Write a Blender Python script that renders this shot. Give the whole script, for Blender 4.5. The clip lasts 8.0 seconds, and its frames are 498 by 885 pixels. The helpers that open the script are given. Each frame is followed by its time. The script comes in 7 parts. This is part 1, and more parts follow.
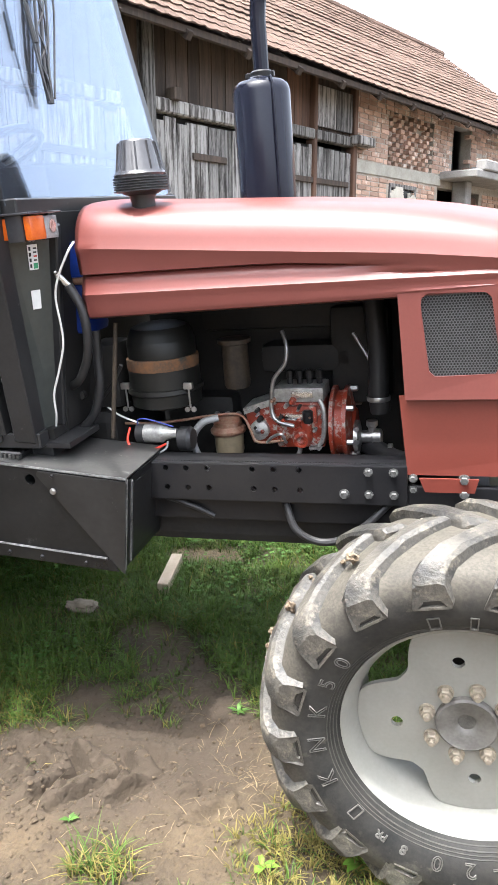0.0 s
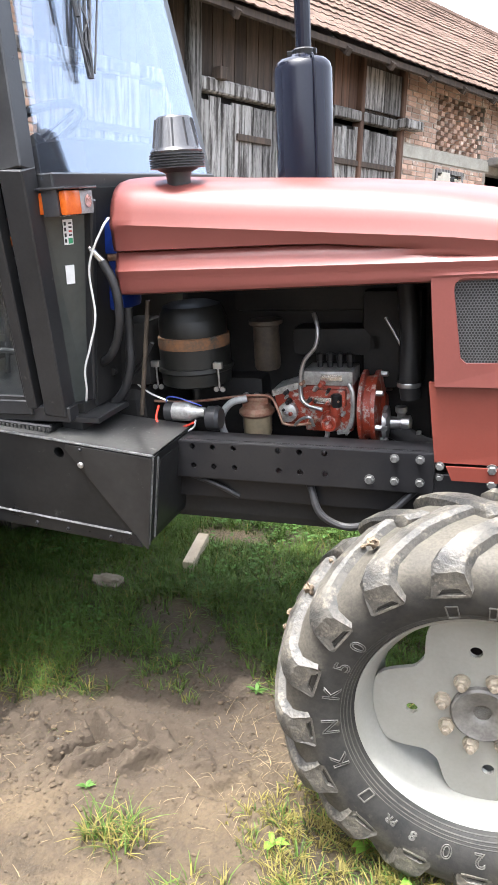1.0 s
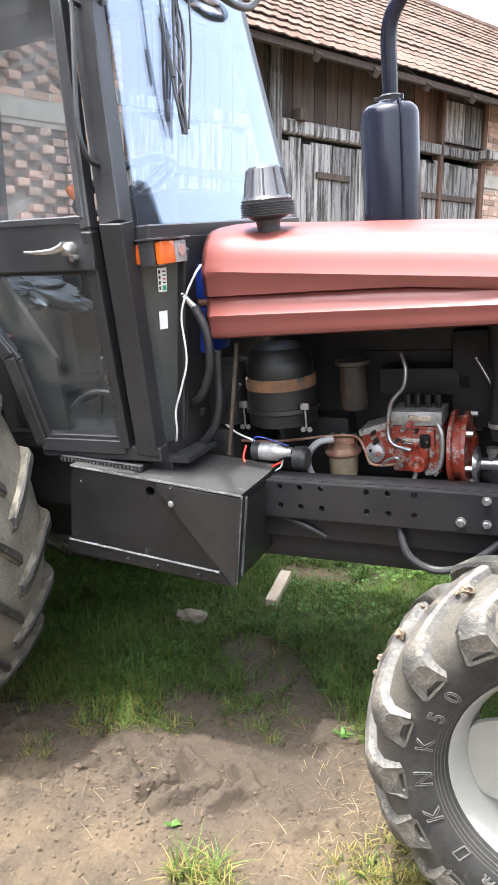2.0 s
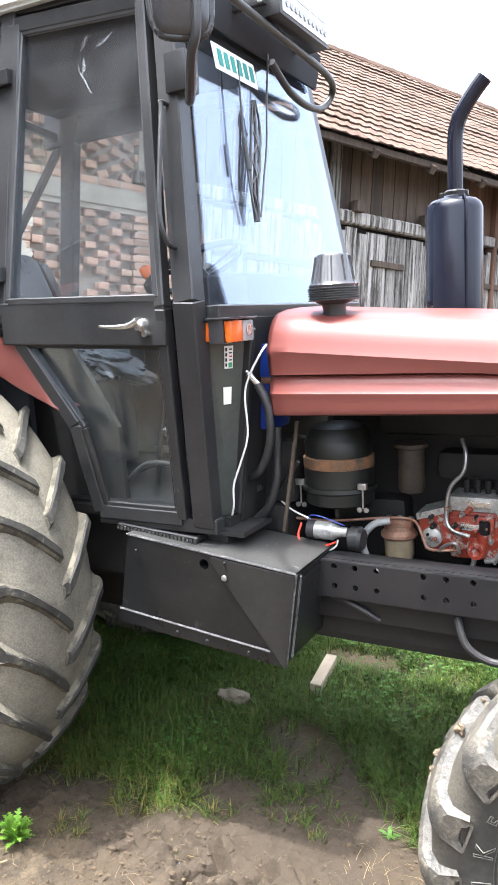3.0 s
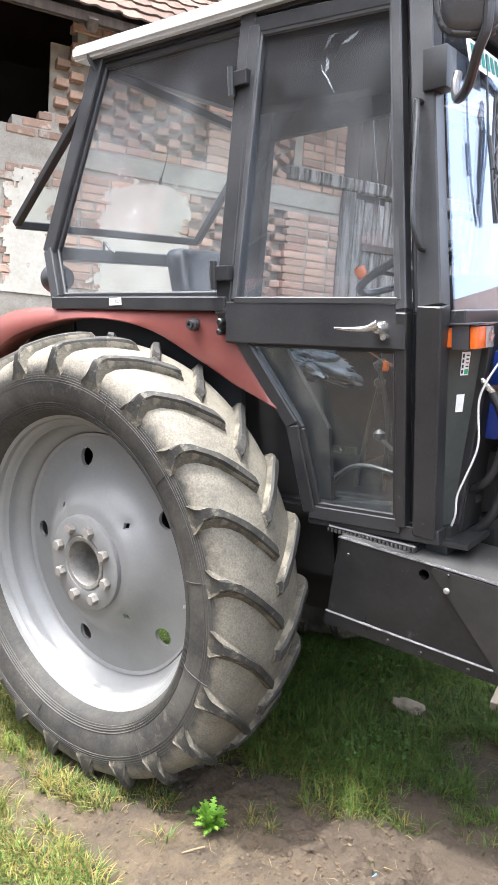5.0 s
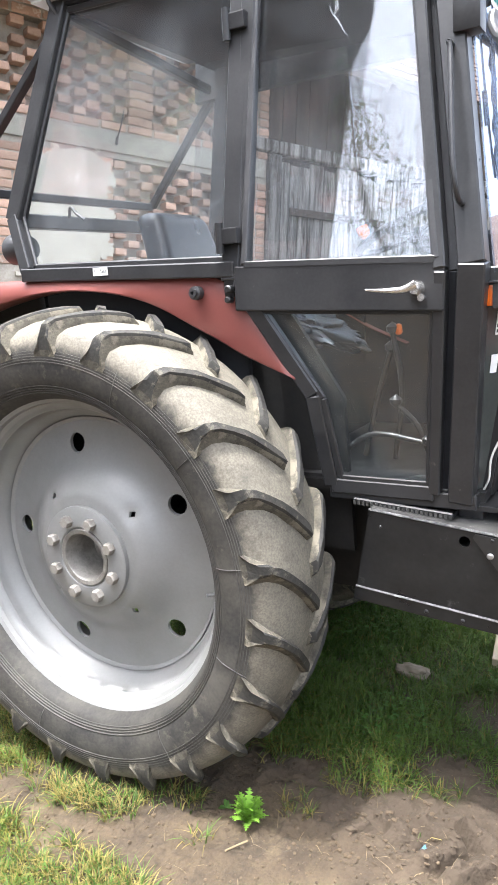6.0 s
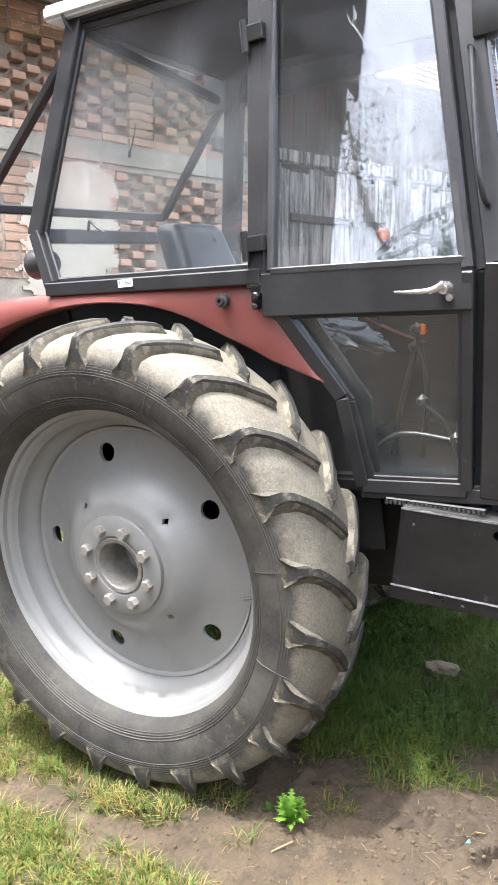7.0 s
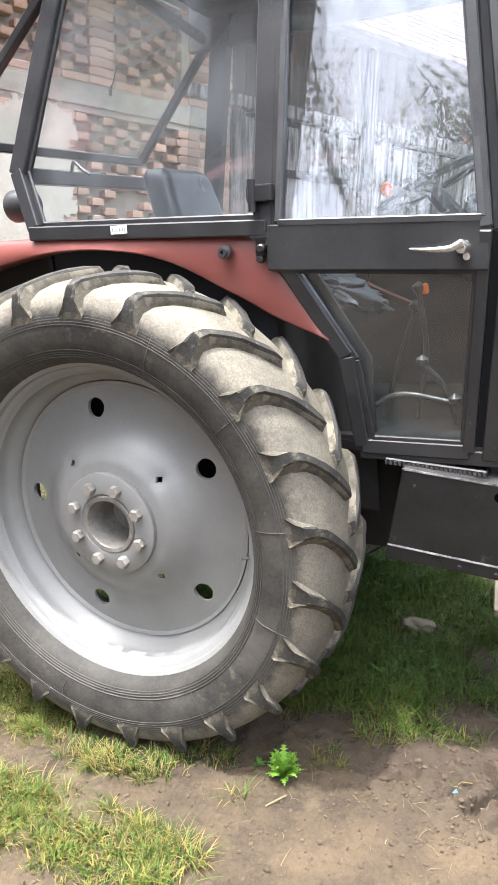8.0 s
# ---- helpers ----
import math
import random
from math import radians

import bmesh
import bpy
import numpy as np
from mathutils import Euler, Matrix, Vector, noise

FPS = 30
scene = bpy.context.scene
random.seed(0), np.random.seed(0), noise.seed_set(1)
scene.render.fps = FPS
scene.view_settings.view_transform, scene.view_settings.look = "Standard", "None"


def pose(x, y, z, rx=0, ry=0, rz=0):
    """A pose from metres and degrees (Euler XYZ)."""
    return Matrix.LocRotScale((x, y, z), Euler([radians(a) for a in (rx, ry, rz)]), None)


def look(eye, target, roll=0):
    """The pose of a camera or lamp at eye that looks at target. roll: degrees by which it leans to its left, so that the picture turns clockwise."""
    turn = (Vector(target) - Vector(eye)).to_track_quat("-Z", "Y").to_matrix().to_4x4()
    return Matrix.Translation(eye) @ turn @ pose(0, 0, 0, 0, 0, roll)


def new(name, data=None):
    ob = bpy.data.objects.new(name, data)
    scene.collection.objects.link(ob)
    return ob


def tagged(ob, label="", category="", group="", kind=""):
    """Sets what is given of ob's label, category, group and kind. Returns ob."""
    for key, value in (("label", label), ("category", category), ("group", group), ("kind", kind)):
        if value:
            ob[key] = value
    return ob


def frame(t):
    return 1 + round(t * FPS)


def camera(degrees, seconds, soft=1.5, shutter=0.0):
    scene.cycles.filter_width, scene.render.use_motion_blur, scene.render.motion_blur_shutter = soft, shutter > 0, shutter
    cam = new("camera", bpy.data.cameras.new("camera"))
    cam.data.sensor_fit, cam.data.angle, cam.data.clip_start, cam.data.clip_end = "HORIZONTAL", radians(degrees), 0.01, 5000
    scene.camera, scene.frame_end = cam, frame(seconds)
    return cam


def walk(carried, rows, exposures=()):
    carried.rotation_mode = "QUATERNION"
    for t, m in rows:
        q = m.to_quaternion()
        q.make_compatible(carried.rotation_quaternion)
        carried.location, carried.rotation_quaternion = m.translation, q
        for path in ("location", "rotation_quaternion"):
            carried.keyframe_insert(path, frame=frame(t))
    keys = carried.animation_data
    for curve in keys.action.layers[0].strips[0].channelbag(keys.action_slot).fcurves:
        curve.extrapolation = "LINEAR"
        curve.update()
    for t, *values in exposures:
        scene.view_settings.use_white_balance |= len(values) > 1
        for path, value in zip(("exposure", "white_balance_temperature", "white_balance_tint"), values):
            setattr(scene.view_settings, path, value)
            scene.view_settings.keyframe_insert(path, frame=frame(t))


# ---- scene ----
cam = camera(38.3, 8.0, 0.7)
# The yard slopes: TILT turns the tractor's own frame (x ahead, y to its far side, z up) into the world.
UP = Vector((0.056, 0.0956, 0.9938)).normalized()
EX = (Vector((1, 0, 0)) - UP * UP.x).normalized()
EY = UP.cross(EX)
TILT = Matrix((EX, EY, UP)).to_4x4()
PATH = [
    (0, (2.297, -1.339, 1.548), (1.734, 0.477, 0.926), -5.0),
    (0.5, (2.318, -1.328, 1.539), (1.728, 0.468, 0.886), -4.6),
    (1, (2.319, -1.336, 1.537), (1.665, 0.437, 0.882), -3.8),
    (1.5, (2.301, -1.334, 1.541), (1.519, 0.387, 0.888), -5.7),
    (1.7, (2.299, -1.338, 1.557), (1.487, 0.381, 0.937), -5.8),
    (2.8, (2.27, -1.388, 1.577), (1.32, 0.33, 1.195), -3.7),
    (3, (2.262, -1.386, 1.57), (1.294, 0.332, 1.234), -3.3),
    (3.5, (2.21, -1.408, 1.603), (1.148, 0.272, 1.378), -1.8),
    (4, (2.158, -1.442, 1.61), (1.062, 0.206, 1.324), -1.5),
    (4.5, (2.087, -1.524, 1.605), (0.934, 0.08, 1.297), -1.0),
    (4.7, (2.048, -1.543, 1.604), (0.838, 0.014, 1.271), -1.3),
    (5.8, (1.692, -1.54, 1.607), (0.521, 0.042, 1.253), -3.6),
    (6, (1.624, -1.616, 1.609), (0.623, 0.062, 1.18), -3.8),
    (6.5, (1.544, -1.748, 1.638), (0.662, -0.002, 1.223), -4.5),
    (7, (1.559, -1.684, 1.618), (0.556, -0.004, 1.205), -5.8),
    (7.5, (1.508, -1.666, 1.613), (0.515, -0.001, 1.123), -5.1),
    (8, (1.385, -1.721, 1.624), (0.528, 0.003, 1.082), -3.8),
]
EXPOSURE = [(0.0, 2.54, 6150, 9), (1.5, 2.7, 6150, 10), (3.0, 2.85, 6080, 9), (4.5, 2.78, 6080, 10.5), (6.0, 2.7, 6120, 10.5), (8.0, 2.62, 6200, 11)]
walk(cam, [(t, TILT @ look(eye, target, roll)) for t, eye, target, roll in PATH], EXPOSURE)

# ---- light ----
SUN_TO = (EX * -0.2 + EY * -0.36 + UP).normalized()
world = bpy.data.worlds.new("sky")
scene.world = world
world.use_nodes = True
wn = world.node_tree
sky = wn.nodes.new("ShaderNodeTexSky")
sky.sky_type = "NISHITA"
sky.sun_disc = False
sky.sun_elevation = math.asin(SUN_TO.z)
sky.sun_rotation = math.atan2(SUN_TO.x, SUN_TO.y)
sky.air_density, sky.dust_density, sky.ozone_density = 1.0, 7.0, 1.0
wn.nodes["Background"].inputs["Strength"].default_value = 0.15
# thin bright cloud takes most of the blue out of the sky
haze = wn.nodes.new("ShaderNodeHueSaturation")
haze.inputs["Saturation"].default_value, haze.inputs["Value"].default_value = 0.42, 1.1
wn.links.new(sky.outputs[0], haze.inputs["Color"])
wn.links.new(haze.outputs[0], wn.nodes["Background"].inputs["Color"])
sun = new("sun", bpy.data.lights.new("sun", "SUN"))
sun.data.energy, sun.data.angle, sun.data.color = 1.5, radians(0.8), (1.0, 0.97, 0.92)
sun.matrix_world = look(SUN_TO * 30, (0, 0, 0))

# ---- materials ----
def material(name, a, b=None, rough=0.6, metal=0.0, scale=8.0, fine=90.0, bump=0.15, dist=0.004, wear=None, wear_amount=0.0, wear_scale=14.0, spec=0.5, coat=0.0, rvar=0.12):
    """A surface in two colours mixed by noise at two scales, with fine relief and, where wanted, patches of wear."""
    m = bpy.data.materials.new(name)
    m.use_nodes = True
    nt = m.node_tree
    bs = nt.nodes["Principled BSDF"]
    tc = nt.nodes.new("ShaderNodeTexCoord")
    n1 = nt.nodes.new("ShaderNodeTexNoise"); n1.inputs["Scale"].default_value = scale; n1.inputs["Detail"].default_value = 6; n1.inputs["Roughness"].default_value = 0.65
    n2 = nt.nodes.new("ShaderNodeTexNoise"); n2.inputs["Scale"].default_value = fine; n2.inputs["Detail"].default_value = 4
    for n in (n1, n2):
        nt.links.new(tc.outputs["Object"], n.inputs["Vector"])
    mix = nt.nodes.new("ShaderNodeMix"); mix.data_type = "RGBA"
    ramp = nt.nodes.new("ShaderNodeMapRange"); ramp.inputs[1].default_value, ramp.inputs[2].default_value = 0.33, 0.67
    add = nt.nodes.new("ShaderNodeMath"); add.operation = "MULTIPLY_ADD"; add.inputs[1].default_value = 0.35; 
    nt.links.new(n2.outputs["Fac"], add.inputs[0])
    sub = nt.nodes.new("ShaderNodeMath"); sub.operation = "SUBTRACT"; sub.inputs[1].default_value = 0.175
    nt.links.new(n1.outputs["Fac"], sub.inputs[0]); nt.links.new(sub.outputs[0], add.inputs[2])
    nt.links.new(add.outputs[0], ramp.inputs[0])
    nt.links.new(ramp.outputs[0], mix.inputs[0])
    b = b or tuple(c * 0.72 for c in a)
    mix.inputs[6].default_value, mix.inputs[7].default_value = (*a, 1), (*b, 1)
    col = mix.outputs[2]
    if wear:
        n3 = nt.nodes.new("ShaderNodeTexNoise"); n3.inputs["Scale"].default_value = wear_scale; n3.inputs["Detail"].default_value = 8; n3.inputs["Roughness"].default_value = 0.7
        mp = nt.nodes.new("ShaderNodeMapping"); mp.inputs["Location"].default_value = (3.1, 7.7, 1.3)
        nt.links.new(tc.outputs["Object"], mp.inputs[0]); nt.links.new(mp.outputs[0], n3.inputs["Vector"])
        r3 = nt.nodes.new("ShaderNodeMapRange"); lo = 0.72 - 0.4 * wear_amount; r3.inputs[1].default_value, r3.inputs[2].default_value = lo, lo + 0.09
        nt.links.new(n3.outputs["Fac"], r3.inputs[0])
        m3 = nt.nodes.new("ShaderNodeMix"); m3.data_type = "RGBA"
        nt.links.new(r3.outputs[0], m3.inputs[0]); nt.links.new(col, m3.inputs[6]); m3.inputs[7].default_value = (*wear, 1)
        col = m3.outputs[2]
    nt.links.new(col, bs.inputs["Base Color"])
    rr = nt.nodes.new("ShaderNodeMapRange"); rr.inputs[3].default_value, rr.inputs[4].default_value = max(0.03, rough - rvar), min(1, rough + rvar)
    nt.links.new(n1.outputs["Fac"], rr.inputs[0]); nt.links.new(rr.outputs[0], bs.inputs["Roughness"])
    bs.inputs["Metallic"].default_value = metal
    bs.inputs["Specular IOR Level"].default_value = spec
    bs.inputs["Coat Weight"].default_value = coat
    bs.inputs["Coat Roughness"].default_value = 0.12
    bp = nt.nodes.new("ShaderNodeBump"); bp.inputs["Strength"].default_value = bump; bp.inputs["Distance"].default_value = dist
    nt.links.new(add.outputs[0], bp.inputs["Height"]); nt.links.new(bp.outputs[0], bs.inputs["Normal"])
    return m


def tinted(m, amount):
    """Shade each piece a little lighter or darker than its neighbours."""
    nt = m.node_tree
    bs = nt.nodes["Principled BSDF"]
    src = bs.inputs["Base Color"].links[0].from_socket
    oi = nt.nodes.new("ShaderNodeObjectInfo")
    geo = nt.nodes.new("ShaderNodeNewGeometry")
    ad = nt.nodes.new("ShaderNodeMath"); nt.links.new(oi.outputs["Random"], ad.inputs[0]); nt.links.new(geo.outputs["Random Per Island"], ad.inputs[1])
    fr = nt.nodes.new("ShaderNodeMath"); fr.operation = "FRACT"; nt.links.new(ad.outputs[0], fr.inputs[0])
    mr = nt.nodes.new("ShaderNodeMapRange"); mr.inputs[3].default_value, mr.inputs[4].default_value = 1 - amount, 1 + amount * 0.8
    nt.links.new(fr.outputs[0], mr.inputs[0])
    hs = nt.nodes.new("ShaderNodeHueSaturation"); nt.links.new(mr.outputs[0], hs.inputs["Value"]); nt.links.new(src, hs.inputs["Color"])
    nt.links.new(hs.outputs[0], bs.inputs["Base Color"])
    return m


def glass_material(name, tint, gloss, gloss_rough=0.01, dust=0.03, mirror=(0.95, 0.97, 1.0)):
    m = bpy.data.materials.new(name)
    m.use_nodes = True
    nt = m.node_tree
    nt.nodes.remove(nt.nodes["Principled BSDF"])
    out = nt.nodes["Material Output"]
    tr = nt.nodes.new("ShaderNodeBsdfTransparent"); tr.inputs[0].default_value = (*tint, 1)
    gl = nt.nodes.new("ShaderNodeBsdfGlossy"); gl.inputs["Roughness"].default_value = gloss_rough; gl.inputs["Color"].default_value = (*mirror, 1)
    lw = nt.nodes.new("ShaderNodeLayerWeight"); lw.inputs[0].default_value = 0.5
    pw = nt.nodes.new("ShaderNodeMath"); pw.operation = "POWER"; pw.inputs[1].default_value = 4.0; nt.links.new(lw.outputs["Facing"], pw.inputs[0])
    fr = nt.nodes.new("ShaderNodeMath"); fr.operation = "MULTIPLY_ADD"; fr.inputs[1].default_value, fr.inputs[2].default_value = 1 - gloss, gloss; nt.links.new(pw.outputs[0], fr.inputs[0])
    mx = nt.nodes.new("ShaderNodeMixShader")
    nt.links.new(fr.outputs[0], mx.inputs[0]); nt.links.new(tr.outputs[0], mx.inputs[1]); nt.links.new(gl.outputs[0], mx.inputs[2])
    # diffuse film: dust on the glass, plus bluish reflected haze painted in
    df = nt.nodes.new("ShaderNodeBsdfDiffuse"); df.inputs[0].default_value = (0.5, 0.54, 0.58, 1)
    no = nt.nodes.new("ShaderNodeTexNoise"); no.inputs["Scale"].default_value = 5; no.inputs["Detail"].default_value = 8
    tc = nt.nodes.new("ShaderNodeTexCoord"); nt.links.new(tc.outputs["Object"], no.inputs["Vector"])
    mr = nt.nodes.new("ShaderNodeMapRange"); mr.inputs[1].default_value, mr.inputs[2].default_value, mr.inputs[3].default_value, mr.inputs[4].default_value = 0.35, 0.8, dust * 0.4, dust * 2
    nt.links.new(no.outputs["Fac"], mr.inputs[0])
    m2 = nt.nodes.new("ShaderNodeMixShader")
    nt.links.new(mr.outputs[0], m2.inputs[0]); nt.links.new(mx.outputs[0], m2.inputs[1]); nt.links.new(df.outputs[0], m2.inputs[2])
    nt.links.new(m2.outputs[0], out.inputs["Surface"])
    return m


M_RED = material("faded_red_paint", (0.158, 0.047, 0.039), (0.14, 0.041, 0.034), rough=0.4, scale=3, fine=160, bump=0.05, dist=0.001, coat=0.1, rvar=0.08, spec=0.4, wear=(0.178, 0.062, 0.053), wear_amount=0.16, wear_scale=5)
M_REDLOW = material("brighter_red_panel_paint", (0.16, 0.037, 0.026), (0.138, 0.032, 0.022), rough=0.4, scale=3, fine=160, bump=0.05, dist=0.001, coat=0.1, rvar=0.08, spec=0.4)
M_BLACK = material("satin_black_paint", (0.010, 0.010, 0.0115), (0.017, 0.0165, 0.017), rough=0.34, scale=5, fine=140, bump=0.06, dist=0.001, spec=0.3, wear=(0.08, 0.076, 0.072), wear_amount=0.08, wear_scale=26)
M_BOX = material("scuffed_black_paint", (0.0045, 0.0047, 0.0052), (0.012, 0.0122, 0.0125), rough=0.3, scale=6, fine=60, bump=0.2, dist=0.0018, spec=0.34, wear=(0.045, 0.0455, 0.046), wear_amount=0.2, wear_scale=15)
M_CAB = material("cab_frame_paint", (0.016, 0.0163, 0.0175), (0.029, 0.029, 0.03), rough=0.32, scale=6, fine=120, bump=0.06, dist=0.001, spec=0.38, wear=(0.12, 0.11, 0.1), wear_amount=0.12, wear_scale=22)
M_ROOF = material("white_roof_paint", (0.5, 0.5, 0.5), (0.42, 0.42, 0.415), rough=0.45, scale=3, fine=60, bump=0.04)
M_RUBBER = material("sidewall_rubber", (0.024, 0.0235, 0.023), (0.06, 0.056, 0.048), rough=0.66, scale=4, fine=60, bump=0.25, dist=0.002, wear=(0.12, 0.105, 0.085), wear_amount=0.2, wear_scale=9)
M_LUG = material("lug_rubber", (0.014, 0.0137, 0.0132), (0.036, 0.034, 0.029), rough=0.7, scale=13, fine=110, bump=0.7, dist=0.005, spec=0.25, wear=(0.085, 0.077, 0.06), wear_amount=0.38, wear_scale=30)
M_LUGSIDE = material("dusty_lug_flank", (0.1, 0.09, 0.069), (0.04, 0.037, 0.03), rough=0.9, scale=15, fine=130, bump=0.8, dist=0.005, spec=0.2, wear=(0.135, 0.121, 0.093), wear_amount=0.56, wear_scale=18)
M_MUD = material("dried_mud", (0.17, 0.125, 0.08), (0.1, 0.072, 0.048), rough=0.95, scale=24, fine=150, bump=0.9, dist=0.01)
M_RIM = material("silver_wheel_paint", (0.2, 0.2, 0.196), (0.172, 0.172, 0.167), rough=0.44, metal=0.12, wear=(0.15, 0.148, 0.138), wear_amount=0.14, wear_scale=7, scale=4, fine=110, bump=0.06, dist=0.001)
M_RIMF = material("grey_wheel_paint", (0.27, 0.264, 0.236), (0.225, 0.22, 0.197), rough=0.42, metal=0.1, scale=5, fine=110, bump=0.06, dist=0.001, wear=(0.18, 0.16, 0.13), wear_amount=0.16, wear_scale=10)
M_NUT = material("muddy_wheel_nut", (0.3, 0.255, 0.19), (0.2, 0.17, 0.13), rough=0.65, scale=30, fine=200, bump=0.3)
M_STEEL = material("bare_steel", (0.46, 0.46, 0.46), (0.32, 0.31, 0.3), rough=0.35, metal=0.85, scale=30, fine=200, bump=0.1, dist=0.001)
M_ALU = material("cast_aluminium", (0.5, 0.5, 0.48), (0.26, 0.255, 0.24), rough=0.42, metal=0.6, scale=30, fine=160, bump=0.3, dist=0.002)
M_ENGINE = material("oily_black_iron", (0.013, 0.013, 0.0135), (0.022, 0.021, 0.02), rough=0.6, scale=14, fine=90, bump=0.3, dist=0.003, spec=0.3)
M_PUMPRED = material("chipped_red_pump_paint", (0.32, 0.045, 0.02), (0.2, 0.028, 0.014), rough=0.38, scale=20, fine=140, bump=0.3, dist=0.002, wear=(0.38, 0.365, 0.335), wear_amount=0.47, wear_scale=34)
M_RUSTCAN = material("olive_can_with_rust", (0.008, 0.0085, 0.008), (0.014, 0.014, 0.0125), rough=0.42, scale=12, fine=110, bump=0.15, spec=0.4, wear=(0.12, 0.045, 0.016), wear_amount=0.12, wear_scale=9)
M_RUST = material("flaky_rust_band", (0.2, 0.09, 0.035), (0.09, 0.06, 0.04), rough=0.85, scale=26, fine=140, bump=0.5, wear=(0.045, 0.045, 0.04), wear_amount=0.45, wear_scale=16)
M_BROWN = material("dirty_filter_metal", (0.07, 0.052, 0.035), (0.028, 0.022, 0.017), rough=0.6, scale=22, fine=140, bump=0.2)
M_COPPER = material("reddish_filter_head", (0.22, 0.09, 0.055), (0.3, 0.2, 0.14), rough=0.5, metal=0.3, scale=30, fine=160, bump=0.3)
M_BOWL = material("cloudy_amber_bowl", (0.25, 0.2, 0.125), (0.18, 0.145, 0.095), rough=0.35, scale=18, fine=90, bump=0.05)
M_HOSE = material("black_rubber_hose", (0.017, 0.017, 0.0185), (0.028, 0.027, 0.027), rough=0.45, scale=20, fine=150, bump=0.1, spec=0.35)
M_GREYHOSE = material("grey_braided_hose", (0.3, 0.3, 0.3), (0.2, 0.2, 0.2), rough=0.55, scale=40, fine=260, bump=0.5, dist=0.002)
M_WHITEWIRE = material("white_wire", (0.7, 0.69, 0.66), (0.6, 0.59, 0.56), rough=0.5, scale=20)
M_REDWIRE = material("red_wire", (0.6, 0.04, 0.02), rough=0.4, scale=20)
M_BLUEWIRE = material("blue_wire", (0.03, 0.06, 0.35), rough=0.4, scale=20)
M_BLUE = material("blue_paint", (0.012, 0.04, 0.26), (0.009, 0.028, 0.17), rough=0.35, scale=12, fine=110, bump=0.1)
M_PLASTIC = material("black_plastic", (0.02, 0.02, 0.022), (0.03, 0.03, 0.031), rough=0.38, scale=16, fine=150, bump=0.05)
M_SMOKE = material("smoked_grey_plastic", (0.03, 0.03, 0.033), (0.042, 0.042, 0.046), rough=0.2, scale=10, fine=150, bump=0.03, coat=0.3)
M_AMBER = material("amber_lens", (0.62, 0.13, 0.012), (0.5, 0.09, 0.01), rough=0.2, scale=40, fine=240, bump=0.3, coat=0.4)
M_CLEAR = material("clear_lens", (0.34, 0.34, 0.34), (0.22, 0.22, 0.22), rough=0.15, scale=60, fine=260, bump=0.4, coat=0.4)
M_LED = material("led_lamp_face", (0.62, 0.66, 0.72), (0.45, 0.5, 0.58), rough=0.15, scale=60, fine=200, bump=0.2, coat=0.5)
M_GREYWIN = material("smoky_lower_panel", (0.04, 0.045, 0.042), (0.058, 0.063, 0.058), rough=0.14, scale=3, fine=60, bump=0.03, wear=(0.16, 0.16, 0.145), wear_amount=0.12, wear_scale=9)
M_MUFFLER = material("glossy_blue_black_enamel", (0.007, 0.008, 0.015), (0.01, 0.011, 0.018), rough=0.16, scale=5, fine=120, bump=0.03, dist=0.001, spec=0.28, rvar=0.04)
M_GUSSET = material("scuffed_grey_black_plate", (0.019, 0.019, 0.0192), (0.008, 0.008, 0.0082), rough=0.36, scale=5, fine=60, bump=0.12, dist=0.0015, wear=(0.13, 0.13, 0.125), wear_amount=0.2, wear_scale=12)
M_WORN = material("worn_bare_edge", (0.16, 0.16, 0.157), (0.02, 0.02, 0.02), rough=0.45, scale=24, fine=140, bump=0.1)
M_NUTR = material("grey_wheel_bolt", (0.2, 0.19, 0.175), (0.14, 0.125, 0.105), rough=0.5, scale=40, fine=200, bump=0.3)
M_BOLT = material("dull_zinc_bolt", (0.17, 0.17, 0.165), (0.08, 0.08, 0.078), rough=0.45, metal=0.5, scale=60, fine=200, bump=0.2)
M_HUBCAP = material("dull_scraped_hub", (0.17, 0.162, 0.145), (0.09, 0.084, 0.074), rough=0.5, scale=22, fine=120, bump=0.2)
M_LUGF = material("muddy_lug_rubber", (0.02, 0.0198, 0.0195), (0.085, 0.077, 0.063), rough=0.55, scale=14, fine=130, bump=0.9, dist=0.007, wear=(0.135, 0.12, 0.094), wear_amount=0.44, wear_scale=26)
M_SMEAR = glass_material("milky_smear", (1.0, 1.0, 1.0), 0.02, dust=0.2)
M_LOWGLASS = glass_material("lower_door_glass", (0.93, 0.96, 0.96), 0.05, dust=0.014)
M_BOXTOP = material("dusty_black_box_top", (0.02, 0.02, 0.02), (0.055, 0.054, 0.051), rough=0.42, scale=5, fine=90, bump=0.2, dist=0.002, wear=(0.17, 0.165, 0.155), wear_amount=0.26, wear_scale=46)
M_LETTER = material("rubbed_raised_rubber", (0.12, 0.115, 0.105), (0.075, 0.07, 0.062), rough=0.6, scale=20, fine=120, bump=0.1)
M_GRILLE = material("dark_grille_steel", (0.085, 0.085, 0.09), (0.06, 0.06, 0.063), rough=0.4, scale=20, fine=120, bump=0.05)
M_WHITE = material("white_label", (0.8, 0.8, 0.78), (0.72, 0.72, 0.7), rough=0.5, scale=30)
M_GREEN = material("green_label", (0.05, 0.35, 0.16), rough=0.5, scale=30)
M_INK = material("dark_print", (0.02, 0.02, 0.02), rough=0.6, scale=30)
M_TEAL = material("teal_print", (0.02, 0.22, 0.2), rough=0.6, scale=30)
M_CHROME = material("worn_chrome", (0.62, 0.61, 0.59), (0.5, 0.48, 0.45), rough=0.25, metal=0.9, scale=30, fine=180, bump=0.08)
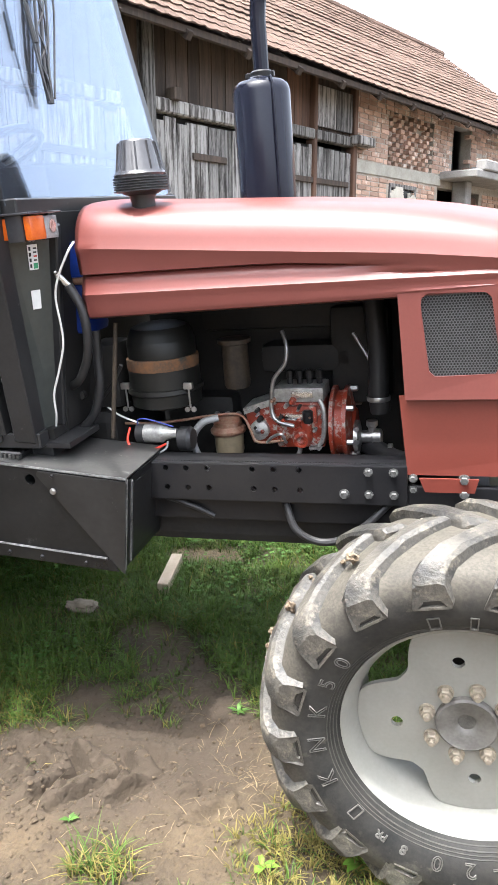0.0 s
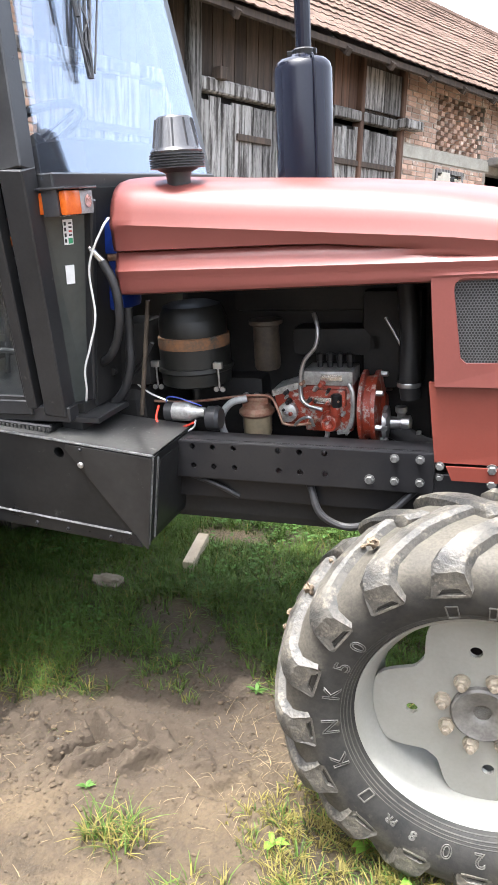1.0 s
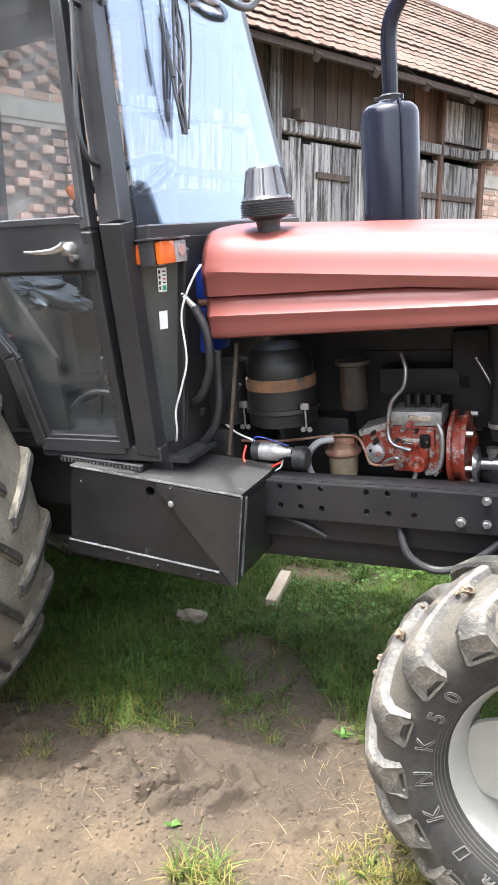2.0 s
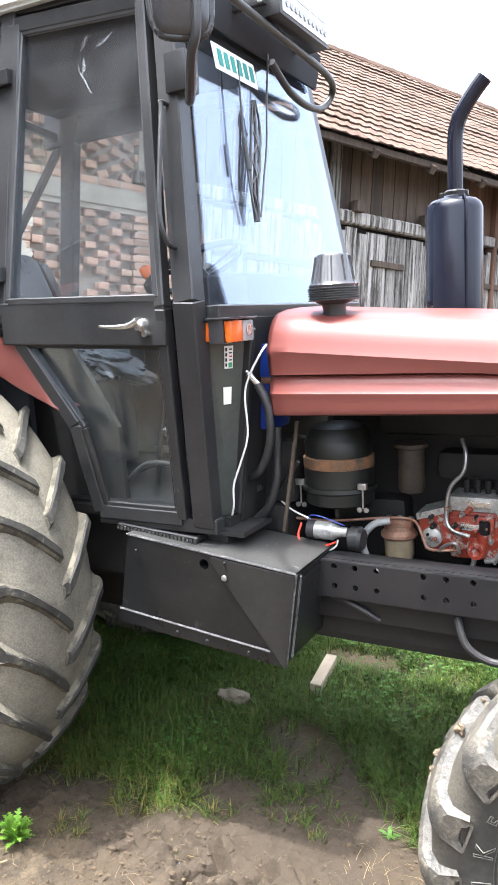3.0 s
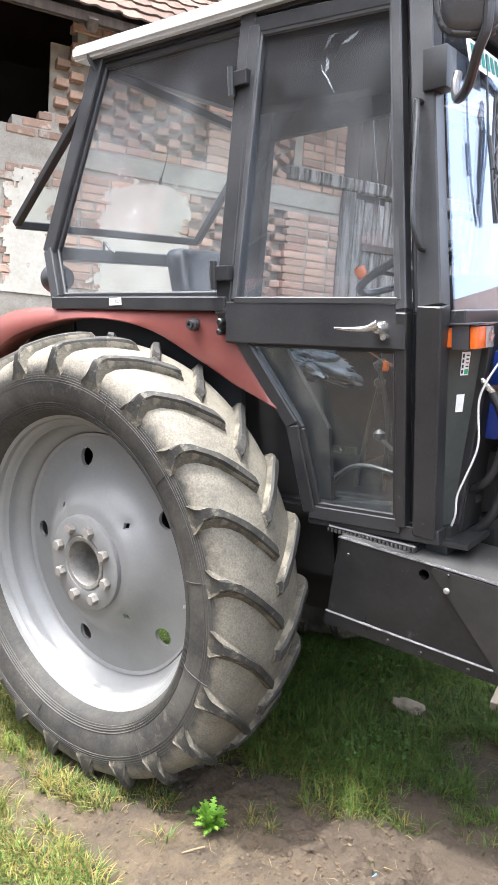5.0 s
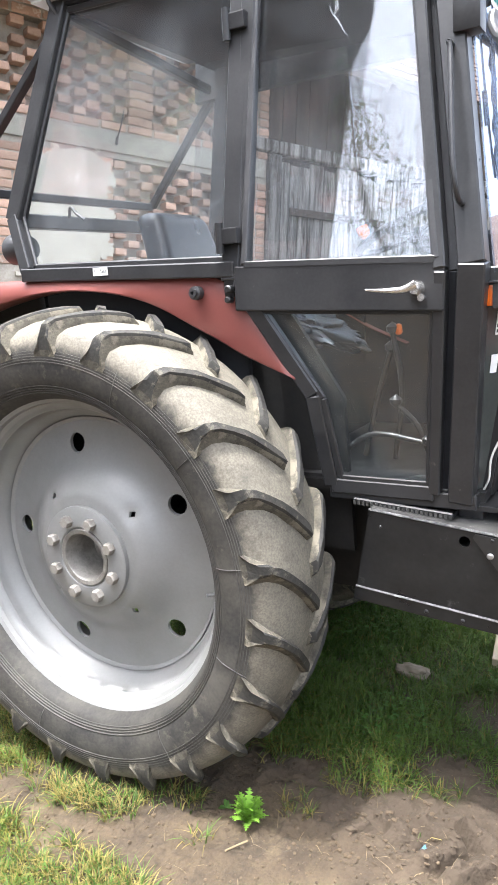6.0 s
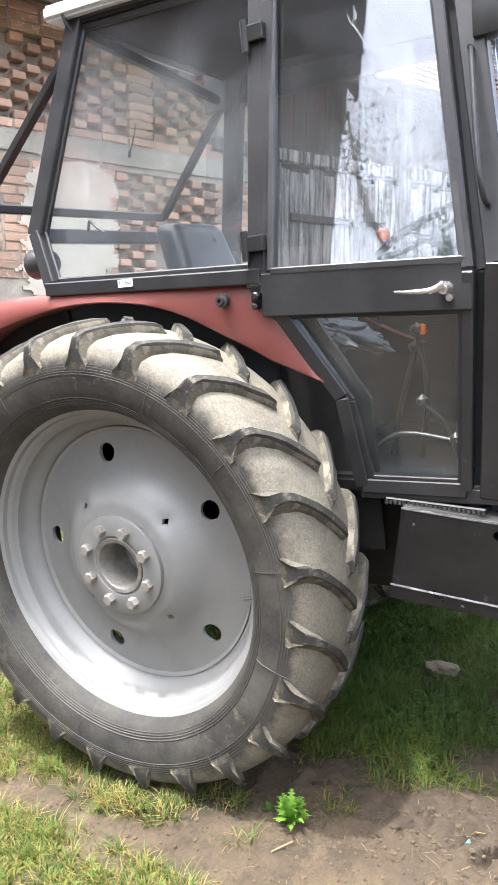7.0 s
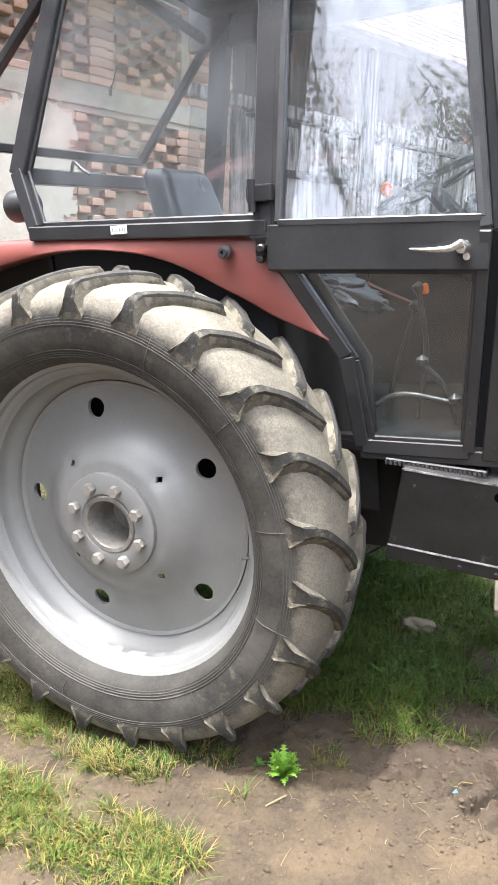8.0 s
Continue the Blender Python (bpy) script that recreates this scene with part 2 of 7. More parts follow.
M_LINING = material("black_roof_lining", (0.008, 0.009, 0.012), (0.013, 0.0145, 0.018), rough=0.85, scale=5, fine=90, bump=0.1)
M_SEAT = material("dark_blue_vinyl", (0.009, 0.013, 0.021), (0.016, 0.021, 0.03), rough=0.3, scale=8, fine=120, bump=0.1)
M_CLOTH = material("grey_blue_cloth", (0.085, 0.1, 0.12), (0.05, 0.06, 0.074), rough=0.8, scale=14, fine=160, bump=0.3)
M_ORANGE = material("orange_plastic", (0.6, 0.13, 0.02), rough=0.4, scale=20)
M_GLASS = glass_material("tinted_cab_glass", (0.95, 0.965, 0.965), 0.1, dust=0.03)
M_DOORGLASS = glass_material("coated_door_glass", (0.955, 0.965, 0.975), 0.085, dust=0.02)
# blue of the reflected sky is put into this pane's mirror tint
M_SCREEN = glass_material("windscreen_glass", (0.86, 0.9, 0.94), 0.145, dust=0.02, mirror=(0.78, 0.86, 1.0))
M_BRICK = tinted(material("old_red_brick", (0.5, 0.34, 0.26), (0.37, 0.24, 0.175), rough=0.9, scale=7, fine=80, bump=0.5, dist=0.006, wear=(0.62, 0.55, 0.47), wear_amount=0.42, wear_scale=5), 0.36)
M_MORTAR = material("crumbling_lime_mortar", (0.42, 0.385, 0.33), (0.27, 0.24, 0.2), rough=0.95, scale=5, fine=60, bump=0.7, dist=0.01)
M_BAND = material("rough_concrete_band", (0.42, 0.4, 0.345), (0.3, 0.285, 0.24), rough=0.95, scale=3.5, fine=40, bump=0.7, dist=0.015, wear=(0.27, 0.25, 0.22), wear_amount=0.2, wear_scale=4)
M_PLASTER = material("patchy_lime_plaster", (0.6, 0.565, 0.485), (0.5, 0.465, 0.39), rough=0.95, scale=5, fine=40, bump=0.6, dist=0.01, wear=(0.38, 0.29, 0.23), wear_amount=0.2, wear_scale=9)
M_WOOD = tinted(material("weathered_grey_board", (0.31, 0.297, 0.28), (0.035, 0.03, 0.027), rough=0.9, scale=3, fine=40, bump=0.5, dist=0.006), 0.4)
M_DARKWOOD = tinted(material("dark_stained_board", (0.05, 0.038, 0.03), (0.085, 0.062, 0.048), rough=0.9, scale=3, fine=40, bump=0.5, dist=0.006), 0.35)
M_BROWNWOOD = tinted(material("brown_board", (0.13, 0.07, 0.045), (0.085, 0.05, 0.035), rough=0.9, scale=3, fine=40, bump=0.5, dist=0.006), 0.3)
M_TILE = tinted(material("faded_clay_roof_tile", (0.12, 0.083, 0.066), (0.098, 0.068, 0.054), rough=0.95, spec=0.08, scale=3, fine=50, bump=0.4, dist=0.006, wear=(0.075, 0.064, 0.053), wear_amount=0.22, wear_scale=4), 0.22)
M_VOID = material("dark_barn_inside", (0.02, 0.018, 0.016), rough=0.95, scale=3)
M_CONC = material("old_grey_concrete", (0.33, 0.32, 0.3), (0.22, 0.21, 0.2), rough=0.95, scale=4, fine=40, bump=0.5, dist=0.01)
M_RENDER = material("pale_house_render", (0.8, 0.79, 0.77), (0.72, 0.71, 0.69), rough=0.9, scale=1.5, fine=20, bump=0.2)
M_BLOCKWOOD = material("pale_sawn_wood", (0.36, 0.305, 0.225), (0.27, 0.22, 0.16), rough=0.75, scale=10, fine=90, bump=0.3)
M_STONE = material("grey_field_stone", (0.2, 0.168, 0.125), (0.13, 0.11, 0.082), rough=0.9, scale=14, fine=90, bump=0.6, dist=0.008)
M_BARK = material("rough_bark", (0.12, 0.09, 0.065), (0.07, 0.055, 0.04), rough=0.95, scale=10, fine=60, bump=0.8, dist=0.02)
M_LEAF = tinted(material("tree_leaf", (0.05, 0.1, 0.025), (0.035, 0.075, 0.02), rough=0.55, scale=6, fine=40, spec=0.2, bump=0.1), 0.4)
M_WEED = tinted(material("weed_leaf", (0.2, 0.38, 0.05), (0.15, 0.3, 0.04), rough=0.5, scale=16, fine=90, spec=0.2, bump=0.15), 0.3)
M_CLOVER = tinted(material("clover_leaf", (0.09, 0.18, 0.04), (0.07, 0.15, 0.035), rough=0.55, scale=16, fine=90, spec=0.2, bump=0.1), 0.3)
M_GRASS = tinted(material("grass_blade", (0.084, 0.136, 0.027), (0.06, 0.11, 0.02), rough=0.5, scale=3, fine=30, spec=0.2, bump=0.05), 0.45)
M_GRASSDRY = tinted(material("yellowed_grass_blade", (0.17, 0.155, 0.038), (0.23, 0.185, 0.07), rough=0.65, scale=3, fine=30, spec=0.2, bump=0.05), 0.35)
M_STRAW = tinted(material("dry_straw", (0.2, 0.152, 0.088), (0.14, 0.105, 0.06), rough=0.8, scale=8, fine=60, bump=0.1), 0.3)


# ---- building helpers ----
def part(name, bm, mat, parent=None, label="", smooth=None):
    """Link a bmesh as one mesh object, under a thing or a part where one is given."""
    me = bpy.data.meshes.new(name)
    bm.normal_update()
    bm.to_mesh(me)
    bm.free()
    for m in (mat if isinstance(mat, (list, tuple)) else (mat,)):
        me.materials.append(m)
    if smooth is not None:
        me.polygons.foreach_set("use_smooth", [True] * len(me.polygons))
        me.set_sharp_from_angle(angle=radians(smooth))
    ob = new(name, me)
    if parent:
        ob.parent = parent
    if label:
        ob["label"] = label
    return ob


def empty(name, m, label, category, group=""):
    ob = new(name)
    ob.empty_display_size = 0.1
    ob.matrix_world = m
    return tagged(ob, label, category, group)


def put_box(bm, x0, x1, y0, y1, z0, z1, bevel=0.0, turn=None, seg=2):
    r = bmesh.ops.create_cube(bm, size=1)
    vs = r["verts"]
    c = Vector(((x0 + x1) / 2, (y0 + y1) / 2, (z0 + z1) / 2))
    bmesh.ops.scale(bm, verts=vs, vec=(x1 - x0, y1 - y0, z1 - z0))
    if bevel:
        es = list({e for v in vs for e in v.link_edges})
        rb = bmesh.ops.bevel(bm, geom=es, offset=bevel, segments=seg, affect="EDGES", profile=0.6)
        vs = list({v for f in rb["faces"] for v in f.verts} | {v for v in vs if v.is_valid})
    if turn:
        bmesh.ops.rotate(bm, verts=vs, cent=(0, 0, 0), matrix=Euler([radians(a) for a in turn]).to_matrix())
    bmesh.ops.translate(bm, verts=vs, vec=c)
    return vs


def box(*a, **k):
    bm = bmesh.new()
    put_box(bm, *a, **k)
    return bm


def put_bar(bm, p0, p1, w, d, side=(0, 1, 0), bevel=0.004):
    """A beam from p0 to p1: w across, d along the given side direction."""
    p0, p1 = Vector(p0), Vector(p1)
    ax = (p1 - p0)
    ln = ax.length
    z = ax.normalized()
    y = Vector(side); y = (y - z * y.dot(z)).normalized()
    x = y.cross(z)
    vs = put_box(bm, -w / 2, w / 2, -d / 2, d / 2, -ln / 2, ln / 2, bevel, seg=1)
    m = Matrix((x, y, z)).transposed().to_4x4()
    m.translation = (p0 + p1) / 2
    bmesh.ops.transform(bm, matrix=m, verts=vs)
    return vs


def bar(*a, **k):
    bm = bmesh.new()
    put_bar(bm, *a, **k)
    return bm


def put_lathe(bm, profile, centre=(0, 0, 0), axis="y", seg=48, close=False, mats=None, caps=True):
    """Turn a profile of (radius, along) round an axis through centre."""
    rings = []
    for r, a in profile:
        ring = []
        for i in range(seg):
            t = 2 * math.pi * i / seg
            c, s = r * math.cos(t), r * math.sin(t)
            p = {"y": (c, a, s), "z": (c, s, a), "x": (a, c, s)}[axis]
            ring.append(bm.verts.new(Vector(p) + Vector(centre)))
        rings.append(ring)
    n = len(rings)
    made = []
    for k in range(n if close else n - 1):
        r0, r1 = rings[k], rings[(k + 1) % n]
        for i in range(seg):
            j = (i + 1) % seg
            f = bm.faces.new((r0[i], r0[j], r1[j], r1[i]))
            if mats:
                f.material_index = mats[k]
            made.append(f)
    if not close and caps:
        for ring, p in ((rings[0], profile[0]), (rings[-1], profile[-1])):
            if p[0] > 1e-5:
                made.append(bm.faces.new(ring))
    bmesh.ops.recalc_face_normals(bm, faces=made)
    return [v for r in rings for v in r]


def lathe(*a, **k):
    bm = bmesh.new()
    put_lathe(bm, *a, **k)
    return bm


def spline(pts, n=6):
    """A smooth line through points."""
    pts = [Vector(p) for p in pts]
    if len(pts) < 3:
        return pts
    ext = [2 * pts[0] - pts[1]] + pts + [2 * pts[-1] - pts[-2]]
    out = []
    for i in range(1, len(ext) - 2):
        a, b, c, d = ext[i - 1:i + 3]
        for k in range(n):
            t = k / n
            out.append(0.5 * ((2 * b) + (c - a) * t + (2 * a - 5 * b + 4 * c - d) * t * t + (3 * b - a - 3 * c + d) * t ** 3))
    out.append(pts[-1])
    return out


def put_tube(bm, pts, r, seg=8, n=6, cap=True):
    line = spline(pts, n)
    rings = []
    up = Vector((0.13, 0.31, 0.94))
    for i, p in enumerate(line):
        d = (line[min(i + 1, len(line) - 1)] - line[max(i - 1, 0)]).normalized()
        x = d.cross(up)
        if x.length < 0.05:
            x = d.cross(Vector((1, 0, 0)))
        x.normalize()
        up = x.cross(d).normalized()
        rr = r[min(i, len(r) - 1)] if isinstance(r, (list, tuple)) else r
        rings.append([bm.verts.new(p + (x * math.cos(2 * math.pi * k / seg) + up * math.sin(2 * math.pi * k / seg)) * rr) for k in range(seg)])
    for a, b in zip(rings, rings[1:]):
        for k in range(seg):
            j = (k + 1) % seg
            bm.faces.new((a[k], a[j], b[j], b[k]))
    if cap:
        bm.faces.new(rings[0][::-1]); bm.faces.new(rings[-1])


def tube(*a, **k):
    bm = bmesh.new()
    put_tube(bm, *a, **k)
    bmesh.ops.recalc_face_normals(bm, faces=bm.faces[:])
    return bm


def put_plate(bm, outline, thick):
    """A plate from 3D points round its face, given a thickness against its normal."""
    vs = [bm.verts.new(p) for p in outline]
    f = bm.faces.new(vs)
    f.normal_update()
    nrm = f.normal.copy()
    back = [bm.verts.new(Vector(p) - nrm * thick) for p in outline]
    bm.faces.new(back[::-1])
    for i in range(len(vs)):
        j = (i + 1) % len(vs)
        bm.faces.new((vs[j], vs[i], back[i], back[j]))
    bmesh.ops.recalc_face_normals(bm, faces=bm.faces[:])


def plate(outline, thick):
    bm = bmesh.new()
    put_plate(bm, outline, thick)
    return bm


def cut(ob, cutter):
    """Cut a bmesh's solid out of an object's mesh for good."""
    me = bpy.data.meshes.new("cutter")
    cutter.to_mesh(me); cutter.free()
    co = new("cutter", me)
    bpy.context.view_layer.update()
    co.matrix_world = ob.matrix_world.copy()
    md = ob.modifiers.new("cut", "BOOLEAN")
    md.operation, md.object, md.solver = "DIFFERENCE", co, "EXACT"
    bpy.context.view_layer.update()
    dg = bpy.context.evaluated_depsgraph_get()
    done = bpy.data.meshes.new_from_object(ob.evaluated_get(dg))
    ob.modifiers.clear()
    old = ob.data
    ob.data = done
    done.name = old.name
    bpy.data.objects.remove(co); bpy.data.meshes.remove(me); bpy.data.meshes.remove(old)
    return ob


def hexnut(bm, c, r, h, axis="y"):
    """A hexagon head, r across its corners, standing h out towards the lower end of the axis."""
    put_lathe(bm, [(r, 0.0), (r, -h * 0.8), (r * 0.85, -h)], c, axis, seg=6)


def world_of(x, y, z):
    return TILT @ Vector((x, y, z))


def grained(m):
    """Draw a board's noise out along its length."""
    nt = m.node_tree
    tc = [n for n in nt.nodes if n.type == "TEX_COORD"][0]
    mp = nt.nodes.new("ShaderNodeMapping"); mp.inputs["Scale"].default_value = (6.0, 6.0, 0.35)
    for n in [n for n in nt.nodes if n.type == "TEX_NOISE"]:
        nt.links.new(mp.outputs[0], n.inputs["Vector"])
    nt.links.new(tc.outputs["Object"], mp.inputs[0])
    for n in [n for n in nt.nodes if n.type == "MAP_RANGE" and abs(n.inputs[1].default_value - 0.33) < 0.01]:
        n.inputs[1].default_value, n.inputs[2].default_value = 0.42, 0.6


for board in (M_WOOD, M_DARKWOOD, M_BROWNWOOD):
    grained(board)


def leafy(m, amount=0.35):
    """Let some daylight shine through a leaf."""
    nt = m.node_tree
    bs = nt.nodes["Principled BSDF"]
    tl = nt.nodes.new("ShaderNodeBsdfTranslucent")
    nt.links.new(bs.inputs["Base Color"].links[0].from_socket, tl.inputs[0])
    mx = nt.nodes.new("ShaderNodeMixShader"); mx.inputs[0].default_value = amount
    nt.links.new(bs.outputs[0], mx.inputs[1]); nt.links.new(tl.outputs[0], mx.inputs[2])
    nt.links.new(mx.outputs[0], nt.nodes["Material Output"].inputs["Surface"])


for leaf in (M_GRASS, M_GRASSDRY, M_CLOVER, M_WEED, M_LEAF):
    leafy(leaf)


def dusted(name, cx, cz, r0, r1, dust, rubber=(0.026, 0.0255, 0.025), worn=(0.062, 0.058, 0.05), ragged=0.16):
    """Tyre rubber that grows sandy towards its tread, in broken patches."""
    m = material(name, rubber, worn, rough=0.7, scale=7, fine=90, bump=0.5, dist=0.004, spec=0.3, wear=(0.085, 0.077, 0.062), wear_amount=0.3, wear_scale=11)
    nt = m.node_tree
    bs = nt.nodes["Principled BSDF"]
    src = bs.inputs["Base Color"].links[0].from_socket
    tc = nt.nodes.new("ShaderNodeTexCoord")
    sub_ = nt.nodes.new("ShaderNodeVectorMath"); sub_.operation = "SUBTRACT"; sub_.inputs[1].default_value = (cx, 0, cz)
    mul = nt.nodes.new("ShaderNodeVectorMath"); mul.operation = "MULTIPLY"; mul.inputs[1].default_value = (1, 0, 1)
    ln = nt.nodes.new("ShaderNodeVectorMath"); ln.operation = "LENGTH"
    nt.links.new(tc.outputs["Object"], sub_.inputs[0]); nt.links.new(sub_.outputs[0], mul.inputs[0]); nt.links.new(mul.outputs[0], ln.inputs[0])
    no = nt.nodes.new("ShaderNodeTexNoise"); no.inputs["Scale"].default_value = 16; no.inputs["Detail"].default_value = 8; no.inputs["Roughness"].default_value = 0.7
    nt.links.new(tc.outputs["Object"], no.inputs["Vector"])
    ad = nt.nodes.new("ShaderNodeMath"); ad.operation = "MULTIPLY_ADD"; ad.inputs[1].default_value = ragged
    nt.links.new(no.outputs["Fac"], ad.inputs[0]); nt.links.new(ln.outputs["Value"], ad.inputs[2])
    mr = nt.nodes.new("ShaderNodeMapRange"); mr.inputs[1].default_value, mr.inputs[2].default_value, mr.inputs[3].default_value, mr.inputs[4].default_value = r0 + ragged / 2, r1 + ragged / 2, 0.0, 0.94
    nt.links.new(ad.outputs[0], mr.inputs[0])
    n2 = nt.nodes.new("ShaderNodeTexNoise"); n2.inputs["Scale"].default_value = 170; n2.inputs["Detail"].default_value = 3
    nt.links.new(tc.outputs["Object"], n2.inputs["Vector"])
    speck = nt.nodes.new("ShaderNodeMapRange"); speck.inputs[1].default_value, speck.inputs[2].default_value = 0.36, 0.62
    nt.links.new(n2.outputs["Fac"], speck.inputs[0])
    dm = nt.nodes.new("ShaderNodeMix"); dm.data_type = "RGBA"
    nt.links.new(speck.outputs[0], dm.inputs[0]); dm.inputs[6].default_value = (*[c * 0.8 for c in dust], 1); dm.inputs[7].default_value = (*[c * 1.15 for c in dust], 1)
    # rubbed patches where the dust has come off
    rub = nt.nodes.new("ShaderNodeTexNoise"); rub.inputs["Scale"].default_value = 13; rub.inputs["Detail"].default_value = 9; rub.inputs["Roughness"].default_value = 0.72
    nt.links.new(tc.outputs["Object"], rub.inputs["Vector"])
    rr = nt.nodes.new("ShaderNodeMapRange"); rr.inputs[1].default_value, rr.inputs[2].default_value, rr.inputs[3].default_value, rr.inputs[4].default_value = 0.34, 0.56, 0.5, 1.0
    nt.links.new(rub.outputs["Fac"], rr.inputs[0])
    cover = nt.nodes.new("ShaderNodeMath"); cover.operation = "MULTIPLY"
    nt.links.new(mr.outputs[0], cover.inputs[0]); nt.links.new(rr.outputs[0], cover.inputs[1])
    mx = nt.nodes.new("ShaderNodeMix"); mx.data_type = "RGBA"
    nt.links.new(cover.outputs[0], mx.inputs[0]); nt.links.new(src, mx.inputs[6]); nt.links.new(dm.outputs[2], mx.inputs[7])
    nt.links.new(mx.outputs[2], bs.inputs["Base Color"])
    return m

# ---- ground ----
def ground_height(x, y):
    """The yard's slope, easing out into level land far off."""
    fx = 12 * math.tanh(x / 12)
    fy = 7 * math.tanh(y / 7) if y < 0 else 9 * math.tanh(y / 9)
    return 0.0564 * fx + 0.0962 * fy


def ground_bumps(x, y):
    near = math.exp(-((x - 0.8) / 4.0) ** 2 - ((y - 0.6) / 4.0) ** 2)
    z = 0.016 * noise.noise((x * 1.3, y * 1.3, 0.0)) + 0.008 * noise.noise((x * 4.1, y * 4.1, 3.0)) + 0.008 * noise.noise((x * 14.0, y * 14.0, 7.0)) + 0.0045 * noise.noise((x * 34.0, y * 34.0, 9.0)) + 0.002 * noise.noise((x * 62.0, y * 62.0, 4.0))
    # tread prints pressed into the soft mud
    for px, py, rx, ry, ang, amp in ((1.27, 0.15, 0.24, 0.14, 0.15, 1.0), (0.98, 0.12, 0.15, 0.09, 0.1, 0.5), (1.66, 0.11, 0.13, 0.09, -0.3, 0.4)):
        u, v = (x - px) * math.cos(ang) + (y - py) * math.sin(ang), (y - py) * math.cos(ang) - (x - px) * math.sin(ang)
        rim = (u / rx) ** 2 + (v / ry) ** 2 + 0.35 * noise.noise((x * 8, y * 8, 6.0))
        w = max(0.0, min(1.0, 1.6 * (1 - rim)))
        if w > 0:
            bars = math.tanh(6 * math.sin(58 * (u * 0.8 + abs(v - 0.015) * 0.9) + 1.1 * noise.noise((x * 6, y * 6, 8.0))) + 1.0)
            crumb = 0.012 * noise.noise((x * 40, y * 40, 1.0)) + 0.012 * noise.noise((x * 19, y * 19, 1.0))
            z += amp * w * (0.034 * bars * max(0.15, 0.75 + 0.9 * noise.noise((x * 9, y * 9, 14.0))) + 1.5 * crumb * (0.6 + 0.4 * bars) - 0.006)
        elif rim < 1.5:
            z += amp * 0.014 * (1.5 - rim) * (1 + noise.noise((x * 23, y * 23, 3.0)))
    m = math.exp(-((x - 1.0) / 0.75) ** 2 - ((y - 0.12) / 0.2) ** 2)
    z += m * (0.028 * abs(noise.noise((x * 9, y * 9, 5.0))) + 0.012 * noise.noise((x * 24, y * 24, 2.0)))
    return z * near


def axis_steps(lo, hi, step, far, grow=1.16):
    out = list(np.arange(lo, hi + 1e-6, step))
    d, p = step, hi
    while p < far:
        d *= grow; p += d; out.append(p)
    d, p = step, lo
    while p > -far:
        d *= grow; p -= d; out.insert(0, p)
    return out


def build_ground():
    xs, ys = axis_steps(-0.2, 2.2, 0.0065, 900, 1.1), axis_steps(-0.75, 0.62, 0.0065, 900, 1.1)
    vs = [(x, y, ground_height(x, y) + ground_bumps(x, y)) for y in ys for x in xs]
    n = len(xs)
    fs = [(j * n + i, j * n + i + 1, (j + 1) * n + i + 1, (j + 1) * n + i) for j in range(len(ys) - 1) for i in range(n - 1)]
    me = bpy.data.meshes.new("ground")
    me.from_pydata(vs, [], fs)
    me.polygons.foreach_set("use_smooth", [True] * len(fs))
    m = material("yard_soil", (0.066, 0.046, 0.0245), (0.025, 0.0175, 0.0098), rough=0.92, scale=4.3, fine=60, bump=1.0, dist=0.02, wear=(0.085, 0.063, 0.037), wear_amount=0.34, wear_scale=3.1)
    nt = m.node_tree
    bs = nt.nodes["Principled BSDF"]
    src = bs.inputs["Base Color"].links[0].from_socket
    tc = nt.nodes.new("ShaderNodeTexCoord")
    vo = nt.nodes.new("ShaderNodeTexVoronoi"); vo.inputs["Scale"].default_value = 130
    nt.links.new(tc.outputs["Object"], vo.inputs["Vector"])
    mr = nt.nodes.new("ShaderNodeMapRange"); mr.inputs[1].default_value, mr.inputs[2].default_value, mr.inputs[3].default_value, mr.inputs[4].default_value = 0.0, 0.55, 0.86, 1.1
    nt.links.new(vo.outputs["Distance"], mr.inputs[0])
    hs = nt.nodes.new("ShaderNodeHueSaturation"); nt.links.new(mr.outputs[0], hs.inputs["Value"]); nt.links.new(src, hs.inputs["Color"]); nt.links.new(hs.outputs[0], bs.inputs["Base Color"])
    # damp mud where the tyres turned, and shade under the machine painted darker
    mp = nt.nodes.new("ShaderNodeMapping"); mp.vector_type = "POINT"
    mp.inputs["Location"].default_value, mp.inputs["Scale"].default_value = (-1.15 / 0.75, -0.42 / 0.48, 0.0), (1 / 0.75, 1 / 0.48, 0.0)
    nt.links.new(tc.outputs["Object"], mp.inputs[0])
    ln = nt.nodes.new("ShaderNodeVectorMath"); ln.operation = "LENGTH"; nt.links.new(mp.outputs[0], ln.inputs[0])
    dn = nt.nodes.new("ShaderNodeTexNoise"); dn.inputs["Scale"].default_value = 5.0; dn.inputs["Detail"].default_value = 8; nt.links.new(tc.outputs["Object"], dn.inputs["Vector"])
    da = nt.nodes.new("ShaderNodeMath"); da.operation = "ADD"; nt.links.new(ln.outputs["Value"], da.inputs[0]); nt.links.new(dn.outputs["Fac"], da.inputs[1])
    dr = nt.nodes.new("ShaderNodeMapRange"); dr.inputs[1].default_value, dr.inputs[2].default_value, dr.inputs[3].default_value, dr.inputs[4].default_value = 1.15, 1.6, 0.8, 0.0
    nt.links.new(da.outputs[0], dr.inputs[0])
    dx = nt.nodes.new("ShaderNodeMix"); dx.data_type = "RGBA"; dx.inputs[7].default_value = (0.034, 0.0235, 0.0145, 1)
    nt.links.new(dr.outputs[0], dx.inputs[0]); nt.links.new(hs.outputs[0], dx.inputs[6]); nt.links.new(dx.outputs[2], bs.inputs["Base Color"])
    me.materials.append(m)
